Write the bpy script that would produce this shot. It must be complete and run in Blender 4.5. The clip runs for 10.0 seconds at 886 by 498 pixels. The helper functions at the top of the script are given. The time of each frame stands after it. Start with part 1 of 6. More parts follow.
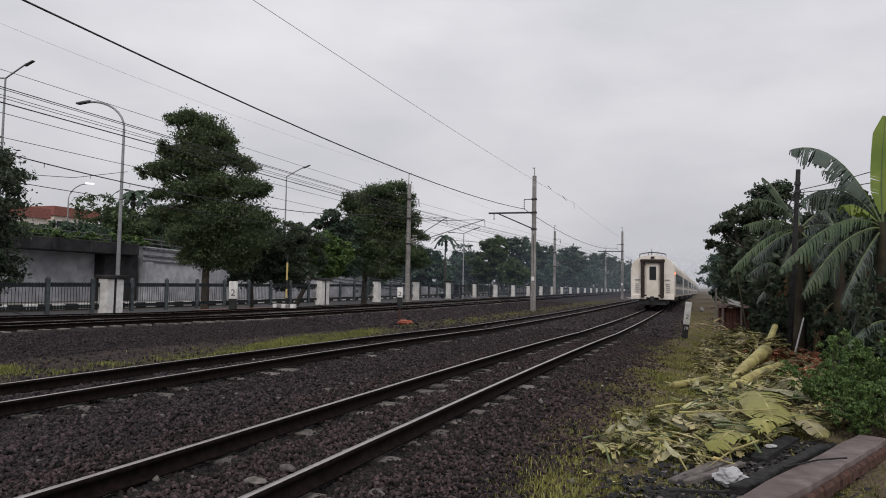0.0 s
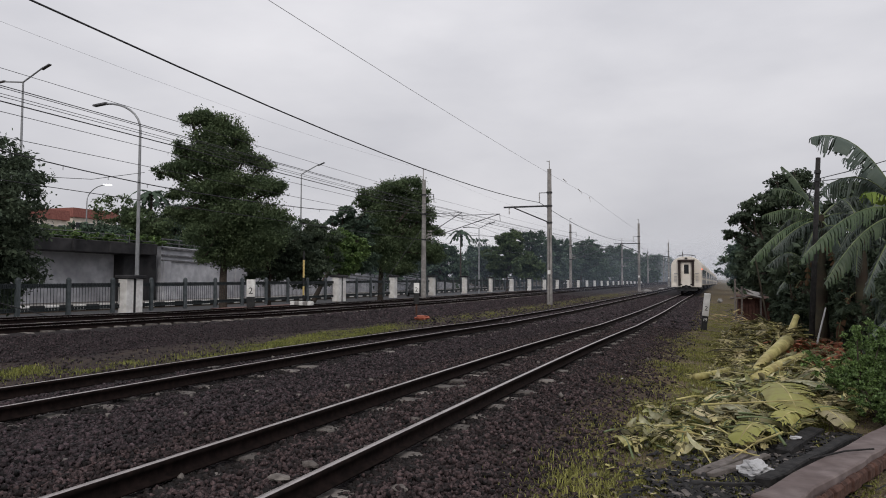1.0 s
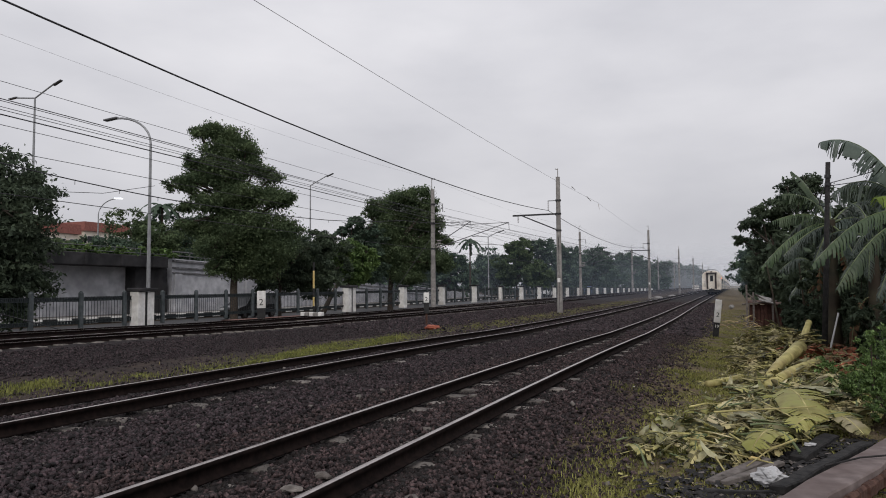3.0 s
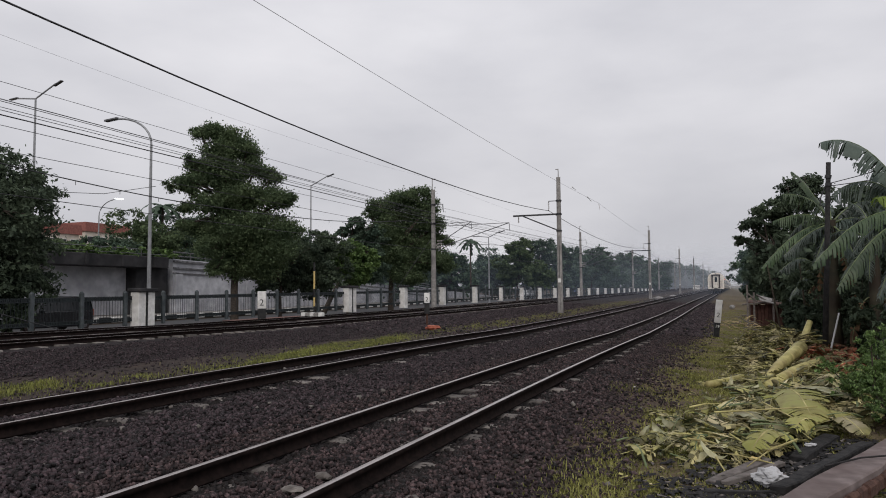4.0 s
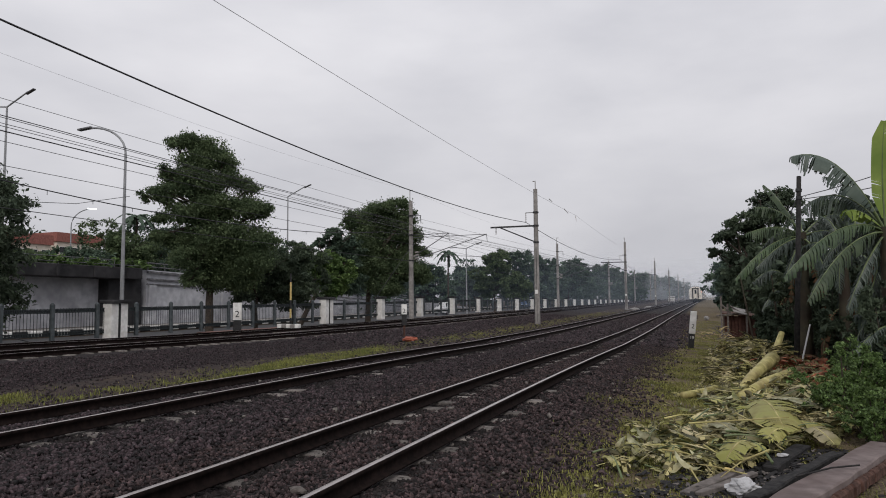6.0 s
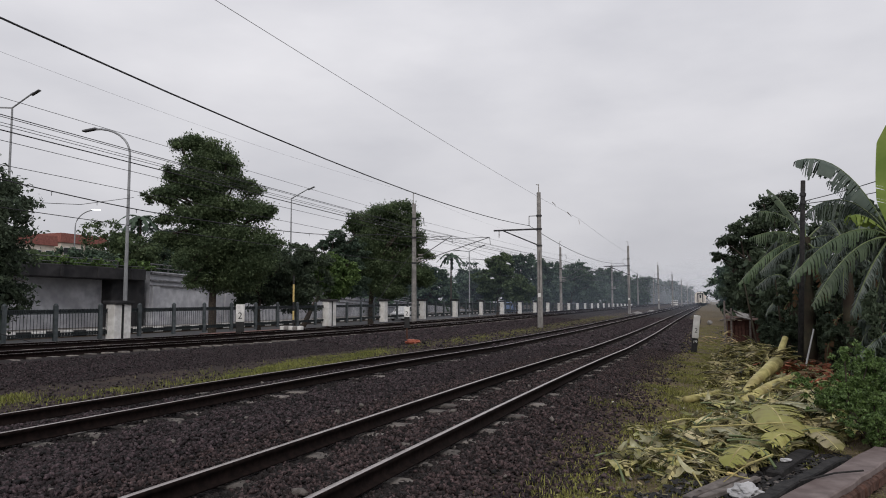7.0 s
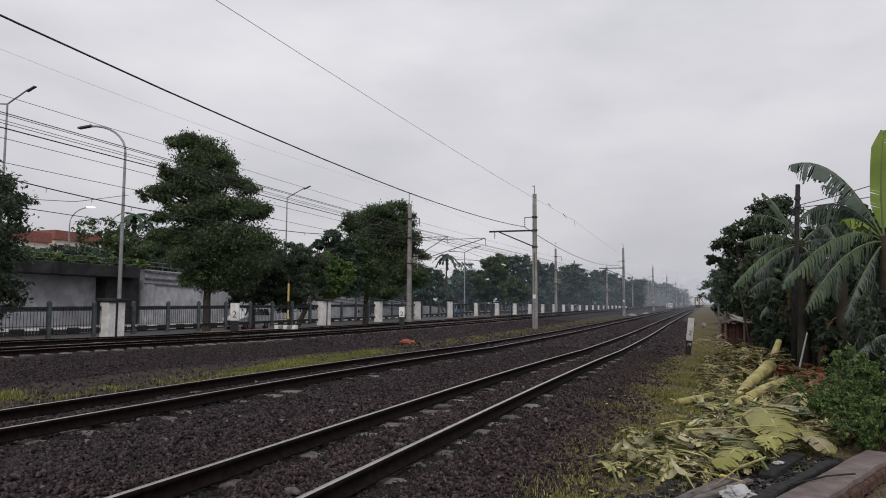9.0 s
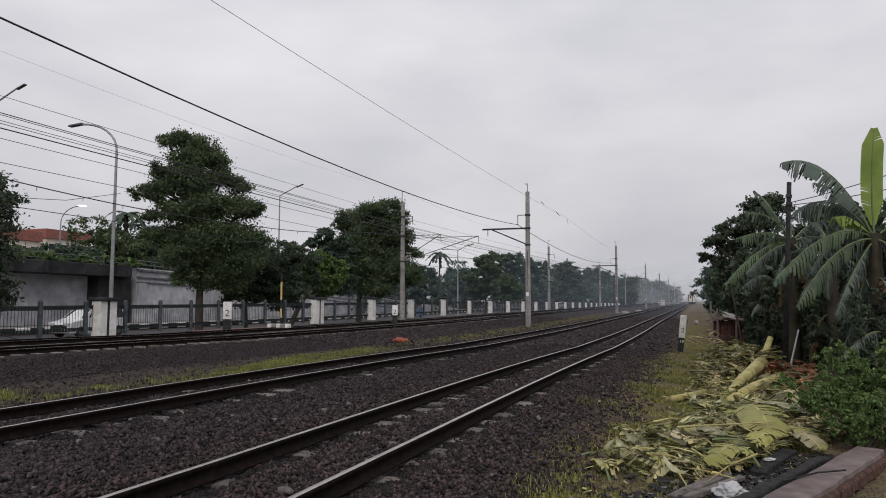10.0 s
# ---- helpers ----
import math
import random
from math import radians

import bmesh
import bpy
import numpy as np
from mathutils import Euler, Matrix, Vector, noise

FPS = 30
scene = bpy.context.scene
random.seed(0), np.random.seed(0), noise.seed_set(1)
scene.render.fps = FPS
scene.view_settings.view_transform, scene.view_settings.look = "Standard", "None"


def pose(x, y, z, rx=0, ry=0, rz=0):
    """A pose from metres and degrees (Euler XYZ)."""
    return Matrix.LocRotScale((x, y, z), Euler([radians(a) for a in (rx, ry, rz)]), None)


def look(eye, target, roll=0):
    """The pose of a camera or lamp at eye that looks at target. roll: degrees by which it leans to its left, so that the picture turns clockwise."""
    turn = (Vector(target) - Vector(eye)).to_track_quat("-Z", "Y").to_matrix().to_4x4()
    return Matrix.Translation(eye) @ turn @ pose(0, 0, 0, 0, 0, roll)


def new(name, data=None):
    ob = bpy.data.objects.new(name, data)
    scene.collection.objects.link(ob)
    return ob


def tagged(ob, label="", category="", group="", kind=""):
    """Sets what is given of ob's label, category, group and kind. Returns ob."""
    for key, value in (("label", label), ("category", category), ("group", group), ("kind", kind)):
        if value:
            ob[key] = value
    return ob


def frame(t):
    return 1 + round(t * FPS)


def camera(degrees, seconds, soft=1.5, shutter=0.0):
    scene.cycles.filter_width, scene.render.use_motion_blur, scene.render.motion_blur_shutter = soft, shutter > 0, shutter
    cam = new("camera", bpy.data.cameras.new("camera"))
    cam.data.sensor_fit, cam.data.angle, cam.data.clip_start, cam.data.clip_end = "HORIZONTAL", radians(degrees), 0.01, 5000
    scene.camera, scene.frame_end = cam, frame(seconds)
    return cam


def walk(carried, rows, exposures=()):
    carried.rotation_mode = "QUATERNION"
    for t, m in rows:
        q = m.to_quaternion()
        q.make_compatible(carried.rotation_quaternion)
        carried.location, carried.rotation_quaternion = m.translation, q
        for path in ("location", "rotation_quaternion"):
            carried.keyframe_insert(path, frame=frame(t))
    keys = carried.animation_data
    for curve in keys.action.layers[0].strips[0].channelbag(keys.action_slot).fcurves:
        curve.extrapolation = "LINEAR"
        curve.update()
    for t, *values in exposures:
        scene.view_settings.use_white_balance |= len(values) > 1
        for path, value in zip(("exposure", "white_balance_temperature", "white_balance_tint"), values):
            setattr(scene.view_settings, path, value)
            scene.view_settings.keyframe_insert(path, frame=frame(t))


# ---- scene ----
# the camera: handheld, on the spot beside the line; y runs along the tracks, z = 0 is the rail top
cam = camera(64.0, 10.0, soft=1.0)
PATH = [
    (0, 0.036, 0.015, 1.298, 93.080, -1.081, 19.702),
    (0.5, 0.002, 0.029, 1.298, 92.768, -0.476, 20.388),
    (1, 0.008, 0.017, 1.298, 92.671, -0.219, 20.980),
    (1.5, 0.005, 0.017, 1.297, 92.585, 0.323, 21.174),
    (2, 0.007, 0.005, 1.299, 92.789, 0.382, 21.320),
    (2.5, 0.010, -0.002, 1.302, 93.351, 0.376, 21.671),
    (4, 0.015, -0.007, 1.304, 93.437, 0.458, 21.806),
    (4.5, -0.000, -0.000, 1.300, 93.159, 0.200, 21.581),
    (5, 0.007, -0.011, 1.304, 93.574, -0.074, 21.375),
    (5.5, 0.007, -0.016, 1.308, 93.920, -0.001, 21.315),
    (6, 0.026, -0.009, 1.312, 94.325, 0.467, 19.999),
    (6.2, 0.028, -0.004, 1.300, 94.430, 0.449, 19.567),
    (7.5, 0.022, -0.008, 1.310, 94.588, -0.011, 20.539),
    (8, 0.025, -0.010, 1.309, 94.360, -0.133, 20.323),
    (8.5, 0.026, -0.004, 1.307, 94.374, -0.328, 19.674),
    (9, 0.025, -0.006, 1.304, 94.607, -0.346, 19.814),
    (9.5, 0.031, 0.002, 1.308, 94.414, -0.318, 19.462),
    (10, 0.029, -0.003, 1.310, 94.439, -0.177, 19.276),
]
walk(cam, [(t, pose(x, y, z, a, b, c)) for t, x, y, z, a, b, c in PATH])

# ---------- world and sun: a closed grey morning overcast ----------
world = bpy.data.worlds.new("overcast")
scene.world = world
world.use_nodes = True
wn, wl = world.node_tree.nodes, world.node_tree.links
wn.clear()
w_out, w_bg = wn.new("ShaderNodeOutputWorld"), wn.new("ShaderNodeBackground")
w_sky = wn.new("ShaderNodeTexSky")
w_sky.sky_type, w_sky.sun_disc = "NISHITA", False
w_sky.sun_elevation, w_sky.sun_rotation = radians(38), radians(162)
w_sky.dust_density, w_sky.air_density = 4.0, 1.0
w_gain = wn.new("ShaderNodeVectorMath")
w_gain.operation = "SCALE"
w_gain.inputs["Scale"].default_value = 0.05
w_co, w_map, w_no = wn.new("ShaderNodeTexCoord"), wn.new("ShaderNodeMapping"), wn.new("ShaderNodeTexNoise")
w_map.inputs["Scale"].default_value = (1.2, 1.2, 3.2)
w_no.inputs["Scale"].default_value, w_no.inputs["Detail"].default_value = 2.2, 5.0
w_no.inputs["Roughness"].default_value = 0.5
w_ramp = wn.new("ShaderNodeValToRGB")
w_ramp.color_ramp.elements[0].position, w_ramp.color_ramp.elements[0].color = 0.3, (0.575, 0.575, 0.618, 1)
w_ramp.color_ramp.elements[1].position, w_ramp.color_ramp.elements[1].color = 0.72, (0.775, 0.766, 0.80, 1)
w_mix = wn.new("ShaderNodeMix")
w_mix.data_type = "RGBA"
w_mix.inputs["Factor"].default_value = 0.94
w_bg.inputs["Strength"].default_value = 1.10
wl.new(w_co.outputs["Generated"], w_map.inputs["Vector"])
wl.new(w_map.outputs["Vector"], w_no.inputs["Vector"])
wl.new(w_no.outputs["Fac"], w_ramp.inputs["Fac"])
wl.new(w_sky.outputs["Color"], w_gain.inputs[0])
wl.new(w_gain.outputs["Vector"], w_mix.inputs["A"])
wl.new(w_ramp.outputs["Color"], w_mix.inputs["B"])
# a closed overcast is brighter overhead than along the horizon
w_sep, w_el, w_dim = wn.new("ShaderNodeSeparateXYZ"), wn.new("ShaderNodeMapRange"), wn.new("ShaderNodeVectorMath")
w_el.inputs["From Min"].default_value, w_el.inputs["From Max"].default_value = 0.0, 0.42
w_el.inputs["To Min"].default_value, w_el.inputs["To Max"].default_value = 0.83, 1.04
w_dim.operation = "SCALE"
wl.new(w_co.outputs["Generated"], w_sep.inputs[0])
wl.new(w_sep.outputs["Z"], w_el.inputs["Value"])
wl.new(w_mix.outputs["Result"], w_dim.inputs[0])
wl.new(w_el.outputs["Result"], w_dim.inputs["Scale"])
wl.new(w_dim.outputs["Vector"], w_bg.inputs["Color"])
wl.new(w_bg.outputs["Background"], w_out.inputs["Surface"])

sun = new("sun", bpy.data.lights.new("sun", "SUN"))
sun.data.energy, sun.data.angle, sun.data.color = 1.15, radians(30), (1.0, 0.95, 0.9)
sun.matrix_world = look((25, -55, 62), (0, 20, 0))


# ---------- materials ----------
def material(name, c1, c2, scale=8.0, rough=0.8, metal=0.0, bump=0.15, c3=None, big=0.6, each=0.0, spec=0.3, island=0.0, trans=0.0):
    """Two colours mixed by fine grain, a third laid on in large stains; each: brightness that varies by object."""
    m = bpy.data.materials.new(name)
    m.use_nodes = True
    n, l = m.node_tree.nodes, m.node_tree.links
    b = n["Principled BSDF"]
    b.inputs["Roughness"].default_value, b.inputs["Metallic"].default_value = rough, metal
    b.inputs["Specular IOR Level"].default_value = spec
    co = n.new("ShaderNodeNewGeometry")
    fine, wide = n.new("ShaderNodeTexNoise"), n.new("ShaderNodeTexNoise")
    fine.inputs["Scale"].default_value, fine.inputs["Detail"].default_value = scale, 6.0
    wide.inputs["Scale"].default_value, wide.inputs["Detail"].default_value = big, 4.0
    l.new(co.outputs["Position"], fine.inputs["Vector"])
    l.new(co.outputs["Position"], wide.inputs["Vector"])
    ramp = n.new("ShaderNodeValToRGB")
    ramp.color_ramp.elements[0].position, ramp.color_ramp.elements[0].color = 0.35, (*c1, 1)
    ramp.color_ramp.elements[1].position, ramp.color_ramp.elements[1].color = 0.65, (*c2, 1)
    l.new(fine.outputs["Fac"], ramp.inputs["Fac"])
    col = ramp.outputs["Color"]
    if c3:
        r2 = n.new("ShaderNodeValToRGB")
        r2.color_ramp.elements[0].position, r2.color_ramp.elements[1].position = 0.45, 0.68
        l.new(wide.outputs["Fac"], r2.inputs["Fac"])
        mx = n.new("ShaderNodeMix")
        mx.data_type = "RGBA"
        l.new(r2.outputs["Color"], mx.inputs["Factor"])
        l.new(col, mx.inputs["A"])
        mx.inputs["B"].default_value = (*c3, 1)
        col = mx.outputs["Result"]
    if each or island:
        hv = n.new("ShaderNodeHueSaturation")
        mr = n.new("ShaderNodeMapRange")
        k = each or island
        mr.inputs["To Min"].default_value, mr.inputs["To Max"].default_value = 1 - k, 1 + k
        src = n.new("ShaderNodeObjectInfo").outputs["Random"] if each else co.outputs["Random Per Island"]
        l.new(src, mr.inputs["Value"])
        l.new(mr.outputs["Result"], hv.inputs["Value"])
        l.new(col, hv.inputs["Color"])
        col = hv.outputs["Color"]
    l.new(col, b.inputs["Base Color"])
    if bump:
        bp = n.new("ShaderNodeBump")
        bp.inputs["Strength"].default_value, bp.inputs["Distance"].default_value = bump, 0.02
        l.new(fine.outputs["Fac"], bp.inputs["Height"])
        l.new(bp.outputs["Normal"], b.inputs["Normal"])
    if trans:
        b.inputs["Transmission Weight"].default_value = 0.0
        tr, ad = n.new("ShaderNodeBsdfTranslucent"), n.new("ShaderNodeMixShader")
        ad.inputs["Fac"].default_value = trans
        l.new(col, tr.inputs["Color"])
        l.new(b.outputs["BSDF"], ad.inputs[1])
        l.new(tr.outputs["BSDF"], ad.inputs[2])
        l.new(ad.outputs["Shader"], n["Material Output"].inputs["Surface"])
    return m


def glow(name, colour, strength):
    m = bpy.data.materials.new(name)
    m.use_nodes = True
    b = m.node_tree.nodes["Principled BSDF"]
    b.inputs["Base Color"].default_value = (*colour, 1)
    b.inputs["Emission Color"].default_value = (*colour, 1)
    b.inputs["Emission Strength"].default_value = strength
    return m


STONE = material("ballast_stone", (0.0052, 0.0036, 0.0040), (0.054, 0.0375, 0.042), 34, 0.7, bump=0.5, island=0.95, spec=0.25)
# lighter, browner copy of STONE: brightness falling off leftwards put into the colour
STONELIGHTER = material("lighter_ballast_stone", (0.0080, 0.0054, 0.0055), (0.070, 0.0475, 0.048), 34, 0.75, bump=0.5, island=0.95, spec=0.25)
# stones beside the rails: oil, plus the rail's shadow put into the colour
STONEOILSHADE = material("oily_shaded_ballast_stone", (0.008, 0.0062, 0.006), (0.019, 0.0145, 0.014), 26, 0.8, bump=0.3, island=0.5)
RAIL = material("rail_rust", (0.007, 0.0048, 0.0044), (0.017, 0.011, 0.0098), 14, 0.9, 0.0, 0.2, spec=0.08)
RAILTOP = material("rail_polish", (0.33, 0.295, 0.285), (0.46, 0.415, 0.40), 6, 0.36, 0.7, 0.05, big=0.3)
SLEEPER = material("sleeper_concrete", (0.10, 0.088, 0.082), (0.21, 0.19, 0.175), 9, 0.9, bump=0.3, each=0.4)
CONC = material("mast_concrete", (0.21, 0.20, 0.19), (0.33, 0.315, 0.30), 5, 0.85, bump=0.2, c3=(0.16, 0.15, 0.145))
STEEL = material("galvanised_steel", (0.10, 0.10, 0.105), (0.18, 0.18, 0.185), 9, 0.5, 0.6, 0.05)
LAMPPOST = material("lamp_post_paint", (0.24, 0.245, 0.255), (0.31, 0.32, 0.33), 4, 0.5, 0.3, 0.05)
DARKSTEEL = material("dark_steel", (0.03, 0.03, 0.033), (0.06, 0.06, 0.062), 9, 0.6, 0.4, 0.05)
WIRE = material("wire", (0.035, 0.035, 0.038), (0.055, 0.055, 0.06), 4, 0.6, 0.4, 0)
WIRETHIN = material("weathered_wire", (0.26, 0.26, 0.27), (0.34, 0.34, 0.35), 4, 0.6, 0.4, 0)
PORCELAIN = material("porcelain", (0.30, 0.27, 0.25), (0.40, 0.37, 0.35), 20, 0.3, bump=0)
WALL = material("stained_plaster", (0.36, 0.365, 0.395), (0.54, 0.545, 0.575), 1.6, 0.9, bump=0.2, c3=(0.27, 0.27, 0.29), big=0.35)
DECK = material("dark_concrete", (0.018, 0.018, 0.020), (0.050, 0.048, 0.051), 1.2, 0.9, bump=0.3, c3=(0.015, 0.015, 0.016), big=0.3)
WHITE = material("white_paint", (0.62, 0.61, 0.59), (0.80, 0.79, 0.77), 5, 0.7, bump=0.1, c3=(0.55, 0.53, 0.50), big=1.2)
BLACK = material("black_paint", (0.014, 0.014, 0.015), (0.03, 0.03, 0.03), 6, 0.65, bump=0.1)
YELLOW = material("yellow_paint", (0.50, 0.37, 0.14), (0.62, 0.48, 0.20), 6, 0.6, bump=0.1)
FENCE = material("fence_paint", (0.010, 0.014, 0.016), (0.022, 0.029, 0.031), 6, 0.6, bump=0.1)
FENCEPOST = material("fence_post_paint", (0.045, 0.055, 0.060), (0.085, 0.098, 0.104), 5, 0.7, bump=0.1)
ASPHALT = material("asphalt", (0.045, 0.045, 0.047), (0.075, 0.075, 0.078), 20, 0.85, bump=0.2)
PAVING = material("paving", (0.20, 0.19, 0.18), (0.29, 0.28, 0.27), 5, 0.9, bump=0.2)
REDPAVE = material("red_paving", (0.24, 0.13, 0.11), (0.32, 0.19, 0.165), 6, 0.9, bump=0.2)
BARK = material("bark", (0.030, 0.024, 0.020), (0.075, 0.060, 0.048), 12, 0.95, bump=0.6)
LEAF = material("tree_leaf", (0.070, 0.102, 0.055), (0.126, 0.168, 0.085), 0.9, 0.75, bump=0, island=0.3, trans=0.35, spec=0.1)
LEAFDARK = material("dark_tree_leaf", (0.058, 0.079, 0.057), (0.100, 0.130, 0.082), 0.9, 0.75, bump=0, island=0.3, trans=0.3, spec=0.1)
LEAFBRIGHT = material("bright_tree_leaf", (0.080, 0.135, 0.045), (0.140, 0.215, 0.068), 0.9, 0.6, bump=0, island=0.4, trans=0.25, spec=0.25)
# far leaves shifted towards blue: distance haze put into their colour
LEAFHAZED = material("haze_tinted_tree_leaf", (0.055, 0.085, 0.062), (0.090, 0.130, 0.088), 0.5, 0.8, bump=0, island=0.35, trans=0.2, spec=0.2)
GRASS = material("grass_blade", (0.125, 0.140, 0.036), (0.235, 0.245, 0.065), 1.5, 0.7, bump=0, island=0.4, trans=0.3)
GRASSDULL = material("short_grass_blade", (0.145, 0.150, 0.042), (0.265, 0.260, 0.080), 1.5, 0.75, bump=0, island=0.5, trans=0.3)
GRASSDRY = material("dry_grass_blade", (0.150, 0.125, 0.058), (0.250, 0.215, 0.105), 1.5, 0.8, bump=0, island=0.5, trans=0.25)
BANANA = material("banana_leaf", (0.046, 0.078, 0.040), (0.088, 0.130, 0.062), 3, 0.5, bump=0.1, each=0.35, trans=0.22, spec=0.35)
BANANADARK = material("dark_banana_leaf", (0.040, 0.058, 0.048), (0.072, 0.094, 0.076), 3, 0.45, bump=0.1, each=0.4, trans=0.12, spec=0.4)
BANANALIGHT = material("young_banana_leaf", (0.17, 0.25, 0.050), (0.26, 0.34, 0.08), 3, 0.45, bump=0.06, trans=0.4, spec=0.3)
RIB = material("banana_midrib", (0.085, 0.115, 0.05), (0.14, 0.175, 0.08), 6, 0.5, bump=0.05)
CUT = material("wilted_banana_leaf", (0.072, 0.074, 0.026), (0.34, 0.315, 0.115), 9, 0.6, bump=0.25, c3=(0.48, 0.42, 0.26), big=2.5, each=0.7, trans=0.15)
CUTBRIGHT = material("fresh_cut_banana_leaf", (0.34, 0.34, 0.095), (0.50, 0.49, 0.175), 5, 0.5, bump=0.15, c3=(0.30, 0.27, 0.09), big=5, each=0.15, trans=0.3)
DRY = material("dry_banana_leaf", (0.070, 0.040, 0.022), (0.14, 0.082, 0.045), 6, 0.85, bump=0.3, each=0.3, trans=0.2)
STEMGREEN = material("cut_banana_stem", (0.30, 0.27, 0.095), (0.56, 0.50, 0.22), 7, 0.6, bump=0.3, c3=(0.24, 0.19, 0.085), big=2.2)
STEM = material("banana_pseudostem", (0.022, 0.022, 0.014), (0.055, 0.046, 0.028), 5, 0.7, bump=0.3, c3=(0.030, 0.020, 0.013), big=2)
REDDRY = material("red_brown_dry_leaf", (0.17, 0.055, 0.030), (0.33, 0.115, 0.062), 6, 0.85, bump=0.3, each=0.4)
SLAB = material("weathered_concrete_slab", (0.12, 0.094, 0.090), (0.20, 0.162, 0.155), 7, 0.8, bump=0.3, c3=(0.09, 0.064, 0.060), big=1.8)
RUSTY = material("rusty_edge", (0.040, 0.019, 0.014), (0.10, 0.052, 0.039), 18, 0.9, bump=0.5)
CHAR = material("charred_wood", (0.010, 0.010, 0.011), (0.030, 0.028, 0.028), 15, 0.85, bump=0.5)
PLANK = material("grey_plank", (0.085, 0.074, 0.068), (0.17, 0.15, 0.14), 12, 0.9, bump=0.4)
BAG = material("white_plastic", (0.36, 0.36, 0.37), (0.52, 0.52, 0.53), 5, 0.45, bump=0.2)
TRAINWHITE = material("coach_white", (0.72, 0.67, 0.60), (0.82, 0.77, 0.70), 2, 0.4, bump=0.02, c3=(0.64, 0.57, 0.48), big=0.8, spec=0.5)
TRAINGREY = material("coach_grey", (0.25, 0.25, 0.27), (0.33, 0.33, 0.35), 2, 0.35, 0.3, 0.02, spec=0.5)
RUBBER = material("dark_rubber", (0.022, 0.016, 0.015), (0.045, 0.032, 0.030), 8, 0.8, bump=0.1)
GLASS = material("dark_glass", (0.012, 0.014, 0.016), (0.02, 0.022, 0.025), 3, 0.1, bump=0, spec=0.25)
SILVER = material("silver_car_paint", (0.62, 0.63, 0.64), (0.70, 0.71, 0.72), 3, 0.28, 0.15, 0, spec=0.6)
DARKCAR = material("black_car_paint", (0.010, 0.011, 0.014), (0.018, 0.019, 0.022), 3, 0.2, 0.1, 0, spec=0.6)
BLUECAR = material("blue_car_paint", (0.10, 0.16, 0.30), (0.14, 0.21, 0.37), 3, 0.3, 0.1, 0, spec=0.6)
ROOFTILE = material("roof_tile", (0.20, 0.075, 0.062), (0.28, 0.115, 0.095), 3, 0.85, bump=0.3)
CREAM = material("cream_wall", (0.56, 0.50, 0.42), (0.68, 0.62, 0.54), 1, 0.9, bump=0.1)
ORANGE = material("orange_plastic", (0.24, 0.060, 0.035), (0.36, 0.11, 0.065), 6, 0.6, bump=0.2)
SHACK = material("red_brown_boards", (0.045, 0.020, 0.016), (0.085, 0.040, 0.031), 6, 0.9, bump=0.3, each=0.3)
REDLAMP = glow("tail_lamp", (1.0, 0.16, 0.06), 3.0)
LITLAMP = glow("lit_lamp", (0.9, 0.95, 1.0), 2.0)


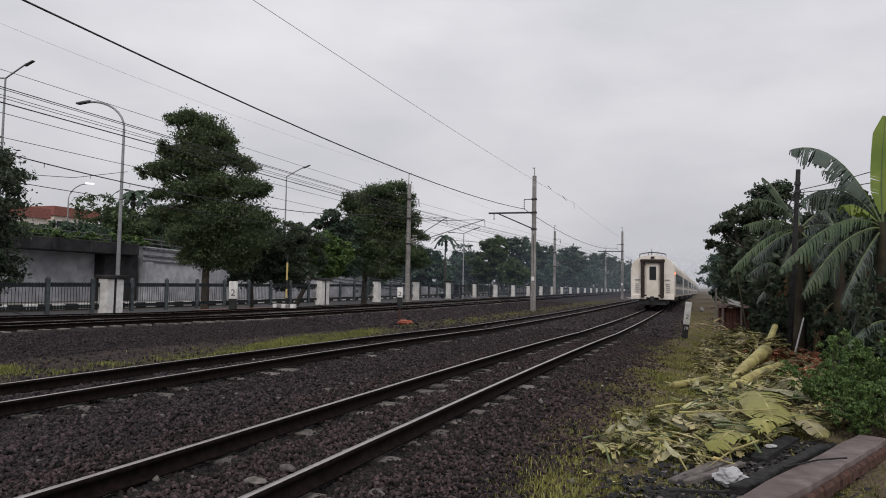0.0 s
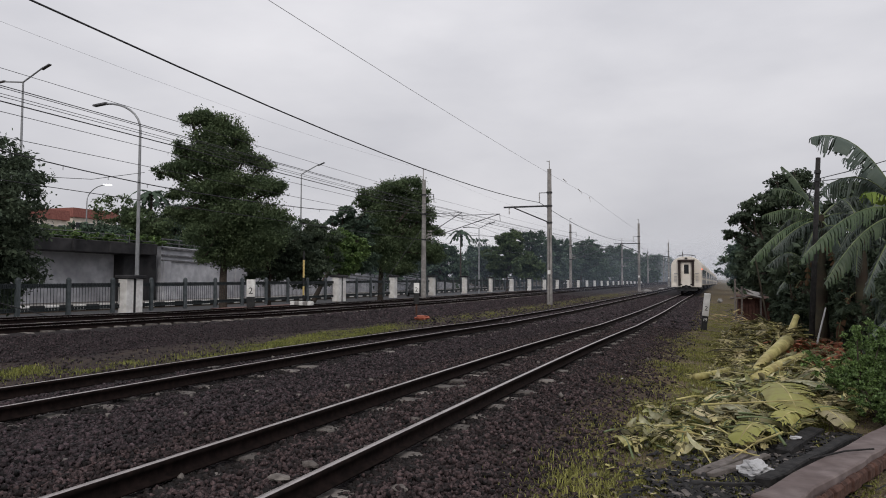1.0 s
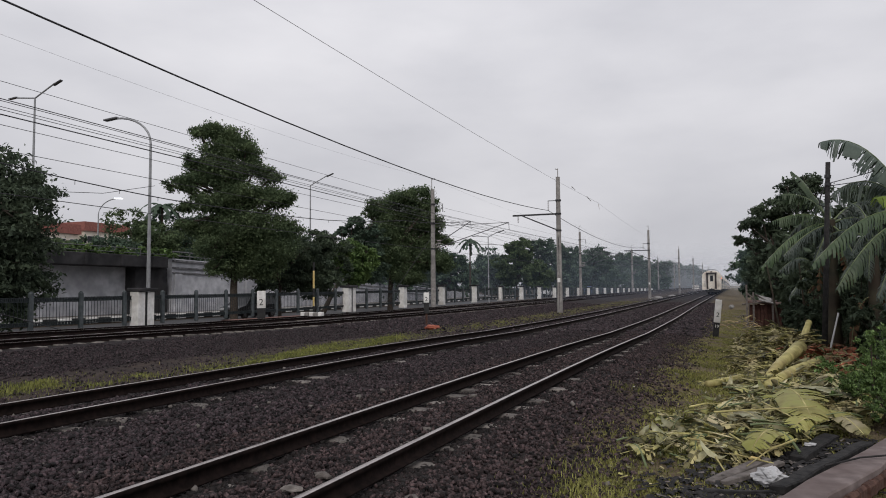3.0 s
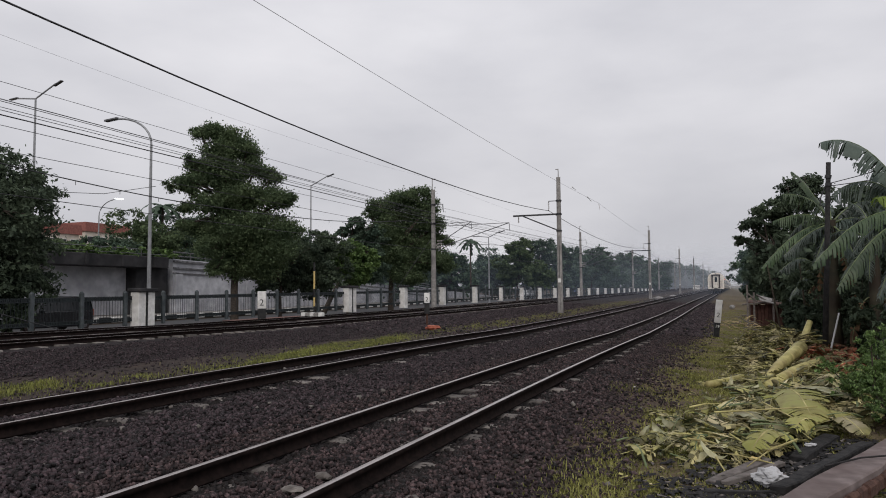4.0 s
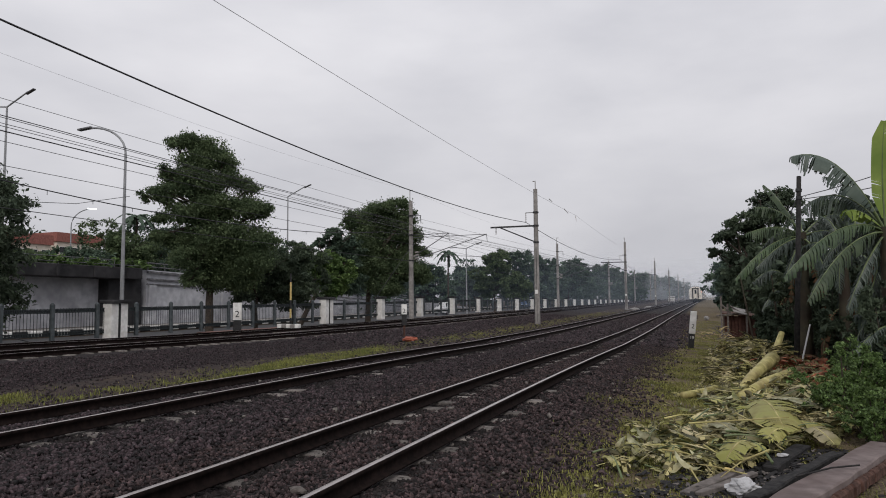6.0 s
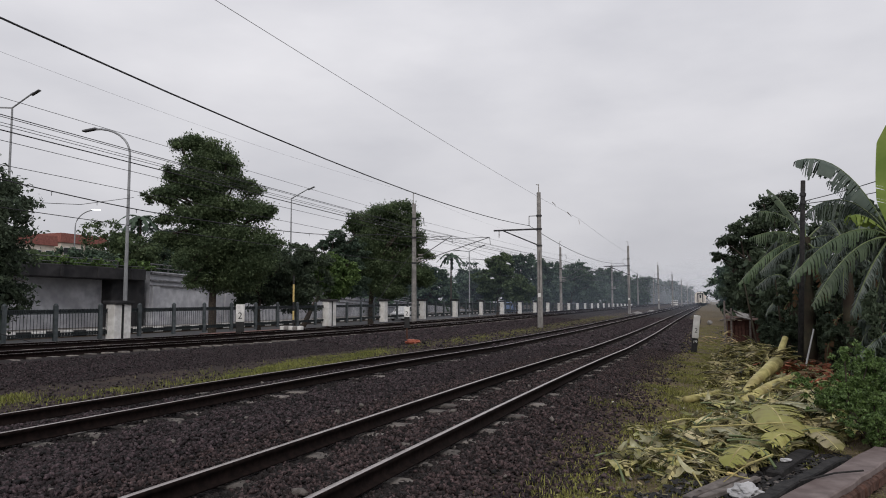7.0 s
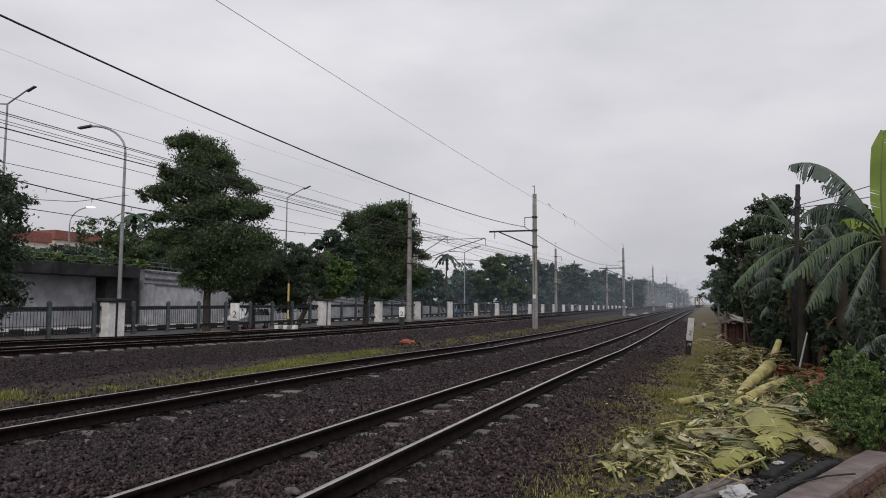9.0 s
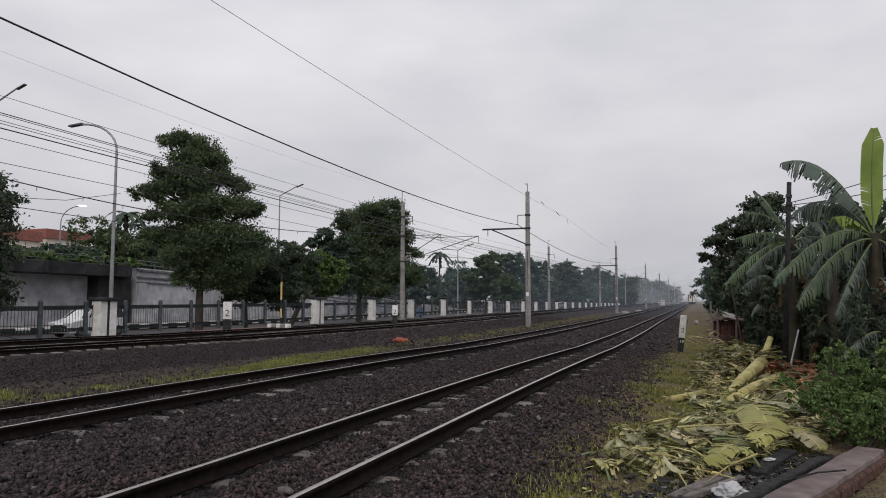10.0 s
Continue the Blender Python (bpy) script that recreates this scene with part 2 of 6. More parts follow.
def ground_material():
    """Earth, with dark ballast under the tracks and patchy grass on the verges, by distance across the line."""
    m = bpy.data.materials.new("trackside_ground")
    m.use_nodes = True
    n, l = m.node_tree.nodes, m.node_tree.links
    b = n["Principled BSDF"]
    b.inputs["Roughness"].default_value, b.inputs["Specular IOR Level"].default_value = 0.95, 0.2
    geo, sep = n.new("ShaderNodeNewGeometry"), n.new("ShaderNodeSeparateXYZ")
    l.new(geo.outputs["Position"], sep.inputs[0])
    wob = n.new("ShaderNodeTexNoise")
    wob.inputs["Scale"].default_value, wob.inputs["Detail"].default_value = 1.1, 6.0
    l.new(geo.outputs["Position"], wob.inputs["Vector"])

    def math_(op, a, c):
        k = n.new("ShaderNodeMath")
        k.operation = op
        for i, v in enumerate((a, c)):
            if isinstance(v, (int, float)):
                k.inputs[i].default_value = v
            else:
                l.new(v, k.inputs[i])
        return k.outputs[0]
    x = math_("ADD", sep.outputs["X"], math_("MULTIPLY", math_("SUBTRACT", wob.outputs["Fac"], 0.5), 2.4))

    def step(at, soft):
        r = n.new("ShaderNodeMapRange")
        r.interpolation_type = "SMOOTHSTEP"
        r.inputs["From Min"].default_value, r.inputs["From Max"].default_value = at - soft, at + soft
        l.new(x, r.inputs["Value"])
        return r.outputs["Result"]

    def two(c1, c2, scale, detail=7.0):
        t = n.new("ShaderNodeTexNoise")
        t.inputs["Scale"].default_value, t.inputs["Detail"].default_value = scale, detail
        l.new(geo.outputs["Position"], t.inputs["Vector"])
        r = n.new("ShaderNodeValToRGB")
        r.color_ramp.elements[0].position, r.color_ramp.elements[0].color = 0.36, (*c1, 1)
        r.color_ramp.elements[1].position, r.color_ramp.elements[1].color = 0.64, (*c2, 1)
        l.new(t.outputs["Fac"], r.inputs["Fac"])
        return r.outputs["Color"]

    def mix(f, a, c):
        k = n.new("ShaderNodeMix")
        k.data_type = "RGBA"
        l.new(f, k.inputs["Factor"])
        l.new(a, k.inputs["A"])
        l.new(c, k.inputs["B"])
        return k.outputs["Result"]
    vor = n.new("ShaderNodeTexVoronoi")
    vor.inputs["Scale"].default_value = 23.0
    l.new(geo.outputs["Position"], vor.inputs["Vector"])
    # cells darken towards their edges: shade between the stones put into the colour
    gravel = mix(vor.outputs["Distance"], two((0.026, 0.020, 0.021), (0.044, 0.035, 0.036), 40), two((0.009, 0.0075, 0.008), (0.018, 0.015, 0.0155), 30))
    verge = two((0.130, 0.088, 0.052), (0.160, 0.138, 0.052), 6.0, 9.0)
    earth = two((0.070, 0.055, 0.046), (0.12, 0.095, 0.075), 5.0, 9.0)
    strip = mix(wob.outputs["Fac"], earth, verge)
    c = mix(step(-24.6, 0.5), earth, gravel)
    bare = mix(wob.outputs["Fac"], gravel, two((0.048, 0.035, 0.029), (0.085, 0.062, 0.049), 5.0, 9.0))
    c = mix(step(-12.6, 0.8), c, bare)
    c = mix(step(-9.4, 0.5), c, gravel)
    c = mix(step(-1.25, 0.45), c, strip)
    l.new(c, b.inputs["Base Color"])
    bp = n.new("ShaderNodeBump")
    bp.inputs["Strength"].default_value, bp.inputs["Distance"].default_value = 0.8, 0.04
    l.new(vor.outputs["Distance"], bp.inputs["Height"])
    bp.invert = True
    l.new(bp.outputs["Normal"], b.inputs["Normal"])
    return m


GROUND = ground_material()


# ---------- building helpers ----------
def finish(bm, name, mats, parent=None, smooth=False):
    me = bpy.data.meshes.new(name)
    bm.to_mesh(me)
    bm.free()
    for m in mats if isinstance(mats, (list, tuple)) else [mats]:
        me.materials.append(m)
    if smooth:
        me.shade_smooth()
    ob = new(name, me)
    ob.parent = parent
    return ob


def part(name, bm, mats, parent, label="", smooth=False):
    ob = finish(bm, name, mats, parent, smooth)
    if label:
        tagged(ob, label)
    return ob


def thing(name, x, y, z, label, category, group="", kind="", rz=0.0):
    ob = new(name)
    ob.empty_display_size = 0.2
    ob.matrix_basis = pose(x, y, z, 0, 0, rz)
    return tagged(ob, label, category, group, kind)


def solid(name, verts, faces, mats, parent=None, index=None, smooth=False):
    """A mesh from arrays of vertices and equal-sided faces."""
    me = bpy.data.meshes.new(name)
    v, f = np.asarray(verts, np.float32), np.asarray(faces, np.int32)
    k = f.shape[1]
    me.vertices.add(len(v))
    me.vertices.foreach_set("co", v.ravel())
    me.loops.add(f.size)
    me.loops.foreach_set("vertex_index", f.ravel())
    me.polygons.add(len(f))
    me.polygons.foreach_set("loop_start", np.arange(0, f.size, k, dtype=np.int32))
    for m in mats if isinstance(mats, (list, tuple)) else [mats]:
        me.materials.append(m)
    if index is not None:
        me.polygons.foreach_set("material_index", np.asarray(index, np.int32))
    me.update(calc_edges=True)
    me.validate()
    if smooth:
        me.shade_smooth()
    ob = new(name, me)
    ob.parent = parent
    return ob


def box(bm, c, s, rot=None, slot=0, bevel=0.0, top=1.0):
    """A box at c of size s; top: how far its upper face is drawn in."""
    m = Matrix.Translation(c) @ (rot.to_4x4() if rot else Matrix())
    r = bmesh.ops.create_cube(bm, size=1)
    for v in r["verts"]:
        k = top if v.co.z > 0 else 1.0
        v.co = m @ Vector((v.co.x * s[0] * k, v.co.y * s[1] * k, v.co.z * s[2]))
    fs = {f for v in r["verts"] for f in v.link_faces}
    for f in fs:
        f.material_index = slot
    if bevel:
        es = list({e for v in r["verts"] for e in v.link_edges})
        bmesh.ops.bevel(bm, geom=es, offset=bevel, segments=1, affect="EDGES")
    return bm


def rod(bm, p, q, r0, r1=None, seg=8, slot=0, caps=True):
    p, q = Vector(p), Vector(q)
    d = q - p
    turn = d.to_track_quat("Z", "Y").to_matrix().to_4x4()
    r = bmesh.ops.create_cone(bm, cap_ends=caps, segments=seg, radius1=r0, radius2=r0 if r1 is None else r1, depth=d.length,
                              matrix=Matrix.Translation((p + q) / 2) @ turn)
    for f in {f for v in r["verts"] for f in v.link_faces}:
        f.material_index = slot
    return bm


def tube(name, points, r, mat, parent=None, seg=5):
    """A round wire or pipe through the points; r: one radius or one for each."""
    p = np.array(points, float)
    n = len(p)
    d = np.gradient(p, axis=0)
    d /= np.linalg.norm(d, axis=1)[:, None]
    up = np.where(np.abs(d[:, 2:3]) > 0.9, [[1.0, 0, 0]], [[0, 0, 1.0]])
    a = np.cross(d, up)
    a /= np.linalg.norm(a, axis=1)[:, None]
    b = np.cross(a, d)
    rr = np.broadcast_to(np.asarray(r, float), (n,))[:, None, None]
    an = np.arange(seg) / seg * 2 * math.pi
    ring = p[:, None] + rr * (np.cos(an)[None, :, None] * a[:, None] + np.sin(an)[None, :, None] * b[:, None])
    i, j = np.meshgrid(np.arange(n - 1), np.arange(seg), indexing="ij")
    k = (j + 1) % seg
    f = np.stack([i * seg + j, (i + 1) * seg + j, (i + 1) * seg + k, i * seg + k], -1).reshape(-1, 4)
    return solid(name, ring.reshape(-1, 3), f, mat, parent, smooth=True)


def soft(s, reach):
    s = np.maximum(0.0, s)
    return s * s / (s + reach)


def bend(y):
    """How far the line has swung to the right at y."""
    y = np.asarray(y, float)
    return 0.0120 * soft(y - 24, 28) + 0.20 * np.exp(-((y - 32) / 18.0) ** 2)


def rise(y):
    """A shallow dip in front of the mast, then a slow climb."""
    y = np.asarray(y, float)
    return 0.0072 * soft(y - 34, 40) - 0.10 * np.clip((y - 9) / 15, 0, 1) ** 2 * np.clip((110 - y) / 60, 0, 1)


PROFILE = [(-4000, -0.3), (-80, -0.3), (-42.0, -0.15), (-38.2, -0.15), (-38.0, -0.56), (-28.2, -0.56), (-27.9, -0.28), (-25.0, -0.22), (-23.6, -0.06), (-15.9, -0.06), (-13.0, -0.28), (-10.4, -0.30), (-9.0, -0.22), (-8.5, -0.18),
           (-8.05, -0.20), (-7.85, -0.15), (-7.15, -0.15), (-6.95, -0.20), (-6.5, -0.20), (-6.0, -0.14), (-5.2, -0.10), (-4.3, -0.13), (-3.9, -0.19), (-3.5, -0.19), (-3.4, -0.155), (-2.9, -0.155),
           (-2.8, -0.19), (-2.4, -0.19), (-2.1, -0.15), (-1.0, -0.27), (0.2, -0.33), (4, -0.30), (30, -0.3), (4000, -0.3)]
PROFILE_X, PROFILE_Z = zip(*PROFILE)


def level(x, y):
    """The ground's height; x is measured from the straight line, before the bend."""
    x, y = np.asarray(x, float), np.asarray(y, float)
    z = np.interp(x, PROFILE_X, PROFILE_Z)
    heap = 0.28 * np.exp(-((x - 1.6) / 1.0) ** 2) * np.exp(-((y - 13.5) / 6.5) ** 2)
    near = np.clip((60 - y) / 40, 0, 1) * (x > -24)
    wave = 0.018 * np.sin(x * 3.1 + y * 1.7) * np.sin(y * 2.3 - x * 1.3) + 0.012 * np.sin(x * 7.3 + y * 5.1)
    return z + heap + wave * near + rise(y)


# ---------- the ground ----------
def make_ground():
    xs = np.unique(np.concatenate([np.array(PROFILE_X), np.arange(-27.9, 6, 0.2), np.linspace(6, 40, 14), [-2000, -900, -400, -200, -120, -60, -48, 80, 160, 400, 900, 2000]]))
    ys = np.unique(np.concatenate([np.arange(-8, 2, 1.0), np.arange(2, 30, 0.22), np.arange(30, 70, 0.8), np.arange(70, 300, 6), [-60, -30, -15, 340, 400, 500, 650, 900, 1300, 2000, 3500, -400, -2000]]))
    X, Y = np.meshgrid(xs, ys, indexing="ij")
    Z = level(X, Y)
    v = np.stack([X + np.where(np.abs(X) < 60, bend(Y), 0) * (Y < 1500), Y, Z], -1).reshape(-1, 3)
    i, j = np.meshgrid(np.arange(len(xs) - 1), np.arange(len(ys) - 1), indexing="ij")
    k = len(ys)
    f = np.stack([i * k + j, (i + 1) * k + j, (i + 1) * k + j + 1, i * k + j + 1], -1).reshape(-1, 4)
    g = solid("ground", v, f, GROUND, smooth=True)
    tagged(g, "dark ballast beds between earth and patchy grass verges", "ground", kind="structure")


make_ground()


# ---------- tracks ----------
TRACKS = [(-3.18, 0.0), (-7.5, 0.0), (-17.5, 0.10), (-21.5, 0.10)]


def line_points(ys, x, z):
    ys = np.asarray(ys, float)
    return np.stack([x + bend(ys), ys, z + rise(ys)], -1)


RAILYS = np.concatenate([np.arange(-30, 60, 3.0), np.arange(60, 420, 8), [460, 520, 600, 700]])


def make_rail(parent, x, z):
    """A flat-bottomed rail: foot, web and head, with the worn running face on top."""
    prof = np.array([(-0.055, -0.145), (0.055, -0.145), (0.055, -0.130), (0.012, -0.115), (0.010, -0.045), (0.033, -0.036), (0.033, -0.008), (0.026, 0.0),
                     (-0.026, 0.0), (-0.033, -0.008), (-0.033, -0.036), (-0.010, -0.045), (-0.012, -0.115), (-0.055, -0.130)])
    p = line_points(RAILYS, x, z)
    k, n = len(prof), len(p)
    v = np.stack([p[:, None, 0] + prof[None, :, 0], np.broadcast_to(p[:, None, 1], (n, k)), p[:, None, 2] + prof[None, :, 1]], -1).reshape(-1, 3)
    i, j = np.meshgrid(np.arange(n - 1), np.arange(k), indexing="ij")
    f = np.stack([i * k + j, (i + 1) * k + j, (i + 1) * k + (j + 1) % k, i * k + (j + 1) % k], -1).reshape(-1, 4)
    slot = np.isin(j.ravel(), (7,)).astype(int)
    return solid("rail", v, f, [RAIL, RAILTOP], parent, slot)


def sleeper_mesh():
    bm = bmesh.new()
    box(bm, (0, 0, -0.075), (2.0, 0.23, 0.15), top=0.94, bevel=0.012)
    me = bpy.data.meshes.new("sleeper")
    bm.to_mesh(me)
    bm.free()
    me.materials.append(SLEEPER)
    return me


SLEEPER_MESH = sleeper_mesh()


def make_track(x, z, y0, y1, high):
    t = thing("railway_track", 0, 0, 0, "rusty steel railway track on half-buried concrete sleepers", "railway track", "tracks of the line", "structure")
    for s in (-0.6, 0.6):
        make_rail(t, x + s, z)
    rng = random.Random(int(x * 10))
    for y in np.arange(y0, y1, 0.62):
        s = new("sleeper", SLEEPER_MESH)
        s.parent = t
        s.matrix_basis = pose(x + float(bend(y)) + rng.uniform(-0.03, 0.03), y, z - 0.142 + high + rng.uniform(-0.012, 0.014) + float(rise(y)), rng.uniform(-1, 1), rng.uniform(-0.6, 0.6), rng.uniform(-1, 1))
    return t


make_track(*TRACKS[0], 2.0, 64, -0.035)
make_track(*TRACKS[1], 4.0, 70, -0.05)
make_track(*TRACKS[2], 9.0, 75, 0.012)
make_track(*TRACKS[3], 14.0, 75, -0.01)


def scatter_stones(name, n, xr, yr, size, seed, keep=None, lift=0.3, mat=None):
    """Broken stones: squashed, skewed cubes with random turns, each with its own corners."""
    r = np.random.RandomState(seed)
    u = r.rand(n)
    y = yr[0] * (yr[1] / yr[0]) ** u
    x = r.uniform(xr[0], xr[1], n)
    if keep is not None:
        k = keep(x, y, r.rand(n))
        x, y = x[k], y[k]
    n = len(x)
    base = np.array([(-1, -1, -1), (1, -1, -1), (1, 1, -1), (-1, 1, -1), (-1, -1, 1), (1, -1, 1), (1, 1, 1), (-1, 1, 1)], float)
    c = base[None] * (0.62 + 0.5 * r.rand(n, 8, 3))
    s = size * (0.55 + 0.9 * r.rand(n, 1, 1)) * np.array([1.0, 0.8, 0.6])[None, None] * (0.75 + 0.5 * r.rand(n, 1, 3))
    c = c * s * 0.5
    q = r.randn(n, 4)
    q /= np.linalg.norm(q, axis=1)[:, None]
    w, a, b, d = q.T
    R = np.stack([1 - 2 * (b * b + d * d), 2 * (a * b - w * d), 2 * (a * d + w * b), 2 * (a * b + w * d), 1 - 2 * (a * a + d * d), 2 * (b * d - w * a),
                  2 * (a * d - w * b), 2 * (b * d + w * a), 1 - 2 * (a * a + b * b)], -1).reshape(n, 3, 3)
    c = np.einsum("nij,nkj->nki", R, c)
    z = level(x, y) + size * lift * (r.rand(n) - 0.35)
    v = c + np.stack([x + bend(y), y, z], -1)[:, None]
    f = np.array([(0, 3, 2, 1), (4, 5, 6, 7), (0, 1, 5, 4), (1, 2, 6, 5), (2, 3, 7, 6), (3, 0, 4, 7)])
    F = (np.arange(n)[:, None, None] * 8 + f[None]).reshape(-1, 4)
    ob = solid(name, v.reshape(-1, 3), F, mat or STONE)
    return tagged(ob, "loose dark grey broken ballast stones", "ballast", kind="stuff")


def off_rails(x, y, u):
    m = np.ones(len(x), bool)
    for tx, _ in TRACKS:
        for s in (-0.6, 0.6):
            m &= (np.abs(x - tx - s) > 0.07) & ((np.abs(x - tx - s) > 0.22) | (u < 0.25))
    edge = np.clip((-0.55 - x) / 0.9, 0, 1)
    strip = np.where((x < -9.4) & (x > -12.6), 0.12, 1.0)
    # sleeper ends lie bare in places
    bare = ((np.abs(x + 6.55) < 0.16) | (np.abs(x + 8.5) < 0.2)) & (np.mod(y - 4.0, 0.62 * 3) < 0.5)
    return m & (u < edge * strip) & ~bare


scatter_stones("ballast_stones", 115000, (-15.9, -4.6), (2.6, 30), 0.039, 3, off_rails, 0.85)
scatter_stones("lighter_ballast_stones", 52000, (-4.6, -0.4), (2.6, 30), 0.036, 33, off_rails, 0.85, STONELIGHTER)


def by_rails(x, y, u):
    m = np.zeros(len(x), bool)
    for tx, _ in TRACKS[:2]:
        for s in (-0.6, 0.6):
            d = np.abs(x - tx - s)
            m |= (d > 0.065) & (d < 0.34)
    return m


scatter_stones("ballast_stones", 50000, (-8.5, -2.2), (2.6, 30), 0.046, 8, by_rails, 0.1, STONEOILSHADE)
scatter_stones("pale_stones", 150, (-9.0, -0.7), (2.8, 30), 0.055, 12, None, 1.0, SLEEPER)
scatter_stones("ballast_stones", 30000, (-16.3, -0.7), (26, 75), 0.10, 4, off_rails, 0.5)


# ---------- grass ----------
def scatter_blades(name, label, n, xr, yr, h, w, mat, seed, keep):
    r = np.random.RandomState(seed)
    y = yr[0] * (yr[1] / yr[0]) ** r.rand(n)
    x = r.uniform(xr[0], xr[1], n)
    k = keep(x, y, r.rand(n))
    x, y = x[k], y[k]
    n = len(x)
    hh = h * (0.35 + 0.9 * r.rand(n)) * (0.6 + 0.5 * np.sin(x * 2.1 + y * 0.7) ** 2)
    a, tilt = r.rand(n) * 6.283, 0.15 + 0.75 * r.rand(n)
    dx, dy = np.cos(a), np.sin(a)
    b = np.stack([x + bend(y), y, level(x, y) - 0.01], -1)
    side = np.stack([-dy, dx, 0 * dx], -1) * (w * (0.6 + 0.8 * r.rand(n)))[:, None]
    mid = b + np.stack([dx * tilt * 0.35, dy * tilt * 0.35, 0 * dx + 0.62], -1) * hh[:, None]
    tip = b + np.stack([dx * tilt, dy * tilt, 0 * dx + 1.0 - 0.35 * tilt], -1) * hh[:, None]
    v = np.stack([b - side, b + side, mid + side * 0.8, mid - side * 0.8, tip], 1).reshape(-1, 3)
    i = np.arange(n)[:, None] * 5
    f = np.concatenate([np.concatenate([i, i + 1, i + 2], 1), np.concatenate([i, i + 2, i + 3], 1), np.concatenate([i + 3, i + 2, i + 4], 1)])
    return tagged(solid(name, v, f, mat), label, "grass", kind="stuff")


def patch(x, y, s=1.0):
    r = np.random.RandomState(17)
    v = 0.5
    for _ in range(9):
        a, k, p = r.uniform(0, 6.28), r.uniform(1.2, 4.2) * s, r.uniform(0, 6.28)
        v = v + 0.13 * np.sin(k * (np.cos(a) * x + np.sin(a) * y) + p)
    return v


def strip_keep(x, y, u):
    mid = -10.9 - 0.015 * y
    g = np.exp(-((x - mid) / 0.7) ** 2) * np.clip(patch(x, y, 0.6) * 2.2 - 1.0, 0, 1)
    far = np.clip((y - 26) / 8, 0, 1) * np.exp(-((x + 11.2) / 1.3) ** 2)
    lush = np.exp(-((y - 19.0) / 4.5) ** 2) * np.exp(-((x + 10.35 + 0.12 * (y - 15)) / 0.55) ** 2) * 3.0
    for cx, cy, w in ((-11.3, 9.0, 0.5), (-10.5, 9.5, 0.35), (-10.7, 10.7, 0.4), (-11.6, 8.2, 0.6), (-10.3, 12.4, 0.3)):
        g = g + 1.6 * np.exp(-((x - cx) ** 2 + (y - cy) ** 2) / w ** 2)
    return u < g * 0.25 + lush + far * 0.22


def dry_keep(x, y, u):
    g = np.exp(-((x + 10.6) / 1.2) ** 2) * np.clip(patch(x, y, 0.9) * 1.8 - 0.6, 0, 1)
    far = np.clip((y - 24) / 10, 0, 1) * np.exp(-((x + 11.4) / 1.4) ** 2)
    return u < g * 0.07 + far * 0.3


def verge_keep(x, y, u):
    g = np.clip((x + 1.35) / 0.6, 0, 1) * np.clip((1.5 - x) / 0.6, 0, 1) * np.clip(patch(x, y, 1.6) * 1.9 - 0.35, 0, 1)
    near_post = np.exp(-((x + 0.1 - 0.012 * y) / 0.55) ** 2) * np.exp(-((y - 22) / 15.0) ** 2)
    return u < g * 0.7 + near_post * 0.9


scatter_blades("grass", "yellow-green grass growing between the tracks", 150000, (-13.2, -8.8), (7, 90), 0.09, 0.006, GRASS, 5, strip_keep)
scatter_blades("grass", "dry straw-coloured grass between the tracks", 50000, (-13.6, -8.9), (7, 110), 0.09, 0.008, GRASSDRY, 55, dry_keep)


def tuft_keep(x, y, u):
    g = 0.0
    for cx, cy, s in ((-0.95, 6.2, 0.35), (-0.75, 7.2, 0.4), (-1.0, 5.4, 0.35), (-1.35, 11.3, 0.35), (-0.55, 5.6, 0.3), (-1.1, 8.0, 0.3), (-0.9, 14.0, 0.5), (-0.6, 17.0, 0.6), (-0.9, 21.0, 0.7)):
        g = g + np.exp(-((x - cx) ** 2 + ((y - cy) * 0.7) ** 2) / s ** 2)
    return u < g * 0.5


scatter_blades("grass", "scattered tufts of green grass at the edge of the ballast", 60000, (-1.8, 0.0), (4.4, 24), 0.075, 0.0045, GRASSDULL, 16, tuft_keep)
scatter_blades("grass", "short trampled green grass on the verge", 170000, (-1.5, 1.6), (4.0, 60), 0.06, 0.006, GRASSDULL, 6, verge_keep)


# ---------- overhead line masts ----------
def lathe(bm, axis_p, zs_rs, seg=12, slot=0):
    x, y = axis_p
    for (z0, r0), (z1, r1) in zip(zs_rs, zs_rs[1:]):
        rod(bm, (x, y, z0), (x, y, z1), r0, r1, seg, slot)
    return bm


def insulator(bm, p, length, r=0.06, axis=(0, 0, -1), n=5):
    p, a = Vector(p), Vector(axis)
    rod(bm, p, p + a * length, 0.02, seg=6)
    for i in range(n):
        c = p + a * length * (i + 0.5) / n
        rod(bm, c - a * 0.015, c + a * 0.015, r, r * 0.6, 8)
    return bm


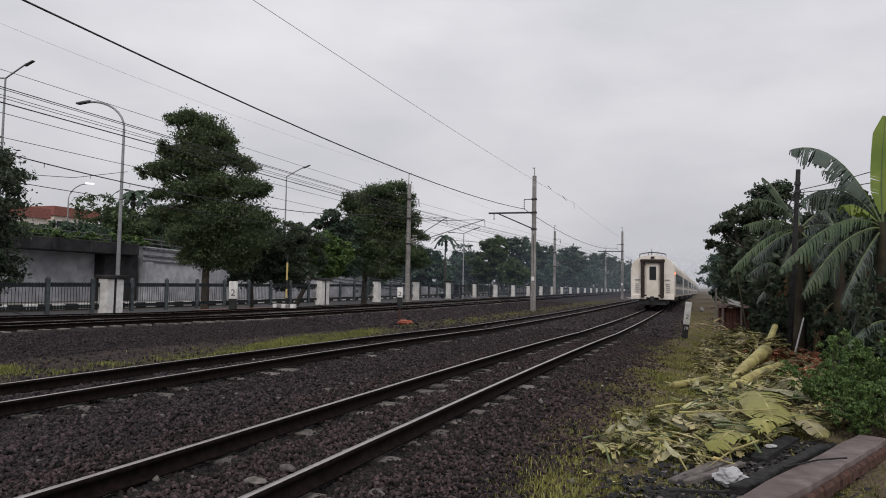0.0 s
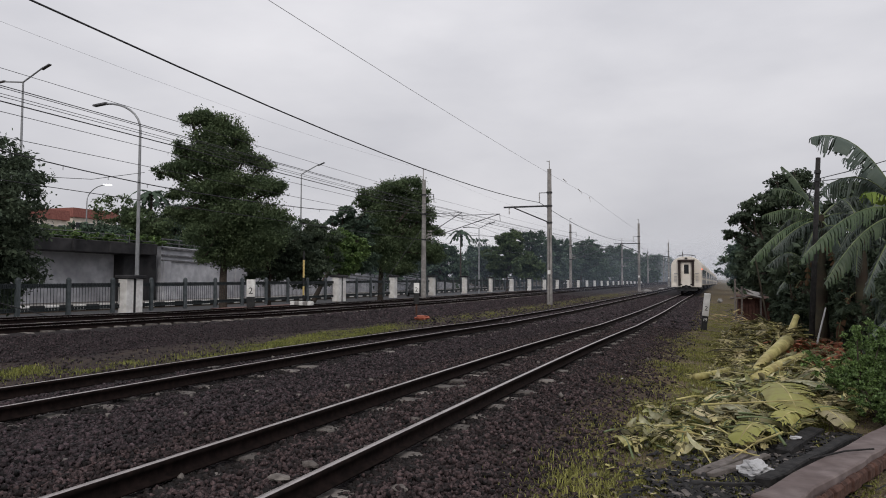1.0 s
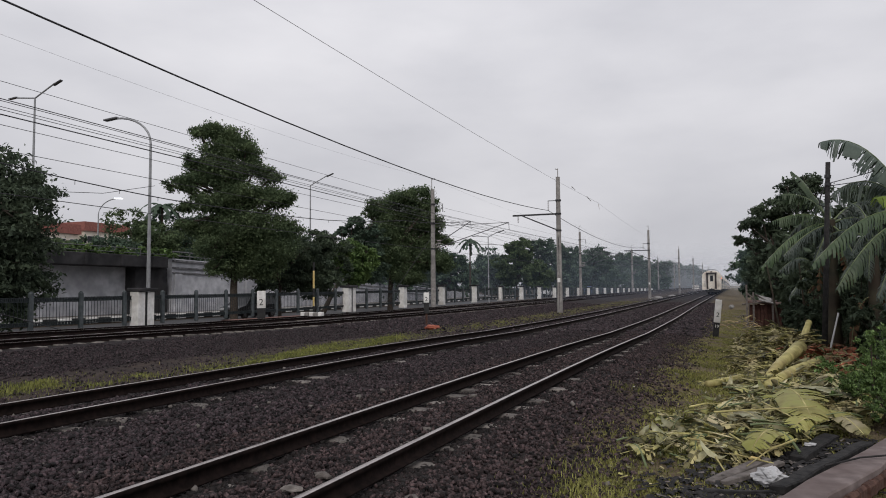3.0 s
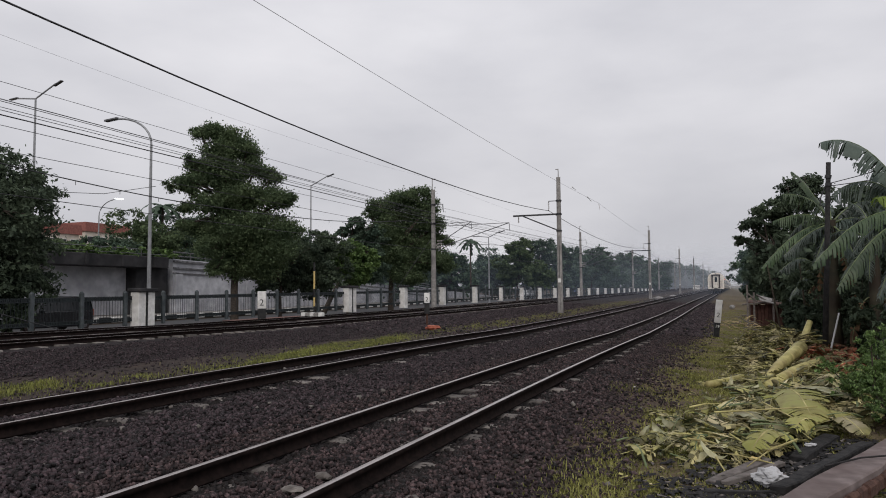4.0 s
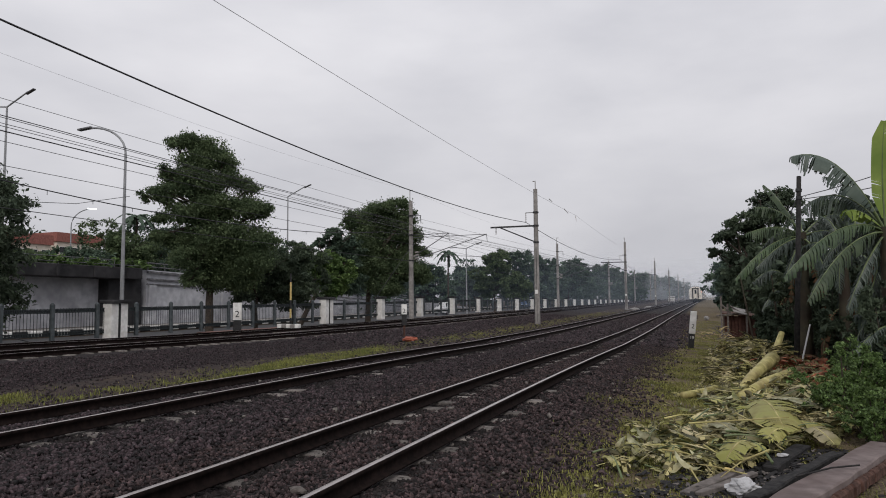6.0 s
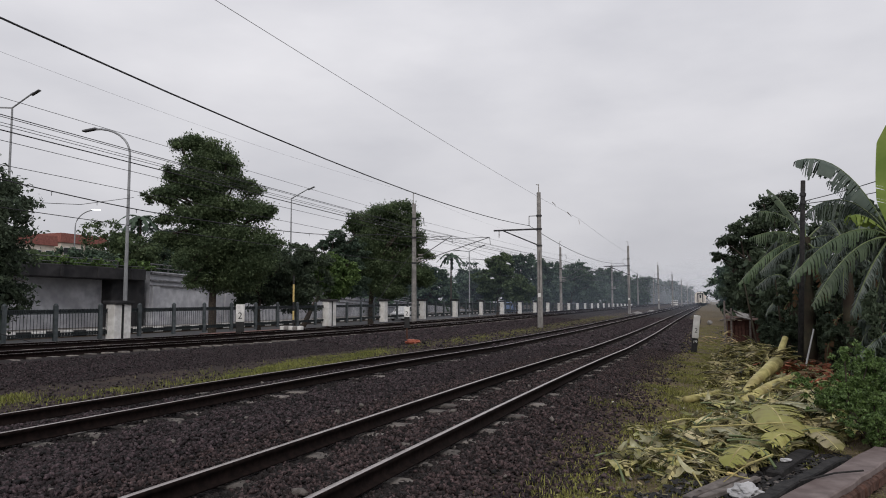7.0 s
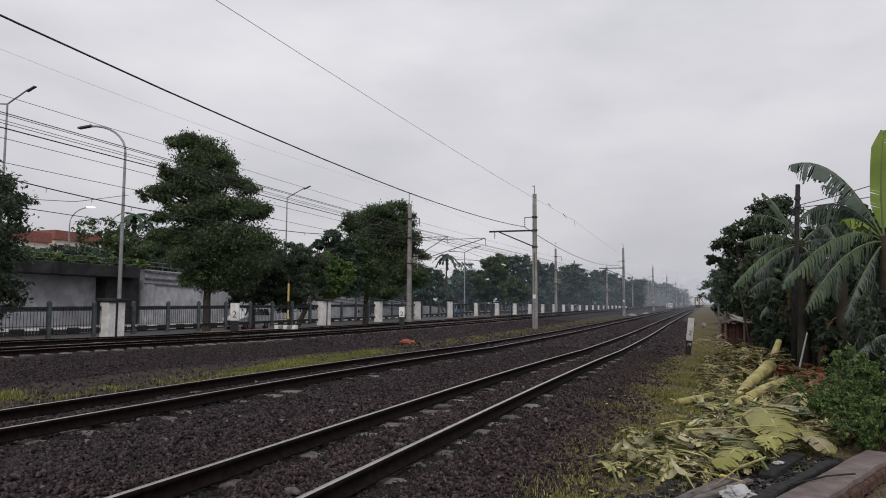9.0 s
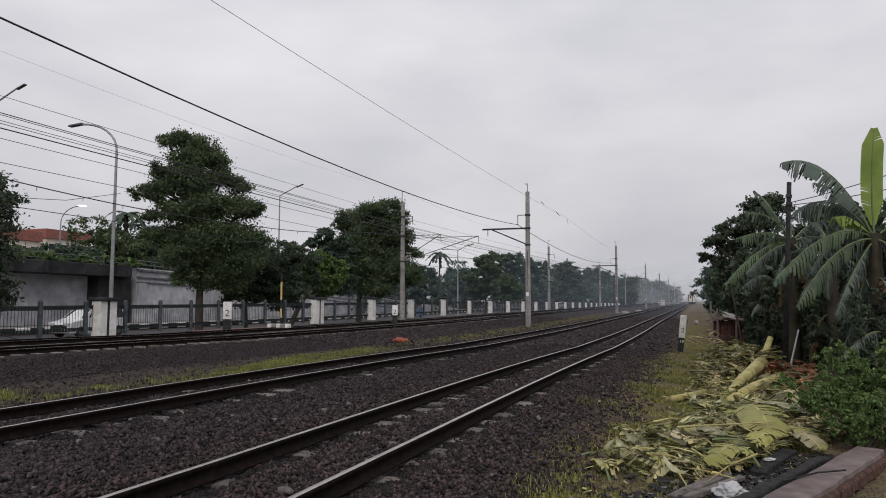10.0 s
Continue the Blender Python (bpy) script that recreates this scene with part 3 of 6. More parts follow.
def make_mast_a(x, y, z0, ztop, detail=True):
    """Round concrete mast with a flat arm and strut towards the far tracks, and a bracket for the feeder."""
    t = thing("catenary_mast", x, y, z0, "tall grey concrete overhead line mast beside the track", "mast", "masts of the near row")
    h = ztop - z0
    bm = bmesh.new()
    lathe(bm, (0, 0), [(-0.5, 0.21), (h, 0.15)], 14)
    rod(bm, (0, 0, h), (0, 0, h + 0.06), 0.16, 0.15, 14)
    part("pole", bm, CONC, t, smooth=False)
    bm = bmesh.new()
    rod(bm, (0, 0, h), (0, 0, h + 0.7), 0.035, 0.03, 6)
    rod(bm, (0, 0, h + 0.62), (-0.2, 0, h + 0.68), 0.03, 0.03, 6)
    part("tip", bm, CONC, t)
    za = 7.0 - z0
    bm = bmesh.new()
    box(bm, (-1.72, 0, za), (3.6, 0.10, 0.12))
    part("arm", bm, DARKSTEEL, t, "dark steel cantilever arm")
    bm = bmesh.new()
    rod(bm, (-2.75, 0, za - 0.05), (0, 0, za - 1.25), 0.045, seg=6)
    part("strut", bm, DARKSTEEL, t)
    for zb in (za, za - 1.25, za + 1.0):
        bm = bmesh.new()
        rod(bm, (0, 0, zb - 0.06), (0, 0, zb + 0.06), 0.215, seg=14)
        part("clamp", bm, DARKSTEEL, t)
    bm = bmesh.new()
    rod(bm, (0.1, 0, za + 1.0), (-0.78, 0, za + 1.0), 0.03, seg=6)
    part("feeder_bracket", bm, STEEL, t)
    bm = bmesh.new()
    insulator(bm, (-0.76, 0, za + 1.0), 0.75, 0.075)
    part("insulator", bm, PORCELAIN, t)
    if detail:
        bm = bmesh.new()
        insulator(bm, (-3.1, 0, za - 0.05), 0.5, 0.07)
        part("insulator", bm, PORCELAIN, t)
        bm = bmesh.new()
        box(bm, (0, -0.2, 2.2), (0.22, 0.04, 0.3), bevel=0.01)
        part("number_plate", bm, WHITE, t)
        bm = bmesh.new()
        rod(bm, (0.02, -0.19, 0.0), (0.02, -0.17, 5.4), 0.02, seg=5)
        part("earth_wire", bm, DARKSTEEL, t)
    return t


def make_mast_b(x, y, z0, ztop, reach):
    """Concrete mast with sloping tube cantilevers over both far tracks."""
    t = thing("catenary_mast", x, y, z0, "tall concrete overhead line mast behind the far tracks", "mast", "masts of the far row")
    h = ztop - z0
    bm = bmesh.new()
    lathe(bm, (0, 0), [(-0.6, 0.24), (h, 0.16)], 14)
    part("pole", bm, CONC, t)
    bm = bmesh.new()
    rod(bm, (-0.08, 0, h - 0.3), (-0.08, 0, h + 0.95), 0.04, 0.03, 6)
    rod(bm, (-0.08, 0, h + 0.9), (0.2, 0, h + 0.98), 0.03, 0.03, 6)
    part("tip", bm, CONC, t)
    for zz, rr, yy in ((5.2 - z0, reach, 0.0), (5.0 - z0, reach + 3.3, 0.25)):
        bm = bmesh.new()
        rod(bm, (0, yy, zz), (rr, yy, zz + 2.05), 0.035, seg=6)
        rod(bm, (0, yy, zz + 2.0), (rr, yy, zz + 2.05), 0.025, seg=6)
        rod(bm, (rr, yy, zz + 2.05), (rr + 0.05, yy, zz + 1.4), 0.025, seg=6)
        rod(bm, (rr * 0.5, yy, zz + 0.35), (rr + 0.3, yy, zz + 0.1), 0.02, seg=5)
        part("cantilever", bm, STEEL, t, "galvanised tube cantilever")
        bm = bmesh.new()
        insulator(bm, (0.15, yy, zz + 0.08), 0.45, 0.075, Vector((rr, 0, 2.05)).normalized())
        part("insulator", bm, PORCELAIN, t)
    bm = bmesh.new()
    rod(bm, (0, 0, h - 1.3), (0.95, 0, h - 1.3), 0.03, seg=6)
    rod(bm, (0.9, 0, h - 1.3), (0.95, 0, h - 2.0), 0.035, seg=6)
    part("feeder_bracket", bm, STEEL, t)
    for zb in (5.0 - z0, 7.2 - z0, h - 1.3):
        bm = bmesh.new()
        rod(bm, (0, 0, zb - 0.06), (0, 0, zb + 0.06), 0.24, seg=14)
        part("clamp", bm, DARKSTEEL, t)
    for k in range(3):
        bm = bmesh.new()
        insulator(bm, (0.35, 0.0, 5.7 - z0 - 0.25 * k), 0.45, 0.08, (1, 0, 0), 4)
        part("insulator", bm, PORCELAIN, t)
    return t


MASTS_A = [(-11.2, -2.0, -0.2, 9.6), (-11.45, 52.0, -0.15, 9.7), (-10.25, 106.0, 0.0, 9.85), (-9.3, 160.0, 0.2, 9.9), (-8.6, 214.0, 0.4, 10.1), (-7.7, 268.0, 0.7, 10.4),
           (-6.9, 322.0, 0.9, 10.7), (-6.2, 376.0, 1.0, 10.9), (-5.6, 430.0, 1.1, 11.0)]
MASTS_B = [(-24.2, 0.0, -0.2, 10.5), (-23.65, 57.0, -0.1, 10.2), (-21.7, 114.0, 0.1, 10.7), (-20.4, 171.0, 0.3, 10.8), (-19.4, 228.0, 0.5, 11.0), (-18.4, 285.0, 0.7, 11.2), (-17.4, 342.0, 0.9, 11.4)]
for n, (x, y, z0, zt) in enumerate(MASTS_A):
    make_mast_a(x, y, z0, zt, n < 4)
for x, y, z0, zt in MASTS_B:
    make_mast_b(x, y, z0, zt, 3.5)


def wire(name, label, ends, sag, r, mat=WIRE, clamps=False):
    """A hanging conductor from support to support."""
    pts = []
    for a, b in zip(ends, ends[1:]):
        for u in np.linspace(0, 1, 15)[:-1]:
            p = (1 - u) * np.array(a) + u * np.array(b)
            p[2] -= 4 * sag * u * (1 - u)
            pts.append(p)
    pts.append(np.array(ends[-1]))
    ob = tube(name, pts, r, mat)
    tagged(ob, label, "wire", "overhead wires")
    if clamps:
        for p in pts[3:-3:3]:
            bm = bmesh.new()
            rod(bm, (p[0], p[1], p[2] + 0.02), (p[0], p[1], p[2] - 0.16), 0.012, seg=5)
            part("dropper_clamp", bm, STEEL, ob)
    return ob


def along(masts, dx, z, first=None):
    return [(x + dx, y, z + (zt - masts[1][3]) * 0.9) for x, y, _, zt in masts]


wire("feeder_cable", "thick black feeder cable sagging between masts", along(MASTS_A, -0.76, 7.28), 0.91, 0.022)
near_wire = wire("overhead_wire", "thin overhead wire above the near tracks", [(-7.4 + float(bend(y)), y, 6.75 + float(rise(y))) for y in (-20, 44, 106, 170, 234)], 0.45, 0.0055, WIRETHIN)
for y, dy, dz in ((40.4, 0.35, -0.14), (43.8, -0.12, -0.30), (36.0, 0.2, -0.08)):
    bm = bmesh.new()
    p = Vector((-7.4 + float(bend(y)), y, 6.75 + float(rise(y)) - 0.11))
    rod(bm, p + Vector((0, -dy, 0.04)), p + Vector((0.1, dy, dz)), 0.022, 0.010, 5)
    part("string_scrap", bm, PORCELAIN, near_wire, "scrap of string caught on the wire")
wire("overhead_wire", "thin pale earth wire along the far mast tips", along(MASTS_B, -0.08, 11.2), 0.8, 0.005, WIRETHIN)
for dx, z, sag, r in ((-0.1, 8.86, 0.04, 0.011), (0.55, 8.02, 0.03, 0.018), (0.62, 7.93, 0.03, 0.014), (0.75, 7.69, 0.04, 0.012), (0.85, 7.55, 0.03, 0.013), (0.9, 7.36, 0.02, 0.024)):
    wire("overhead_wire", "dark line wire carried along the far masts", along(MASTS_B, dx, z), sag, r)
SPANS = (0, 57, 114, 171, 228)
# the messenger swings over to its anchor on the mast
wire("messenger_wire", "sagging messenger wire above the far track", [(-21.5, 0, 6.95), (-21.9, 14, 5.75), (-22.3, 24, 5.36), (-22.75, 38, 5.75), (-23.2, 50, 6.85), (-23.4, 56.8, 7.3)], 0.08, 0.022, WIRE, True)
wire("messenger_wire", "sagging messenger wire above the far track", [(-21.5 + float(bend(y)), y, 7.2 + float(rise(y))) for y in SPANS[1:]], 1.2, 0.014)
wire("contact_wire", "contact wire above the far track", [(-21.5 + float(bend(y)), y, 4.64 + float(rise(y))) for y in SPANS], 0.12, 0.014)
wire("messenger_wire", "sagging messenger wire above the third track", [(-17.5 + float(bend(y)), y, 5.86 + float(rise(y))) for y in SPANS], 0.18, 0.009)
wire("contact_wire", "contact wire above the third track", [(-17.5 + float(bend(y)), y, 5.1 + float(rise(y))) for y in SPANS], 0.03, 0.009)
slack = tube("slack_cable", [(-27.4, 17.5, 6.0), (-27.6, 21.5, 5.75), (-27.8, 25.5, 6.15), (-27.95, 29.0, 7.0)], 0.014, WIRE)
tagged(slack, "slack black cable slung from the street lamp", "wire", "overhead wires")


def make_guy(p, q):
    ob = tube("guy_wire", [p, q], 0.02, DARKSTEEL)
    tagged(ob, "dark steel stay wire anchoring the mast", "wire")


make_guy((-23.7, 56.8, 6.0), (-25.2, 50.6, 0.2))
make_guy((-24.2, 0.3, 5.5), (-24.4, 20.5, -0.1))


# ---------- road, kerbs and fence ----------
def strip_along(name, x0, x1, z, y0, y1, mat, label, category, thick=0.12, dz=0.0):
    ys = np.arange(y0, y1, 8.0)
    a, b = line_points(ys, x0, z), line_points(ys, x1, z)
    n = len(ys)
    lo = np.array([0, 0, thick])
    v = np.concatenate([a, b, a - lo, b - lo])
    i = np.arange(n - 1)
    f = np.concatenate([np.stack([i, i + 1, i + 1 + n, i + n], 1)[:, ::-1], np.stack([i, i + 2 * n, i + 1 + 2 * n, i + 1], 1)[:, ::-1], np.stack([i + n, i + n + 1, i + 1 + 3 * n, i + 3 * n], 1)[:, ::-1]])
    return tagged(solid(name, v, f, mat), label, category, kind="structure")


strip_along("road", -37.95, -28.25, -0.552, -30, 500, ASPHALT, "grey asphalt road behind the railway fence", "road", 0.02)
strip_along("pavement", -41.9, -38.25, -0.142, -30, 300, PAVING, "narrow concrete footpath along the road", "pavement", 0.05)


def make_kerb(x, y0, y1, z):
    k = thing("kerb", 0, 0, 0, "kerb stones painted black and white in turn", "kerb", kind="structure")
    me = []
    for m in (WHITE, BLACK):
        bm = bmesh.new()
        box(bm, (0, 0, 0.14), (0.25, 0.98, 0.36), bevel=0.03)
        d = bpy.data.meshes.new("kerb_stone")
        bm.to_mesh(d)
        bm.free()
        d.materials.append(m)
        me.append(d)
    for n, y in enumerate(np.arange(y0, y1, 1.0)):
        o = new("kerb_stone", me[n % 2])
        o.parent = k
        o.matrix_basis = pose(x + float(bend(y)), y, z + float(rise(y)), 0, 0, 0)
    return k


make_kerb(-38.1, 14, 130, -0.43)


FX = -25.5


def make_fence():
    """Railing bays between posts: two rails, thin bars and a row of short spikes, and white twin pillars."""
    f = thing("fence", 0, 0, 0, "dark green steel railing with grey posts along the line", "fence")

    def bay(length, bars):
        bm = bmesh.new()
        for z in (0.18, 0.30, 1.12, 1.27):
            box(bm, (0, length / 2, z), (0.04, length, 0.035))
        for y in np.linspace(0.08, length - 0.08, bars):
            box(bm, (0, y, 0.72), (0.014, 0.014, 1.16))
        for y in np.linspace(0.05, length - 0.05, bars * 2):
            box(bm, (0, y, 1.195), (0.03, 0.05, 0.11))
            box(bm, (0, y, 0.24), (0.03, 0.04, 0.09))
        d = bpy.data.meshes.new("railing_bay")
        bm.to_mesh(d)
        bm.free()
        d.materials.append(FENCE)
        return d
    bm = bmesh.new()
    box(bm, (0, 0, 0.70), (0.16, 0.16, 1.5), bevel=0.015)
    rod(bm, (0, 0, 1.45), (0, 0, 1.53), 0.10, 0.04, 8)
    post = bpy.data.meshes.new("post")
    bm.to_mesh(post)
    bm.free()
    post.materials.append(FENCEPOST)
    step = 2.32
    rail = bay(step, 15)
    y = 6.0
    while y < 250:
        g = float(np.clip((y - 20) * 0.0075, 0, 0.45)) - 0.12
        for name, me in (("post", post), ("railing_bay", rail)):
            if name == "post" or y < 215:
                o = new(name, me)
                o.parent = f
                o.matrix_basis = pose(FX + float(bend(y)), y, g, math.degrees(0.007) if 20 < y < 80 else 0, 0, 0)
        y += step
    return f


make_fence()


def make_pillar(y, twin=True, h=1.5, w=0.8):
    g = float(np.clip((y - 20) * 0.0075, 0, 0.45)) - 0.15
    p = thing("fence_pillar", FX + float(bend(y)) + 0.15, y, g, "whitewashed masonry fence pillar with a dark cap", "pillar", "pillars of the fence")
    bm = bmesh.new()
    for s in (-1, 1) if twin else (0,):
        box(bm, (0, s * w * 0.54, h / 2 - 0.1), (0.5, w * 0.86 if twin else w, h + 0.1), bevel=0.02)
    part("shaft", bm, WHITE, p)
    if twin:
        bm = bmesh.new()
        # black strip filling the gap between the shafts, in place of its shade
        box(bm, (0.245, 0, h / 2 - 0.1), (0.03, w * 0.2, h + 0.1))
        part("gap_shade_strip", bm, BLACK, p)
    bm = bmesh.new()
    box(bm, (0, 0, h + 0.04), (0.8, w * (2.2 if twin else 1.3), 0.16), bevel=0.03)
    part("cap", bm, DECK, p)
    return p


make_pillar(25.45, True, 1.55, 0.52)
make_pillar(44.8, True, 1.62, 0.58)
for y in (53.9, 62.5, 71.5):
    make_pillar(y, False, 1.62, 0.62)
for y in np.arange(80.5, 250, 9.1):
    make_pillar(y, False, 1.5, 0.5)


# ---------- the flyover ramp behind the road ----------
WX = -42.0


MOULD = material("weathered_moulding", (0.085, 0.085, 0.09), (0.24, 0.24, 0.25), 2.5, 0.9, bump=0.3, c3=(0.06, 0.06, 0.065), big=0.9)


def make_ramp():
    r = thing("flyover_ramp", 0, 0, 0, "stained grey concrete flyover ramp with a dark overhanging deck", "flyover", kind="structure")
    bm = bmesh.new()
    # plain plastered panel set back under the deck, and the abutment with its mouldings
    box(bm, (WX - 1.5, 16, 1.5), (0.6, 56.0, 3.7))
    part("plain_wall", bm, WALL, r, "pale grey plastered wall under the deck")
    bm = bmesh.new()
    v = []
    ys, zs = [45.6, 52, 62, 72, 84, 100, 130], [4.15, 4.0, 3.6, 3.15, 2.6, 1.8, 0.4]
    for k in range(len(ys)):
        v.append([bm.verts.new((WX + dx, ys[k], z)) for dx, z in ((0, -0.35), (0, zs[k]), (-0.6, zs[k]), (-0.6, -0.35))])
    for a, b in zip(v, v[1:]):
        for i in range(4):
            bm.faces.new((a[i], b[i], b[(i + 1) % 4], a[(i + 1) % 4]))
    bm.faces.new(v[0])
    bm.faces.new(v[-1][::-1])
    bmesh.ops.recalc_face_normals(bm, faces=bm.faces)
    part("abutment_wall", bm, WALL, r, "grey abutment wall streaked with black stains")
    bm = bmesh.new()
    for dz, t, o in ((-0.18, 0.16, 0.16), (-0.75, 0.14, 0.10), (-1.15, 0.10, 0.10)):
        for k in range(5):
            a, b = Vector((WX + o / 2, ys[k], zs[k] + dz)), Vector((WX + o / 2, ys[k + 1], zs[k + 1] + dz))
            d = b - a
            box(bm, (a + b) / 2, (o + 0.05, d.length, t), Euler((math.atan2(d.z, d.y), 0, 0)).to_matrix())
    part("moulding", bm, MOULD, r, "dark weathered string course")
    for y in (46.2, 55.5, 66):
        bm = bmesh.new()
        box(bm, (WX + 0.06, y, 1.3), (0.2, 0.8, 3.2), bevel=0.02)
        part("pilaster", bm, WALL, r)
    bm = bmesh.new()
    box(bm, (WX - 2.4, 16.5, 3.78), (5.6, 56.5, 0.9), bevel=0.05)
    part("deck", bm, DECK, r, "dark concrete deck edge")
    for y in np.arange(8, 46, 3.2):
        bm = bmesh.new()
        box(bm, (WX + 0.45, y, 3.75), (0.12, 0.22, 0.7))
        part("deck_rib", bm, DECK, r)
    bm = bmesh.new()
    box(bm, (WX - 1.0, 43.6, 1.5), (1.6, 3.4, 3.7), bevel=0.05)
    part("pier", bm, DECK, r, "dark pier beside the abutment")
    for k in range(5):
        bm = bmesh.new()
        for dz in (0.28, 0.6):
            a, b = Vector((WX - 0.2, ys[k], zs[k] + dz)), Vector((WX - 0.2, ys[k + 1], zs[k + 1] + dz))
            rod(bm, a, b, 0.045, seg=6)
        for u in (0.05, 0.35, 0.65, 0.95):
            q = Vector((WX - 0.2, ys[k] + u * (ys[k + 1] - ys[k]), zs[k] + u * (zs[k + 1] - zs[k])))
            rod(bm, q, q + Vector((0, 0, 0.62)), 0.04, seg=6)
        part("handrail", bm, STEEL, r)
    bm = bmesh.new()
    for dz in (0.2, 0.55):
        rod(bm, (WX + 0.2, -10, 4.2 + dz), (WX + 0.2, 44.7, 4.2 + dz), 0.03, seg=6)
    for y in np.arange(-8, 44, 2.5):
        rod(bm, (WX + 0.2, y, 4.15), (WX + 0.2, y, 4.75), 0.03, seg=6)
    part("handrail", bm, STEEL, r)


make_ramp()


# ---------- street lamps ----------
def make_lamp(x, y, z0, h, reach, label, lit=False, r=0.10, double=False, straight=False, side=1.0):
    t = thing("street_lamp", x, y, z0, label, "street lamp", "street lamps")
    bm = bmesh.new()
    rod(bm, (0, 0, 0), (0, 0, h - (0 if straight else 1.6)), r, r * 0.55, 10)
    part("pole", bm, LAMPPOST, t)
    for s in ((1, -1) if double else (1,)):
        if straight:
            pts = [(0, 0, h), (-reach * s * side, 0, h + reach * (0.45 if s > 0 else 0.12))]
        else:
            pts = [(-reach * s * side * (1 - math.cos(u)), 0, h - 1.6 + 1.6 * math.sin(u)) for u in np.linspace(0, math.pi / 2, 9)]
        tube("arm", pts, r * 0.5, LAMPPOST, t, 7)
        e = Vector(pts[-1])
        bm = bmesh.new()
        box(bm, e + Vector((-0.3 * s * side, 0, 0.0)), (0.95, 0.28, 0.10), Euler((0, math.radians((20 if straight and s > 0 else -4) * s * side), 0)).to_matrix(), bevel=0.02)
        part("lamp_head", bm, LITLAMP if lit else STEEL, t)
    return t


make_lamp(-28.2, 28.9, -0.3, 11.15, 2.5, "tall pale grey street lamp with a curved arm", r=0.115)
make_lamp(-52.0, 40.7, 3.5, 13.8, 2.2, "twin-armed street lamp on the flyover", r=0.13, double=True, straight=True, side=-1.0)
make_lamp(-46.0, 72.6, 2.5, 11.6, 2.4, "single-armed street lamp on the ramp", r=0.12, straight=True, side=-1.0)
make_lamp(-60.0, 54.5, 4.0, 7.0, 2.4, "curved street lamp with its lamp lit", lit=True, r=0.10, side=-1.0)
make_lamp(-31.0, 95.0, -0.3, 9.2, 1.6, "far twin-armed street lamp beside the road", r=0.11, double=True, straight=True, side=-1.0)


# ---------- trees ----------
def leaves_in(blobs, n, size, seed, shell=0.45, spread=0.13):
    """Leaf sprays: folded diamonds on the outer shell of lobed clumps."""
    r = np.random.RandomState(seed)
    B = np.array(blobs, float)
    wgt = (B[:, 3] * B[:, 4] * B[:, 5]) ** 0.67
    # small twig clumps inside each lobe give the outline its gaps
    m = max(12, n // (42 if n < 15000 else 90))
    k = r.choice(len(B), m, p=wgt / wgt.sum())
    d = r.randn(m, 3)
    d /= np.linalg.norm(d, axis=1)[:, None]
    rad = shell + (1.08 - shell) * r.rand(m) ** 0.6
    cc = B[k, :3] + d * B[k, 3:6] * rad[:, None]
    j = r.randint(0, m, n)
    sp = B[k[j], 3:6].mean(1)[:, None] * spread
    p = cc[j] + r.randn(n, 3) * sp * np.array([1, 1, 0.6])
    a = r.randn(n, 3) + np.array([0, 0, -0.15])
    a /= np.linalg.norm(a, axis=1)[:, None]
    nrm = r.randn(n, 3) + np.array([0, 0, 1.3])
    b = np.cross(nrm, a)
    b /= np.linalg.norm(b, axis=1)[:, None]
    s = (size * (0.55 + 0.9 * r.rand(n)))[:, None]
    up = np.cross(a, b) * s * 0.12
    v = np.stack([p - a * s * 0.5, p + b * s * 0.27 + up, p + a * s * 0.5, p - b * s * 0.27 + up], 1).reshape(-1, 3)
    f = np.arange(n * 4).reshape(n, 4)
    return v, f


def make_tree(x, y, z0, trunk_h, trunk_r, blobs, n, size, mat, label, seed, group="", lean=(0, 0), kind="", spread=0.14):
    """blobs: centre (from the trunk's foot) and half-sizes of the crown's lobes."""
    t = thing("tree", x, y, z0, label, "tree", group, kind)
    top = Vector((lean[0], lean[1], trunk_h))
    rng = random.Random(seed)
    bm = bmesh.new()
    q = Vector((0, 0, -0.3))
    for i in range(1, 5):
        w = top * (i / 4) + Vector((rng.uniform(-1, 1), rng.uniform(-1, 1), 0)) * trunk_r * 0.5
        rod(bm, q, w, trunk_r * (1.25 - 0.16 * i), trunk_r * (1.25 - 0.16 * (i + 1)), 9, caps=False)
        q = w
    part("trunk", bm, BARK, t, smooth=True)
    bm = bmesh.new()
    for b in blobs:
        c = Vector(b[:3])
        s = top * rng.uniform(0.75, 1.0)
        m = (s + c) / 2 + Vector((rng.uniform(-0.4, 0.4), rng.uniform(-0.4, 0.4), rng.uniform(-0.2, 0.3)))
        rod(bm, s, m, trunk_r * 0.5, trunk_r * 0.34, 6, caps=False)
        rod(bm, m, c, trunk_r * 0.34, trunk_r * 0.16, 6, caps=False)
        for _ in range(3):
            e = c + Vector((rng.uniform(-1, 1) * b[3], rng.uniform(-1, 1) * b[4], rng.uniform(-0.5, 1) * b[5])) * 0.8
            rod(bm, c, e, trunk_r * 0.16, trunk_r * 0.05, 5, caps=False)
    part("branchwork", bm, BARK, t, smooth=True)
    v, f = leaves_in(blobs, n, size, seed, 0.45, spread)
    solid("crown", v, f, mat, t)
    return t


R_ = random.Random(11)


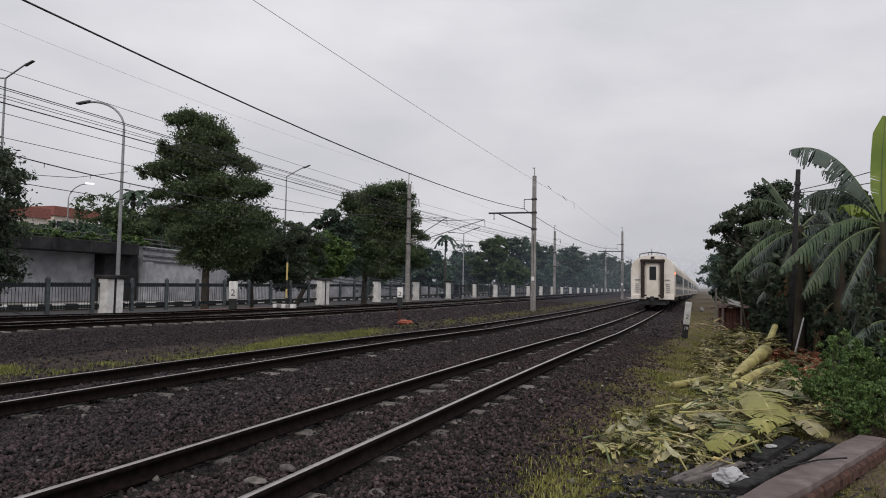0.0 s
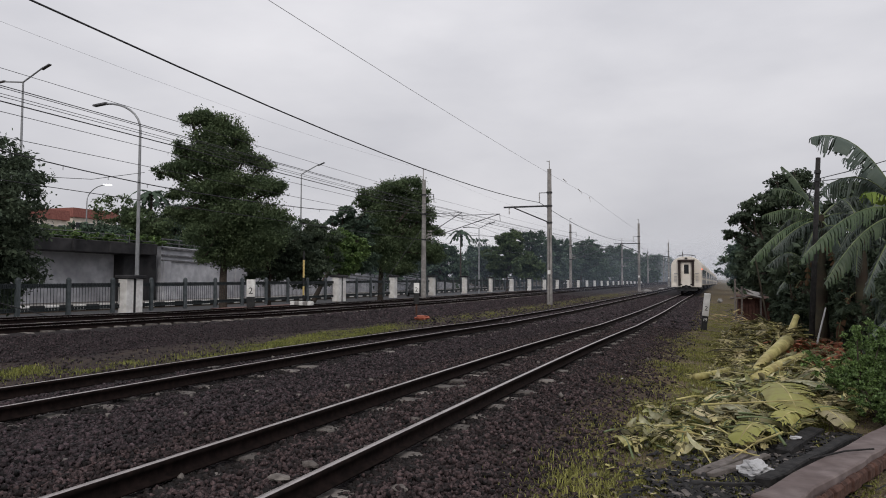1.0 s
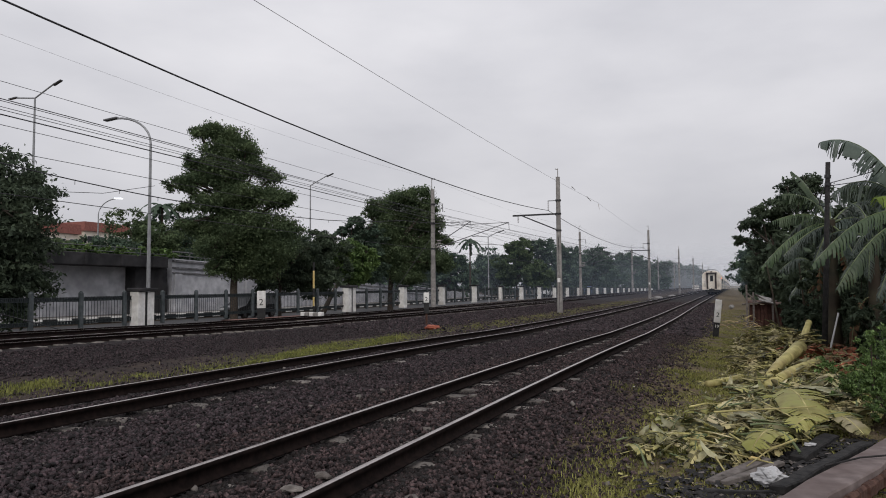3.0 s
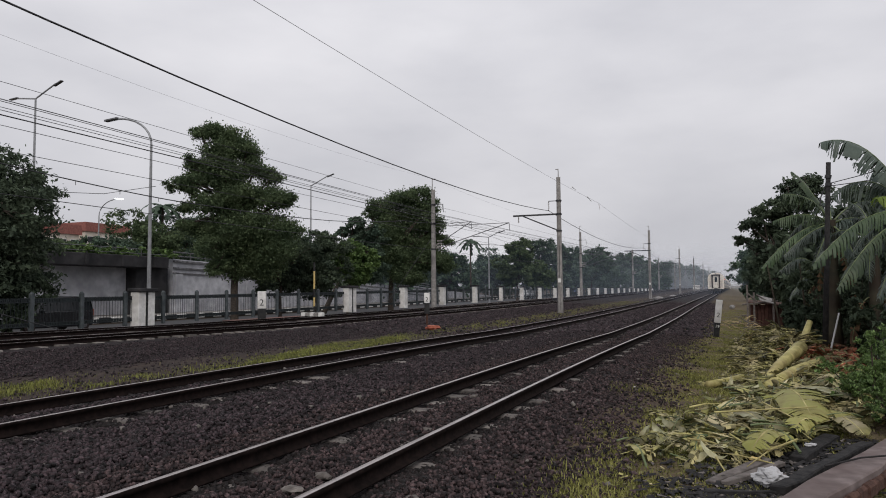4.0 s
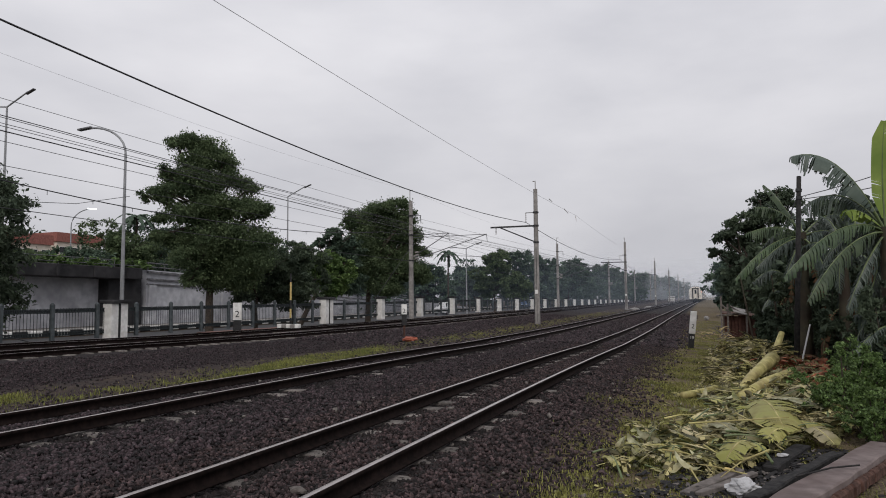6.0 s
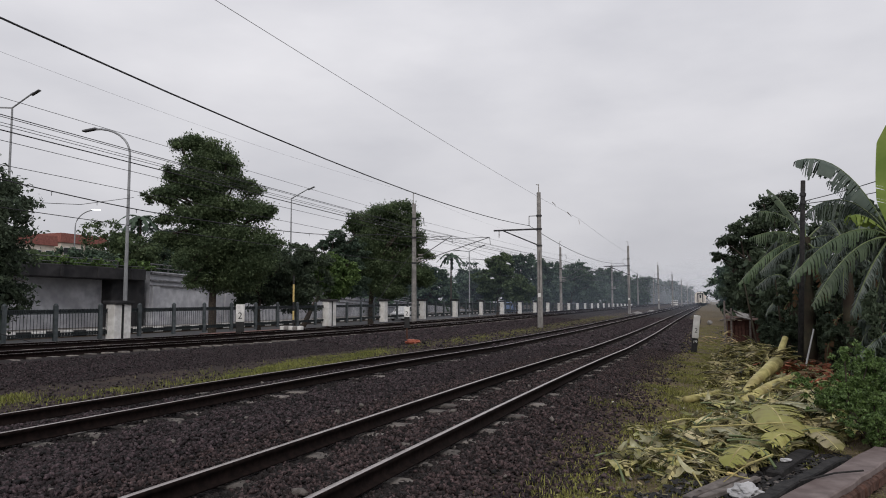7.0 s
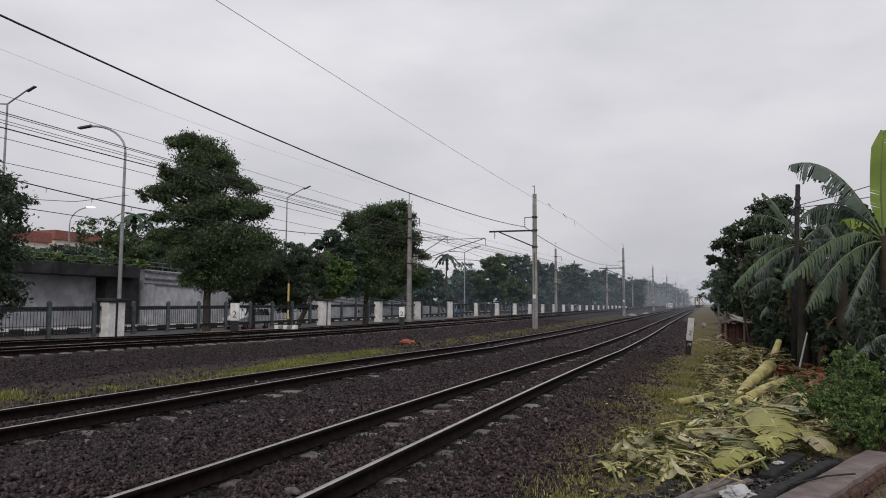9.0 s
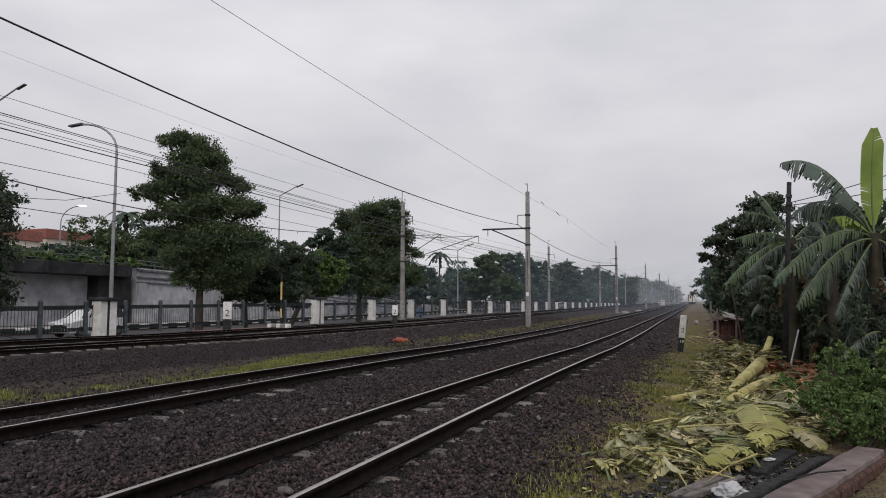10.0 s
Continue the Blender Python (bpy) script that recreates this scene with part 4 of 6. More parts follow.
def lobes(w, h0, h1, n, seed, flat=0.75, peak=0.0):
    """Lobes of a round crown w wide from h0 to h1, narrower towards the top by peak."""
    r = random.Random(seed)
    out = []
    for i in range(n):
        u = (i + 0.5) / n
        z = h0 + (h1 - h0) * (0.12 + 0.76 * u)
        ww = w * 0.5 * math.sin(math.pi * (0.18 + 0.72 * u)) * (1 - peak * u)
        a = r.uniform(0, 6.28)
        k = r.uniform(0.35, 0.75)
        s = w * r.uniform(0.17, 0.25) * (1 - 0.4 * peak * u)
        out.append((math.cos(a) * ww * k, math.sin(a) * ww * k, z, s * 1.15, s * 1.15, s * flat))
    return out


def crown(rows, across, seed, depth=1.5, flat=0.72):
    """Lobes from (distance across the crown, height, radius), scattered in depth, with a second one behind each."""
    r = random.Random(seed)
    ax, ay = across
    out = []
    for q, z, rad in rows:
        for k in range(2):
            d = r.uniform(-1, 1) * depth * (1.0 if k else 0.4)
            out.append((ax * q - ay * d, ay * q + ax * d, z, rad * 0.95, rad * 0.95, rad * flat))
    return out


# the tall tree beside the lamp: layered spreading boughs, lighter at the top, with gaps between them
tall = [(-1.2, 11.6, 0.86), (-2.1, 11.6, 0.55), (-0.1, 11.4, 0.81), (0.6, 10.6, 0.85), (-0.9, 10.4, 1.06), (-2.8, 9.8, 0.51), (-2.0, 9.4, 0.85), (-3.8, 8.2, 0.44), (-2.7, 8.4, 0.77), (-0.8, 9.0, 1.26), (1.2, 9.6, 0.89),
        (2.3, 9.0, 0.62), (-2.9, 7.0, 0.51), (-1.6, 7.1, 1.04), (0.2, 7.5, 1.28), (2.1, 7.6, 1.1), (3.2, 7.5, 0.59)]
tall_low = [(-2.9, 5.8, 0.54), (-1.7, 5.6, 1.07), (0.1, 5.7, 1.34), (1.9, 5.8, 1.31), (3.3, 5.6, 0.77), (-1.3, 4.3, 0.98), (0.5, 4.3, 1.34), (2.2, 4.3, 1.24), (-1.0, 3.2, 0.59), (0.3, 3.1, 1.0), (1.7, 3.3, 1.16)]
make_tree(-28.5, 36.3, -0.3, 7.5, 0.24, crown(tall + tall_low, (0.786, 0.618), 61, 1.4, 0.62), 110000, 0.15, LEAF, "tall roadside tree with layered dark green foliage", 21, spread=0.34)
make_tree(-28.4, 19.7, -0.3, 3.2, 0.22, lobes(7.0, 0.6, 7.0, 24, 31, 0.9), 62000, 0.2, LEAFDARK, "dense dark round-headed tree beside the fence", 22)
make_tree(-28.4, 45.6, -0.3, 2.6, 0.16, lobes(5.8, 1.2, 6.0, 12, 41), 30000, 0.2, LEAFDARK, "low dark spreading tree beside the road", 23)
make_tree(-29.2, 42.2, -0.3, 2.6, 0.14, lobes(5.0, 1.6, 5.6, 10, 44), 24000, 0.2, LEAFDARK, "low dark spreading tree beside the road", 43)
low_bright = [(-0.6, 5.0, 0.75), (0.5, 5.2, 0.89), (1.5, 4.7, 0.9), (-0.2, 4.0, 1.16), (1.2, 3.8, 1.17), (0.6, 2.9, 1.07)]
make_tree(-28.2, 50.0, -0.3, 2.2, 0.14, crown(low_bright, (0.871, 0.492), 62, 0.9), 20000, 0.2, LEAFBRIGHT, "low bright green tree beside the road", 24)
broad = [(2.6, 10.9, 1.21), (1.0, 10.4, 1.42), (-1.0, 9.9, 1.08), (3.7, 9.8, 0.99), (-2.0, 9.2, 0.75), (0.2, 8.7, 1.74), (2.9, 8.7, 1.64), (4.3, 8.1, 0.99), (-0.6, 6.9, 1.84), (2.4, 6.9, 1.97), (5.1, 6.7, 0.99), (0.2, 5.0, 1.95), (3.2, 5.0, 1.86),
         (1.6, 3.4, 1.63), (4.8, 4.2, 1.1)]
make_tree(-30.0, 61.5, -0.3, 5.0, 0.28, crown(broad, (0.899, 0.439), 63, 1.8, 0.62), 80000, 0.2, LEAF, "large roadside tree with a broad dark crown", 25, spread=0.28)
behind = [(2.6, 7.7, 1.01), (1.6, 7.0, 0.7), (3.9, 7.2, 1.12), (3.2, 6.3, 1.21), (4.8, 6.6, 1.02), (2.2, 5.8, 0.9), (4.2, 5.1, 1.32), (3.0, 4.0, 1.3), (4.6, 3.4, 1.3)]
make_tree(-33.5, 55.0, -0.3, 4.0, 0.22, crown(behind, (0.854, 0.521), 64, 1.2), 22000, 0.24, LEAFHAZED, "broad dark tree behind the road", 26, lean=(2.0, 1.2))
make_tree(-29.5, 104.0, 0.0, 3.2, 0.2, lobes(7.6, 2.2, 9.2, 18, 61, 0.7, 0.35), 24000, 0.32, LEAF, "round green tree beside the fence", 27)
make_tree(-30.0, 118.0, 0.1, 2.4, 0.16, lobes(6.0, 1.5, 6.2, 9, 62), 7000, 0.5, LEAF, "round green tree beside the fence", 28)
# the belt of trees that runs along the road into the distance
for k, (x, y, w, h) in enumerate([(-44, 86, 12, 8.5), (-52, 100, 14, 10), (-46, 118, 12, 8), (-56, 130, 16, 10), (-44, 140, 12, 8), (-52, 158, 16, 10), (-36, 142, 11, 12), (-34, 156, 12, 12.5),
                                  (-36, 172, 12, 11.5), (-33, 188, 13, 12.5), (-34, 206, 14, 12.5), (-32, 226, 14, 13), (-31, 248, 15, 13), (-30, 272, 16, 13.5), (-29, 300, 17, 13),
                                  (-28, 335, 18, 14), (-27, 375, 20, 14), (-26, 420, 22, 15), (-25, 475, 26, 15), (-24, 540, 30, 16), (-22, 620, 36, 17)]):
    make_tree(x, y, 0.0, h * 0.4, 0.22, lobes(w, 1.0, h, 16, 70 + k, 0.75, 0.25), 8000, 0.40 + y * 0.0014, LEAFHAZED, "round-headed tree in the belt along the road", 70 + k, "trees along the road")
# greenery behind and over the flyover
for k, (x, y, w, h) in enumerate([(-50, 34, 7, 5.6), (-50, 40, 7, 5.5), (-50, 46, 7, 5.9), (-53, 53, 8, 9.0), (-54, 59, 9, 10), (-56, 66, 10, 9.6), (-50, 72, 10, 8.6), (-48, 80, 10, 7.6), (-60, 88, 12, 9.5)]):
    make_tree(x, y, 0.0, 4.0, 0.2, lobes(w, 2.5, h, 12, 120 + k, 0.75), 10000, 0.32, LEAF if k % 2 else LEAFHAZED, "leafy tree rising behind the flyover", 120 + k, "trees behind the flyover")
ivy = [(WX - 0.2 + R_.uniform(-0.4, 0.3), y, 4.3 + R_.uniform(-0.25, 0.3), 0.7, 1.2, 0.35) for y in np.arange(16, 45, 1.5)]
v, f = leaves_in(ivy, 9000, 0.24, 140)
tagged(solid("creeper", v, f, LEAFBRIGHT), "bright green creeper growing along the deck edge", "creeper", kind="stuff")


def make_palm(x, y, z0, h, seed):
    t = thing("palm_tree", x, y, z0, "slender palm with drooping fronds", "palm tree")
    bm = bmesh.new()
    rod(bm, (0, 0, -0.3), (0, 0, h), 0.16, 0.1, 8)
    part("trunk", bm, BARK, t)
    r = random.Random(seed)
    for i in range(12):
        a, e = i * 2.4, r.uniform(0.1, 1.2)
        d = Vector((math.cos(a), math.sin(a), 0))
        side = Vector((-d.y, d.x, 0))
        bm = bmesh.new()
        rows = []
        for s in range(11):
            u = s / 10
            c = Vector((0, 0, h)) + d * (2.4 * u) + Vector((0, 0, e * 1.6 * u - 2.4 * u * u))
            o = 0.5 * (1 - 0.6 * u) * (1.0 if s % 2 else 0.45)
            rows.append([bm.verts.new(c + side * sg * o + Vector((0, 0, -0.45 * abs(sg) * o))) for sg in (-1, 0, 1)])
        for q, w in zip(rows, rows[1:]):
            for k in range(2):
                bm.faces.new((q[k], q[k + 1], w[k + 1], w[k]))
        part("frond", bm, LEAFHAZED, t)
    return t


make_palm(-38.0, 107.0, 0.0, 9.3, 3)
make_palm(-53.0, 56.0, 0.0, 10.2, 4)


# ---------- far buildings ----------
def make_house(x, y, w, d, h, label):
    t = thing("house", x, y, 0, label, "house")
    bm = bmesh.new()
    box(bm, (0, 0, h / 2), (d, w, h))
    part("wall", bm, CREAM, t)
    bm = bmesh.new()
    box(bm, (0, 0, h + 0.75), (d + 0.8, w + 0.6, 1.7), top=0.985)
    part("roof", bm, ROOFTILE, t, "weathered brick-red roof parapet")
    for i in range(4):
        wy, wz = -w / 2 + w * (i + 0.5) / 4, h - 1.6
        bm = bmesh.new()
        box(bm, (d / 2 + 0.02, wy, wz), (0.12, 1.5, 1.3))
        wdw = part("window", bm, WHITE, t)
        bm = bmesh.new()
        box(bm, (d / 2 + 0.06, wy, wz), (0.12, 1.3, 1.1))
        part("pane", bm, GLASS, wdw)
    return t


make_house(-112, 88.5, 9.0, 10, 12.0, "cream house with a brick-red flat roof behind the trees")
make_house(-114, 101.0, 10.0, 10, 13.0, "cream house with a brick-red flat roof behind the trees")


# ---------- translucent sheets standing in for morning haze and exhaust smoke over the line ---
def haze_sheet_material(name, colour, dense, top, base):
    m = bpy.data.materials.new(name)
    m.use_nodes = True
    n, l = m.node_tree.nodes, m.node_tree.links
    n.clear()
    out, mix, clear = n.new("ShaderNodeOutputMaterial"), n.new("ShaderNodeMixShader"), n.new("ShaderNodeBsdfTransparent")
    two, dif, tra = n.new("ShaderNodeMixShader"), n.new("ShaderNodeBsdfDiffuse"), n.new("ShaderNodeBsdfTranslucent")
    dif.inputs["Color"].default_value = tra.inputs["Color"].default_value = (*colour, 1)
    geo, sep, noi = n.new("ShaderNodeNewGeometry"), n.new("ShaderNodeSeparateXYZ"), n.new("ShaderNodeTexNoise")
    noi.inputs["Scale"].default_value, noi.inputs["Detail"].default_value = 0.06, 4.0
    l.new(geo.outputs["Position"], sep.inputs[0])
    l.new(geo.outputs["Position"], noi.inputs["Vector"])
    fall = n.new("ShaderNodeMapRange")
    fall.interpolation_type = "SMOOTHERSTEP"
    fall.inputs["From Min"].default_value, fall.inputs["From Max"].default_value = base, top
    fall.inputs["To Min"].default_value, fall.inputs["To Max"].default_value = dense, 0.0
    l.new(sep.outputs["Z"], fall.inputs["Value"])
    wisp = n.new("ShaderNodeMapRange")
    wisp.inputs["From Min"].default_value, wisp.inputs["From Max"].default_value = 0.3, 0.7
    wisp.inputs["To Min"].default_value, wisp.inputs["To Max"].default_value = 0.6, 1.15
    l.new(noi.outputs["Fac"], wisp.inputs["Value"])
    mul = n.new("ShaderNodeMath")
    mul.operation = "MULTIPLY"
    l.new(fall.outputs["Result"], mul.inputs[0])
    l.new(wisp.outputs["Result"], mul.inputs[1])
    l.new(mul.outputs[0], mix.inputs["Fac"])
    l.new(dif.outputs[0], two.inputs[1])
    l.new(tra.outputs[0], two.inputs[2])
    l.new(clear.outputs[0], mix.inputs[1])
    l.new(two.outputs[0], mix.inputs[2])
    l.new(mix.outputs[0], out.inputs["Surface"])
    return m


def make_haze_sheet(y, x0, x1, h, dense, colour, base=2.0):
    """One still layer: a thin wavering translucent sheet painted as haze, fading out upwards."""
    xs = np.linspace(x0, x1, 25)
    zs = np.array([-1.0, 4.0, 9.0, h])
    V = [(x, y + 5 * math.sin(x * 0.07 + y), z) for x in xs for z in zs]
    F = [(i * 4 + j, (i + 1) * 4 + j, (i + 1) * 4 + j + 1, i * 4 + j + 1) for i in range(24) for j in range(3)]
    ob = solid("haze", V, F, haze_sheet_material("haze", colour, dense, h, base), smooth=True)
    return tagged(ob, "thin bluish translucent sheet standing in for haze over the line", "haze", kind="stuff")


make_haze_sheet(84, -130, 70, 13, 0.045, (0.50, 0.62, 0.85), 1.0)
make_haze_sheet(135, -130, 70, 16, 0.075, (0.66, 0.77, 0.94), 1.0)
make_haze_sheet(215, -150, 80, 19, 0.06, (0.72, 0.81, 0.94), 1.0)
make_haze_sheet(330, -200, 120, 26, 0.32, (0.80, 0.85, 0.94), 2.0)
make_haze_sheet(640, -500, 400, 44, 0.55, (0.90, 0.92, 0.96), 4.0)


# ---------- the train ----------
def coach_shell(length, half=1.495):
    """A coach body: rounded roof, straight sides, slightly drawn-in ends."""
    prof = [(-half + 0.06, 0.95), (-half, 1.15), (-half, 2.75), (-half + 0.06, 3.05), (-half + 0.28, 3.38), (-half + 0.7, 3.62), (-0.4, 3.74), (0.4, 3.74),
            (half - 0.7, 3.62), (half - 0.28, 3.38), (half - 0.06, 3.05), (half, 2.75), (half, 1.15), (half - 0.06, 0.95)]
    bm = bmesh.new()
    rings = []
    prof = [(x, z if z < 2.7 else z + 0.18) for x, z in prof]
    for y, s in ((0.0, 0.985), (0.10, 1.0), (length - 0.1, 1.0), (length, 0.985)):
        rings.append([bm.verts.new((x * s, y, 2.2 + (z - 2.2) * s)) for x, z in prof])
    n = len(prof)
    for a, b in zip(rings, rings[1:]):
        for i in range(n):
            f = bm.faces.new((a[i], a[(i + 1) % n], b[(i + 1) % n], b[i]))
    bm.faces.new(rings[0][::-1])
    bm.faces.new(rings[-1])
    bmesh.ops.recalc_face_normals(bm, faces=bm.faces)
    return bm


def make_train():
    t = thing("passenger_train", 0, 0, 0, "white and grey passenger train running away down the near track", "train")
    L, gap = 20.0, 0.9
    for c in range(8):
        y0 = c * (L + gap)
        bm = coach_shell(L)
        bmesh.ops.translate(bm, vec=(0, y0, 0), verts=bm.verts)
        body = part("coach_body", bm, TRAINWHITE, t)
        for s in (-1, 1):
            bm = bmesh.new()
            box(bm, (s * 1.497, y0 + L / 2, 2.22), (0.02, L - 0.9, 0.95))
            part("window_band", bm, TRAINGREY, body)
            bm = bmesh.new()
            box(bm, (s * 1.497, y0 + L / 2, 1.32), (0.02, L - 0.5, 0.42))
            part("lower_band", bm, TRAINGREY, body)
            for i in range(10):
                bm = bmesh.new()
                box(bm, (s * 1.506, y0 + 2.6 + i * 1.64, 2.3), (0.02, 1.15, 0.68))
                part("window", bm, GLASS, body)
            for y in (y0 + 0.95, y0 + L - 0.95):
                bm = bmesh.new()
                box(bm, (s * 1.503, y, 2.0), (0.03, 0.75, 1.95), bevel=0.01)
                part("side_door", bm, TRAINWHITE, body)
        bm = bmesh.new()
        box(bm, (0, y0 + L / 2, 0.78), (2.3, L - 7.5, 0.42), bevel=0.03)
        part("underframe", bm, DARKSTEEL, body)
        for y in (y0 + 3.0, y0 + L - 3.0):
            bm = bmesh.new()
            box(bm, (0, y, 0.55), (1.9, 2.6, 0.28), bevel=0.03)
            bogie = part("bogie", bm, DARKSTEEL, body)
            for dy in (-0.95, 0.95):
                bm = bmesh.new()
                for s in (-1, 1):
                    rod(bm, (s * 0.5, y + dy, 0.40), (s * 0.62, y + dy, 0.40), 0.39, seg=20)
                rod(bm, (-0.6, y + dy, 0.40), (0.6, y + dy, 0.40), 0.07, seg=8)
                part("wheelset", bm, RAIL, t)
        bm = bmesh.new()
        rod(bm, (0, y0 + L, 0.85), (0, y0 + L + gap, 0.85), 0.12, seg=8)
        box(bm, (0, y0 + L + gap / 2, 2.1), (1.3, gap, 2.2))
        part("gangway", bm, RUBBER, body)
        bm = bmesh.new()
        for k in range(5):
            box(bm, (0, y0 + 2.5 + k * 3.75, 3.92), (1.1, 1.5, 0.14), bevel=0.03)
        part("roof_vent", bm, TRAINGREY, body)
        if c == 0:
            for s in (-1, 1):
                bm = bmesh.new()
                box(bm, (s * 0.66, -0.16, 2.18), (0.24, 0.36, 2.56), bevel=0.03)
                part("gangway_post", bm, RUBBER, body, "dark rubber gangway bellows")
            bm = bmesh.new()
            box(bm, (0, -0.18, 3.50), (1.66, 0.42, 0.20), bevel=0.03)
            part("gangway_hood", bm, RUBBER, body)
            bm = bmesh.new()
            box(bm, (0, -0.05, 2.10), (0.86, 0.08, 2.4), bevel=0.01)
            door = part("end_door", bm, TRAINWHITE, body, "white end door with a window")
            bm = bmesh.new()
            box(bm, (0.02, -0.10, 2.62), (0.46, 0.03, 0.95), bevel=0.01)
            part("door_pane", bm, GLASS, door)
            bm = bmesh.new()
            box(bm, (0, -0.04, 3.74), (0.26, 0.10, 0.14), bevel=0.02)
            part("end_lamp", bm, DARKSTEEL, body)
            bm = bmesh.new()
            for k in range(9):
                u, w = -0.9 + 0.2 * k, -0.9 + 0.2 * (k + 1)
                rod(bm, (u, 0.12, 4.10 - 0.16 * u * u), (w, 0.12, 4.10 - 0.16 * w * w), 0.035, seg=6)
            for u in (-0.9, -0.3, 0.3, 0.9):
                rod(bm, (u, 0.12, 3.72), (u, 0.12, 4.10 - 0.16 * u * u), 0.02, seg=5)
            part("roof_rail", bm, DARKSTEEL, body)
            for s in (-1, 1):
                bm = bmesh.new()
                box(bm, (s * 1.02, -0.03, 2.16), (0.36, 0.07, 0.05))
                for k in range(5):
                    box(bm, (s * 1.06, -0.03, 1.3 + 0.14 * k), (0.26, 0.06, 0.03))
                part("end_ladder", bm, TRAINGREY, body)
                bm = bmesh.new()
                box(bm, (s * 0.95, 0.06, 0.93), (1.05, 0.3, 0.34), bevel=0.03)
                part("buffer_beam", bm, TRAINWHITE, body)
                bm = bmesh.new()
                box(bm, (s * 0.55, -0.02, 1.04), (0.30, 0.2, 0.12), bevel=0.02)
                part("step", bm, RUBBER, body)
            bm = bmesh.new()
            rod(bm, (0, 0.3, 0.82), (0, -0.35, 0.82), 0.10, seg=8)
            box(bm, (0, -0.4, 0.82), (0.26, 0.3, 0.34), bevel=0.04)
            part("coupler", bm, DARKSTEEL, body)
            bm = bmesh.new()
            box(bm, (0, 0.6, 0.6), (1.9, 0.9, 0.5), bevel=0.04)
            part("underframe", bm, DARKSTEEL, body)
            bm = bmesh.new()
            box(bm, (1.50, 0.35, 2.62), (0.10, 0.22, 0.16), bevel=0.03)
            part("tail_lamp", bm, REDLAMP, body, "lit orange-red side lamp")
    return t


train = make_train()


# ---------- road vehicles ----------
def make_car(name, label, paint, L, W, H, hood, seed=0):
    """A people carrier headed along -y: lofted body with a raked screen, glass, wheels and lamps."""
    t = thing(name, 0, 0, 0, label, "car")
    # side outline from nose to tail: y, lower z, shoulder z, roof z
    h = H - 0.22
    st = [(-L / 2, 0.38, 0.66, 0.66), (-L / 2 + 0.12, 0.24, 0.84, 0.84), (-L / 2 + hood, 0.22, 1.0, 1.02), (-L / 2 + hood + 0.75, 0.22, 1.02, H - 0.08), (-L / 2 + hood + 1.5, 0.22, 1.03, H),
          (L / 2 - 0.9, 0.22, 1.04, H - 0.02), (L / 2 - 0.18, 0.24, 1.05, H - 0.16), (L / 2, 0.36, 0.95, 1.0)]
    bm = bmesh.new()
    rings = []
    for i, (y, z0, zs, zr) in enumerate(st):
        k = 0.86 if i in (0, 7) else 1.0
        w = W / 2 * k
        wr = w * (0.99 if zr - zs < 0.05 else 0.80)
        rings.append([bm.verts.new(p) for p in ((-w * 0.94, y, z0), (-w, y, z0 + 0.22), (-w, y, zs), (-wr, y, zr), (-wr * 0.5, y, zr + 0.025), (wr * 0.5, y, zr + 0.025), (wr, y, zr), (w, y, zs), (w, y, z0 + 0.22), (w * 0.94, y, z0))])
    n = 10
    for a, b in zip(rings, rings[1:]):
        for i in range(n):
            bm.faces.new((a[i], a[(i + 1) % n], b[(i + 1) % n], b[i]))
    bm.faces.new(rings[0])
    bm.faces.new(rings[-1][::-1])
    bmesh.ops.recalc_face_normals(bm, faces=bm.faces)
    body = part("body", bm, paint, t)
    # glass: windscreen, side lights, rear screen
    y2, y3, y4, y5, y6 = -L / 2 + hood, -L / 2 + hood + 0.75, -L / 2 + hood + 1.5, L / 2 - 0.9, L / 2 - 0.18

    def quad(nm, pts):
        b2 = bmesh.new()
        vs = [b2.verts.new(p) for p in pts]
        b2.faces.new(vs)
        r = bmesh.ops.extrude_face_region(b2, geom=b2.faces[:])
        c = sum((Vector(p) for p in pts), Vector()) / len(pts)
        nr = (Vector(pts[1]) - Vector(pts[0])).cross(Vector(pts[2]) - Vector(pts[1])).normalized()
        if nr.dot(c - Vector((0, c.y if abs(c.x) > 0.5 else 0, 1.0))) < 0:
            nr = -nr
        for e in r["geom"]:
            if isinstance(e, bmesh.types.BMVert):
                e.co += nr * 0.018
        bmesh.ops.recalc_face_normals(b2, faces=b2.faces)
        return part(nm, b2, GLASS, t)
    w, wr = W / 2, W / 2 * 0.80
    quad("windscreen", [(-w * 0.88, y2 + 0.06, 1.06), (w * 0.88, y2 + 0.06, 1.06), (wr * 0.9, y3 - 0.05, H - 0.12), (-wr * 0.9, y3 - 0.05, H - 0.12)])
    quad("rear_window", [(-wr * 0.9, y6 + 0.0, H - 0.22), (wr * 0.9, y6 + 0.0, H - 0.22), (w * 0.85, L / 2 - 0.02, 1.08), (-w * 0.85, L / 2 - 0.02, 1.08)])
    for s in (-1, 1):
        for ya, yb, za in ((y2 + 0.35, y4 - 0.15, 0.55), (y4 - 0.08, y4 + 0.85, 1.0), (y4 + 0.92, y6 - 0.1, 0.92)):
            zt = H - 0.13
            quad("side_window", [(s * w * 0.995, ya, 1.09), (s * w * 0.995, yb, 1.09), (s * (wr + 0.03), yb - (0.1 if yb > y5 else 0), zt), (s * (wr + 0.03), ya + (0.42 if za < 1 and ya < 0 else 0), zt)])
        bm = bmesh.new()
        box(bm, (s * w * 0.66, -L / 2 + 0.04, 0.74), (0.42, 0.16, 0.17), bevel=0.03)
        part("headlamp", bm, BAG, t)
        bm = bmesh.new()
        box(bm, (s * w * 0.80, L / 2 - 0.06, 0.95), (0.2, 0.12, 0.4), bevel=0.03)
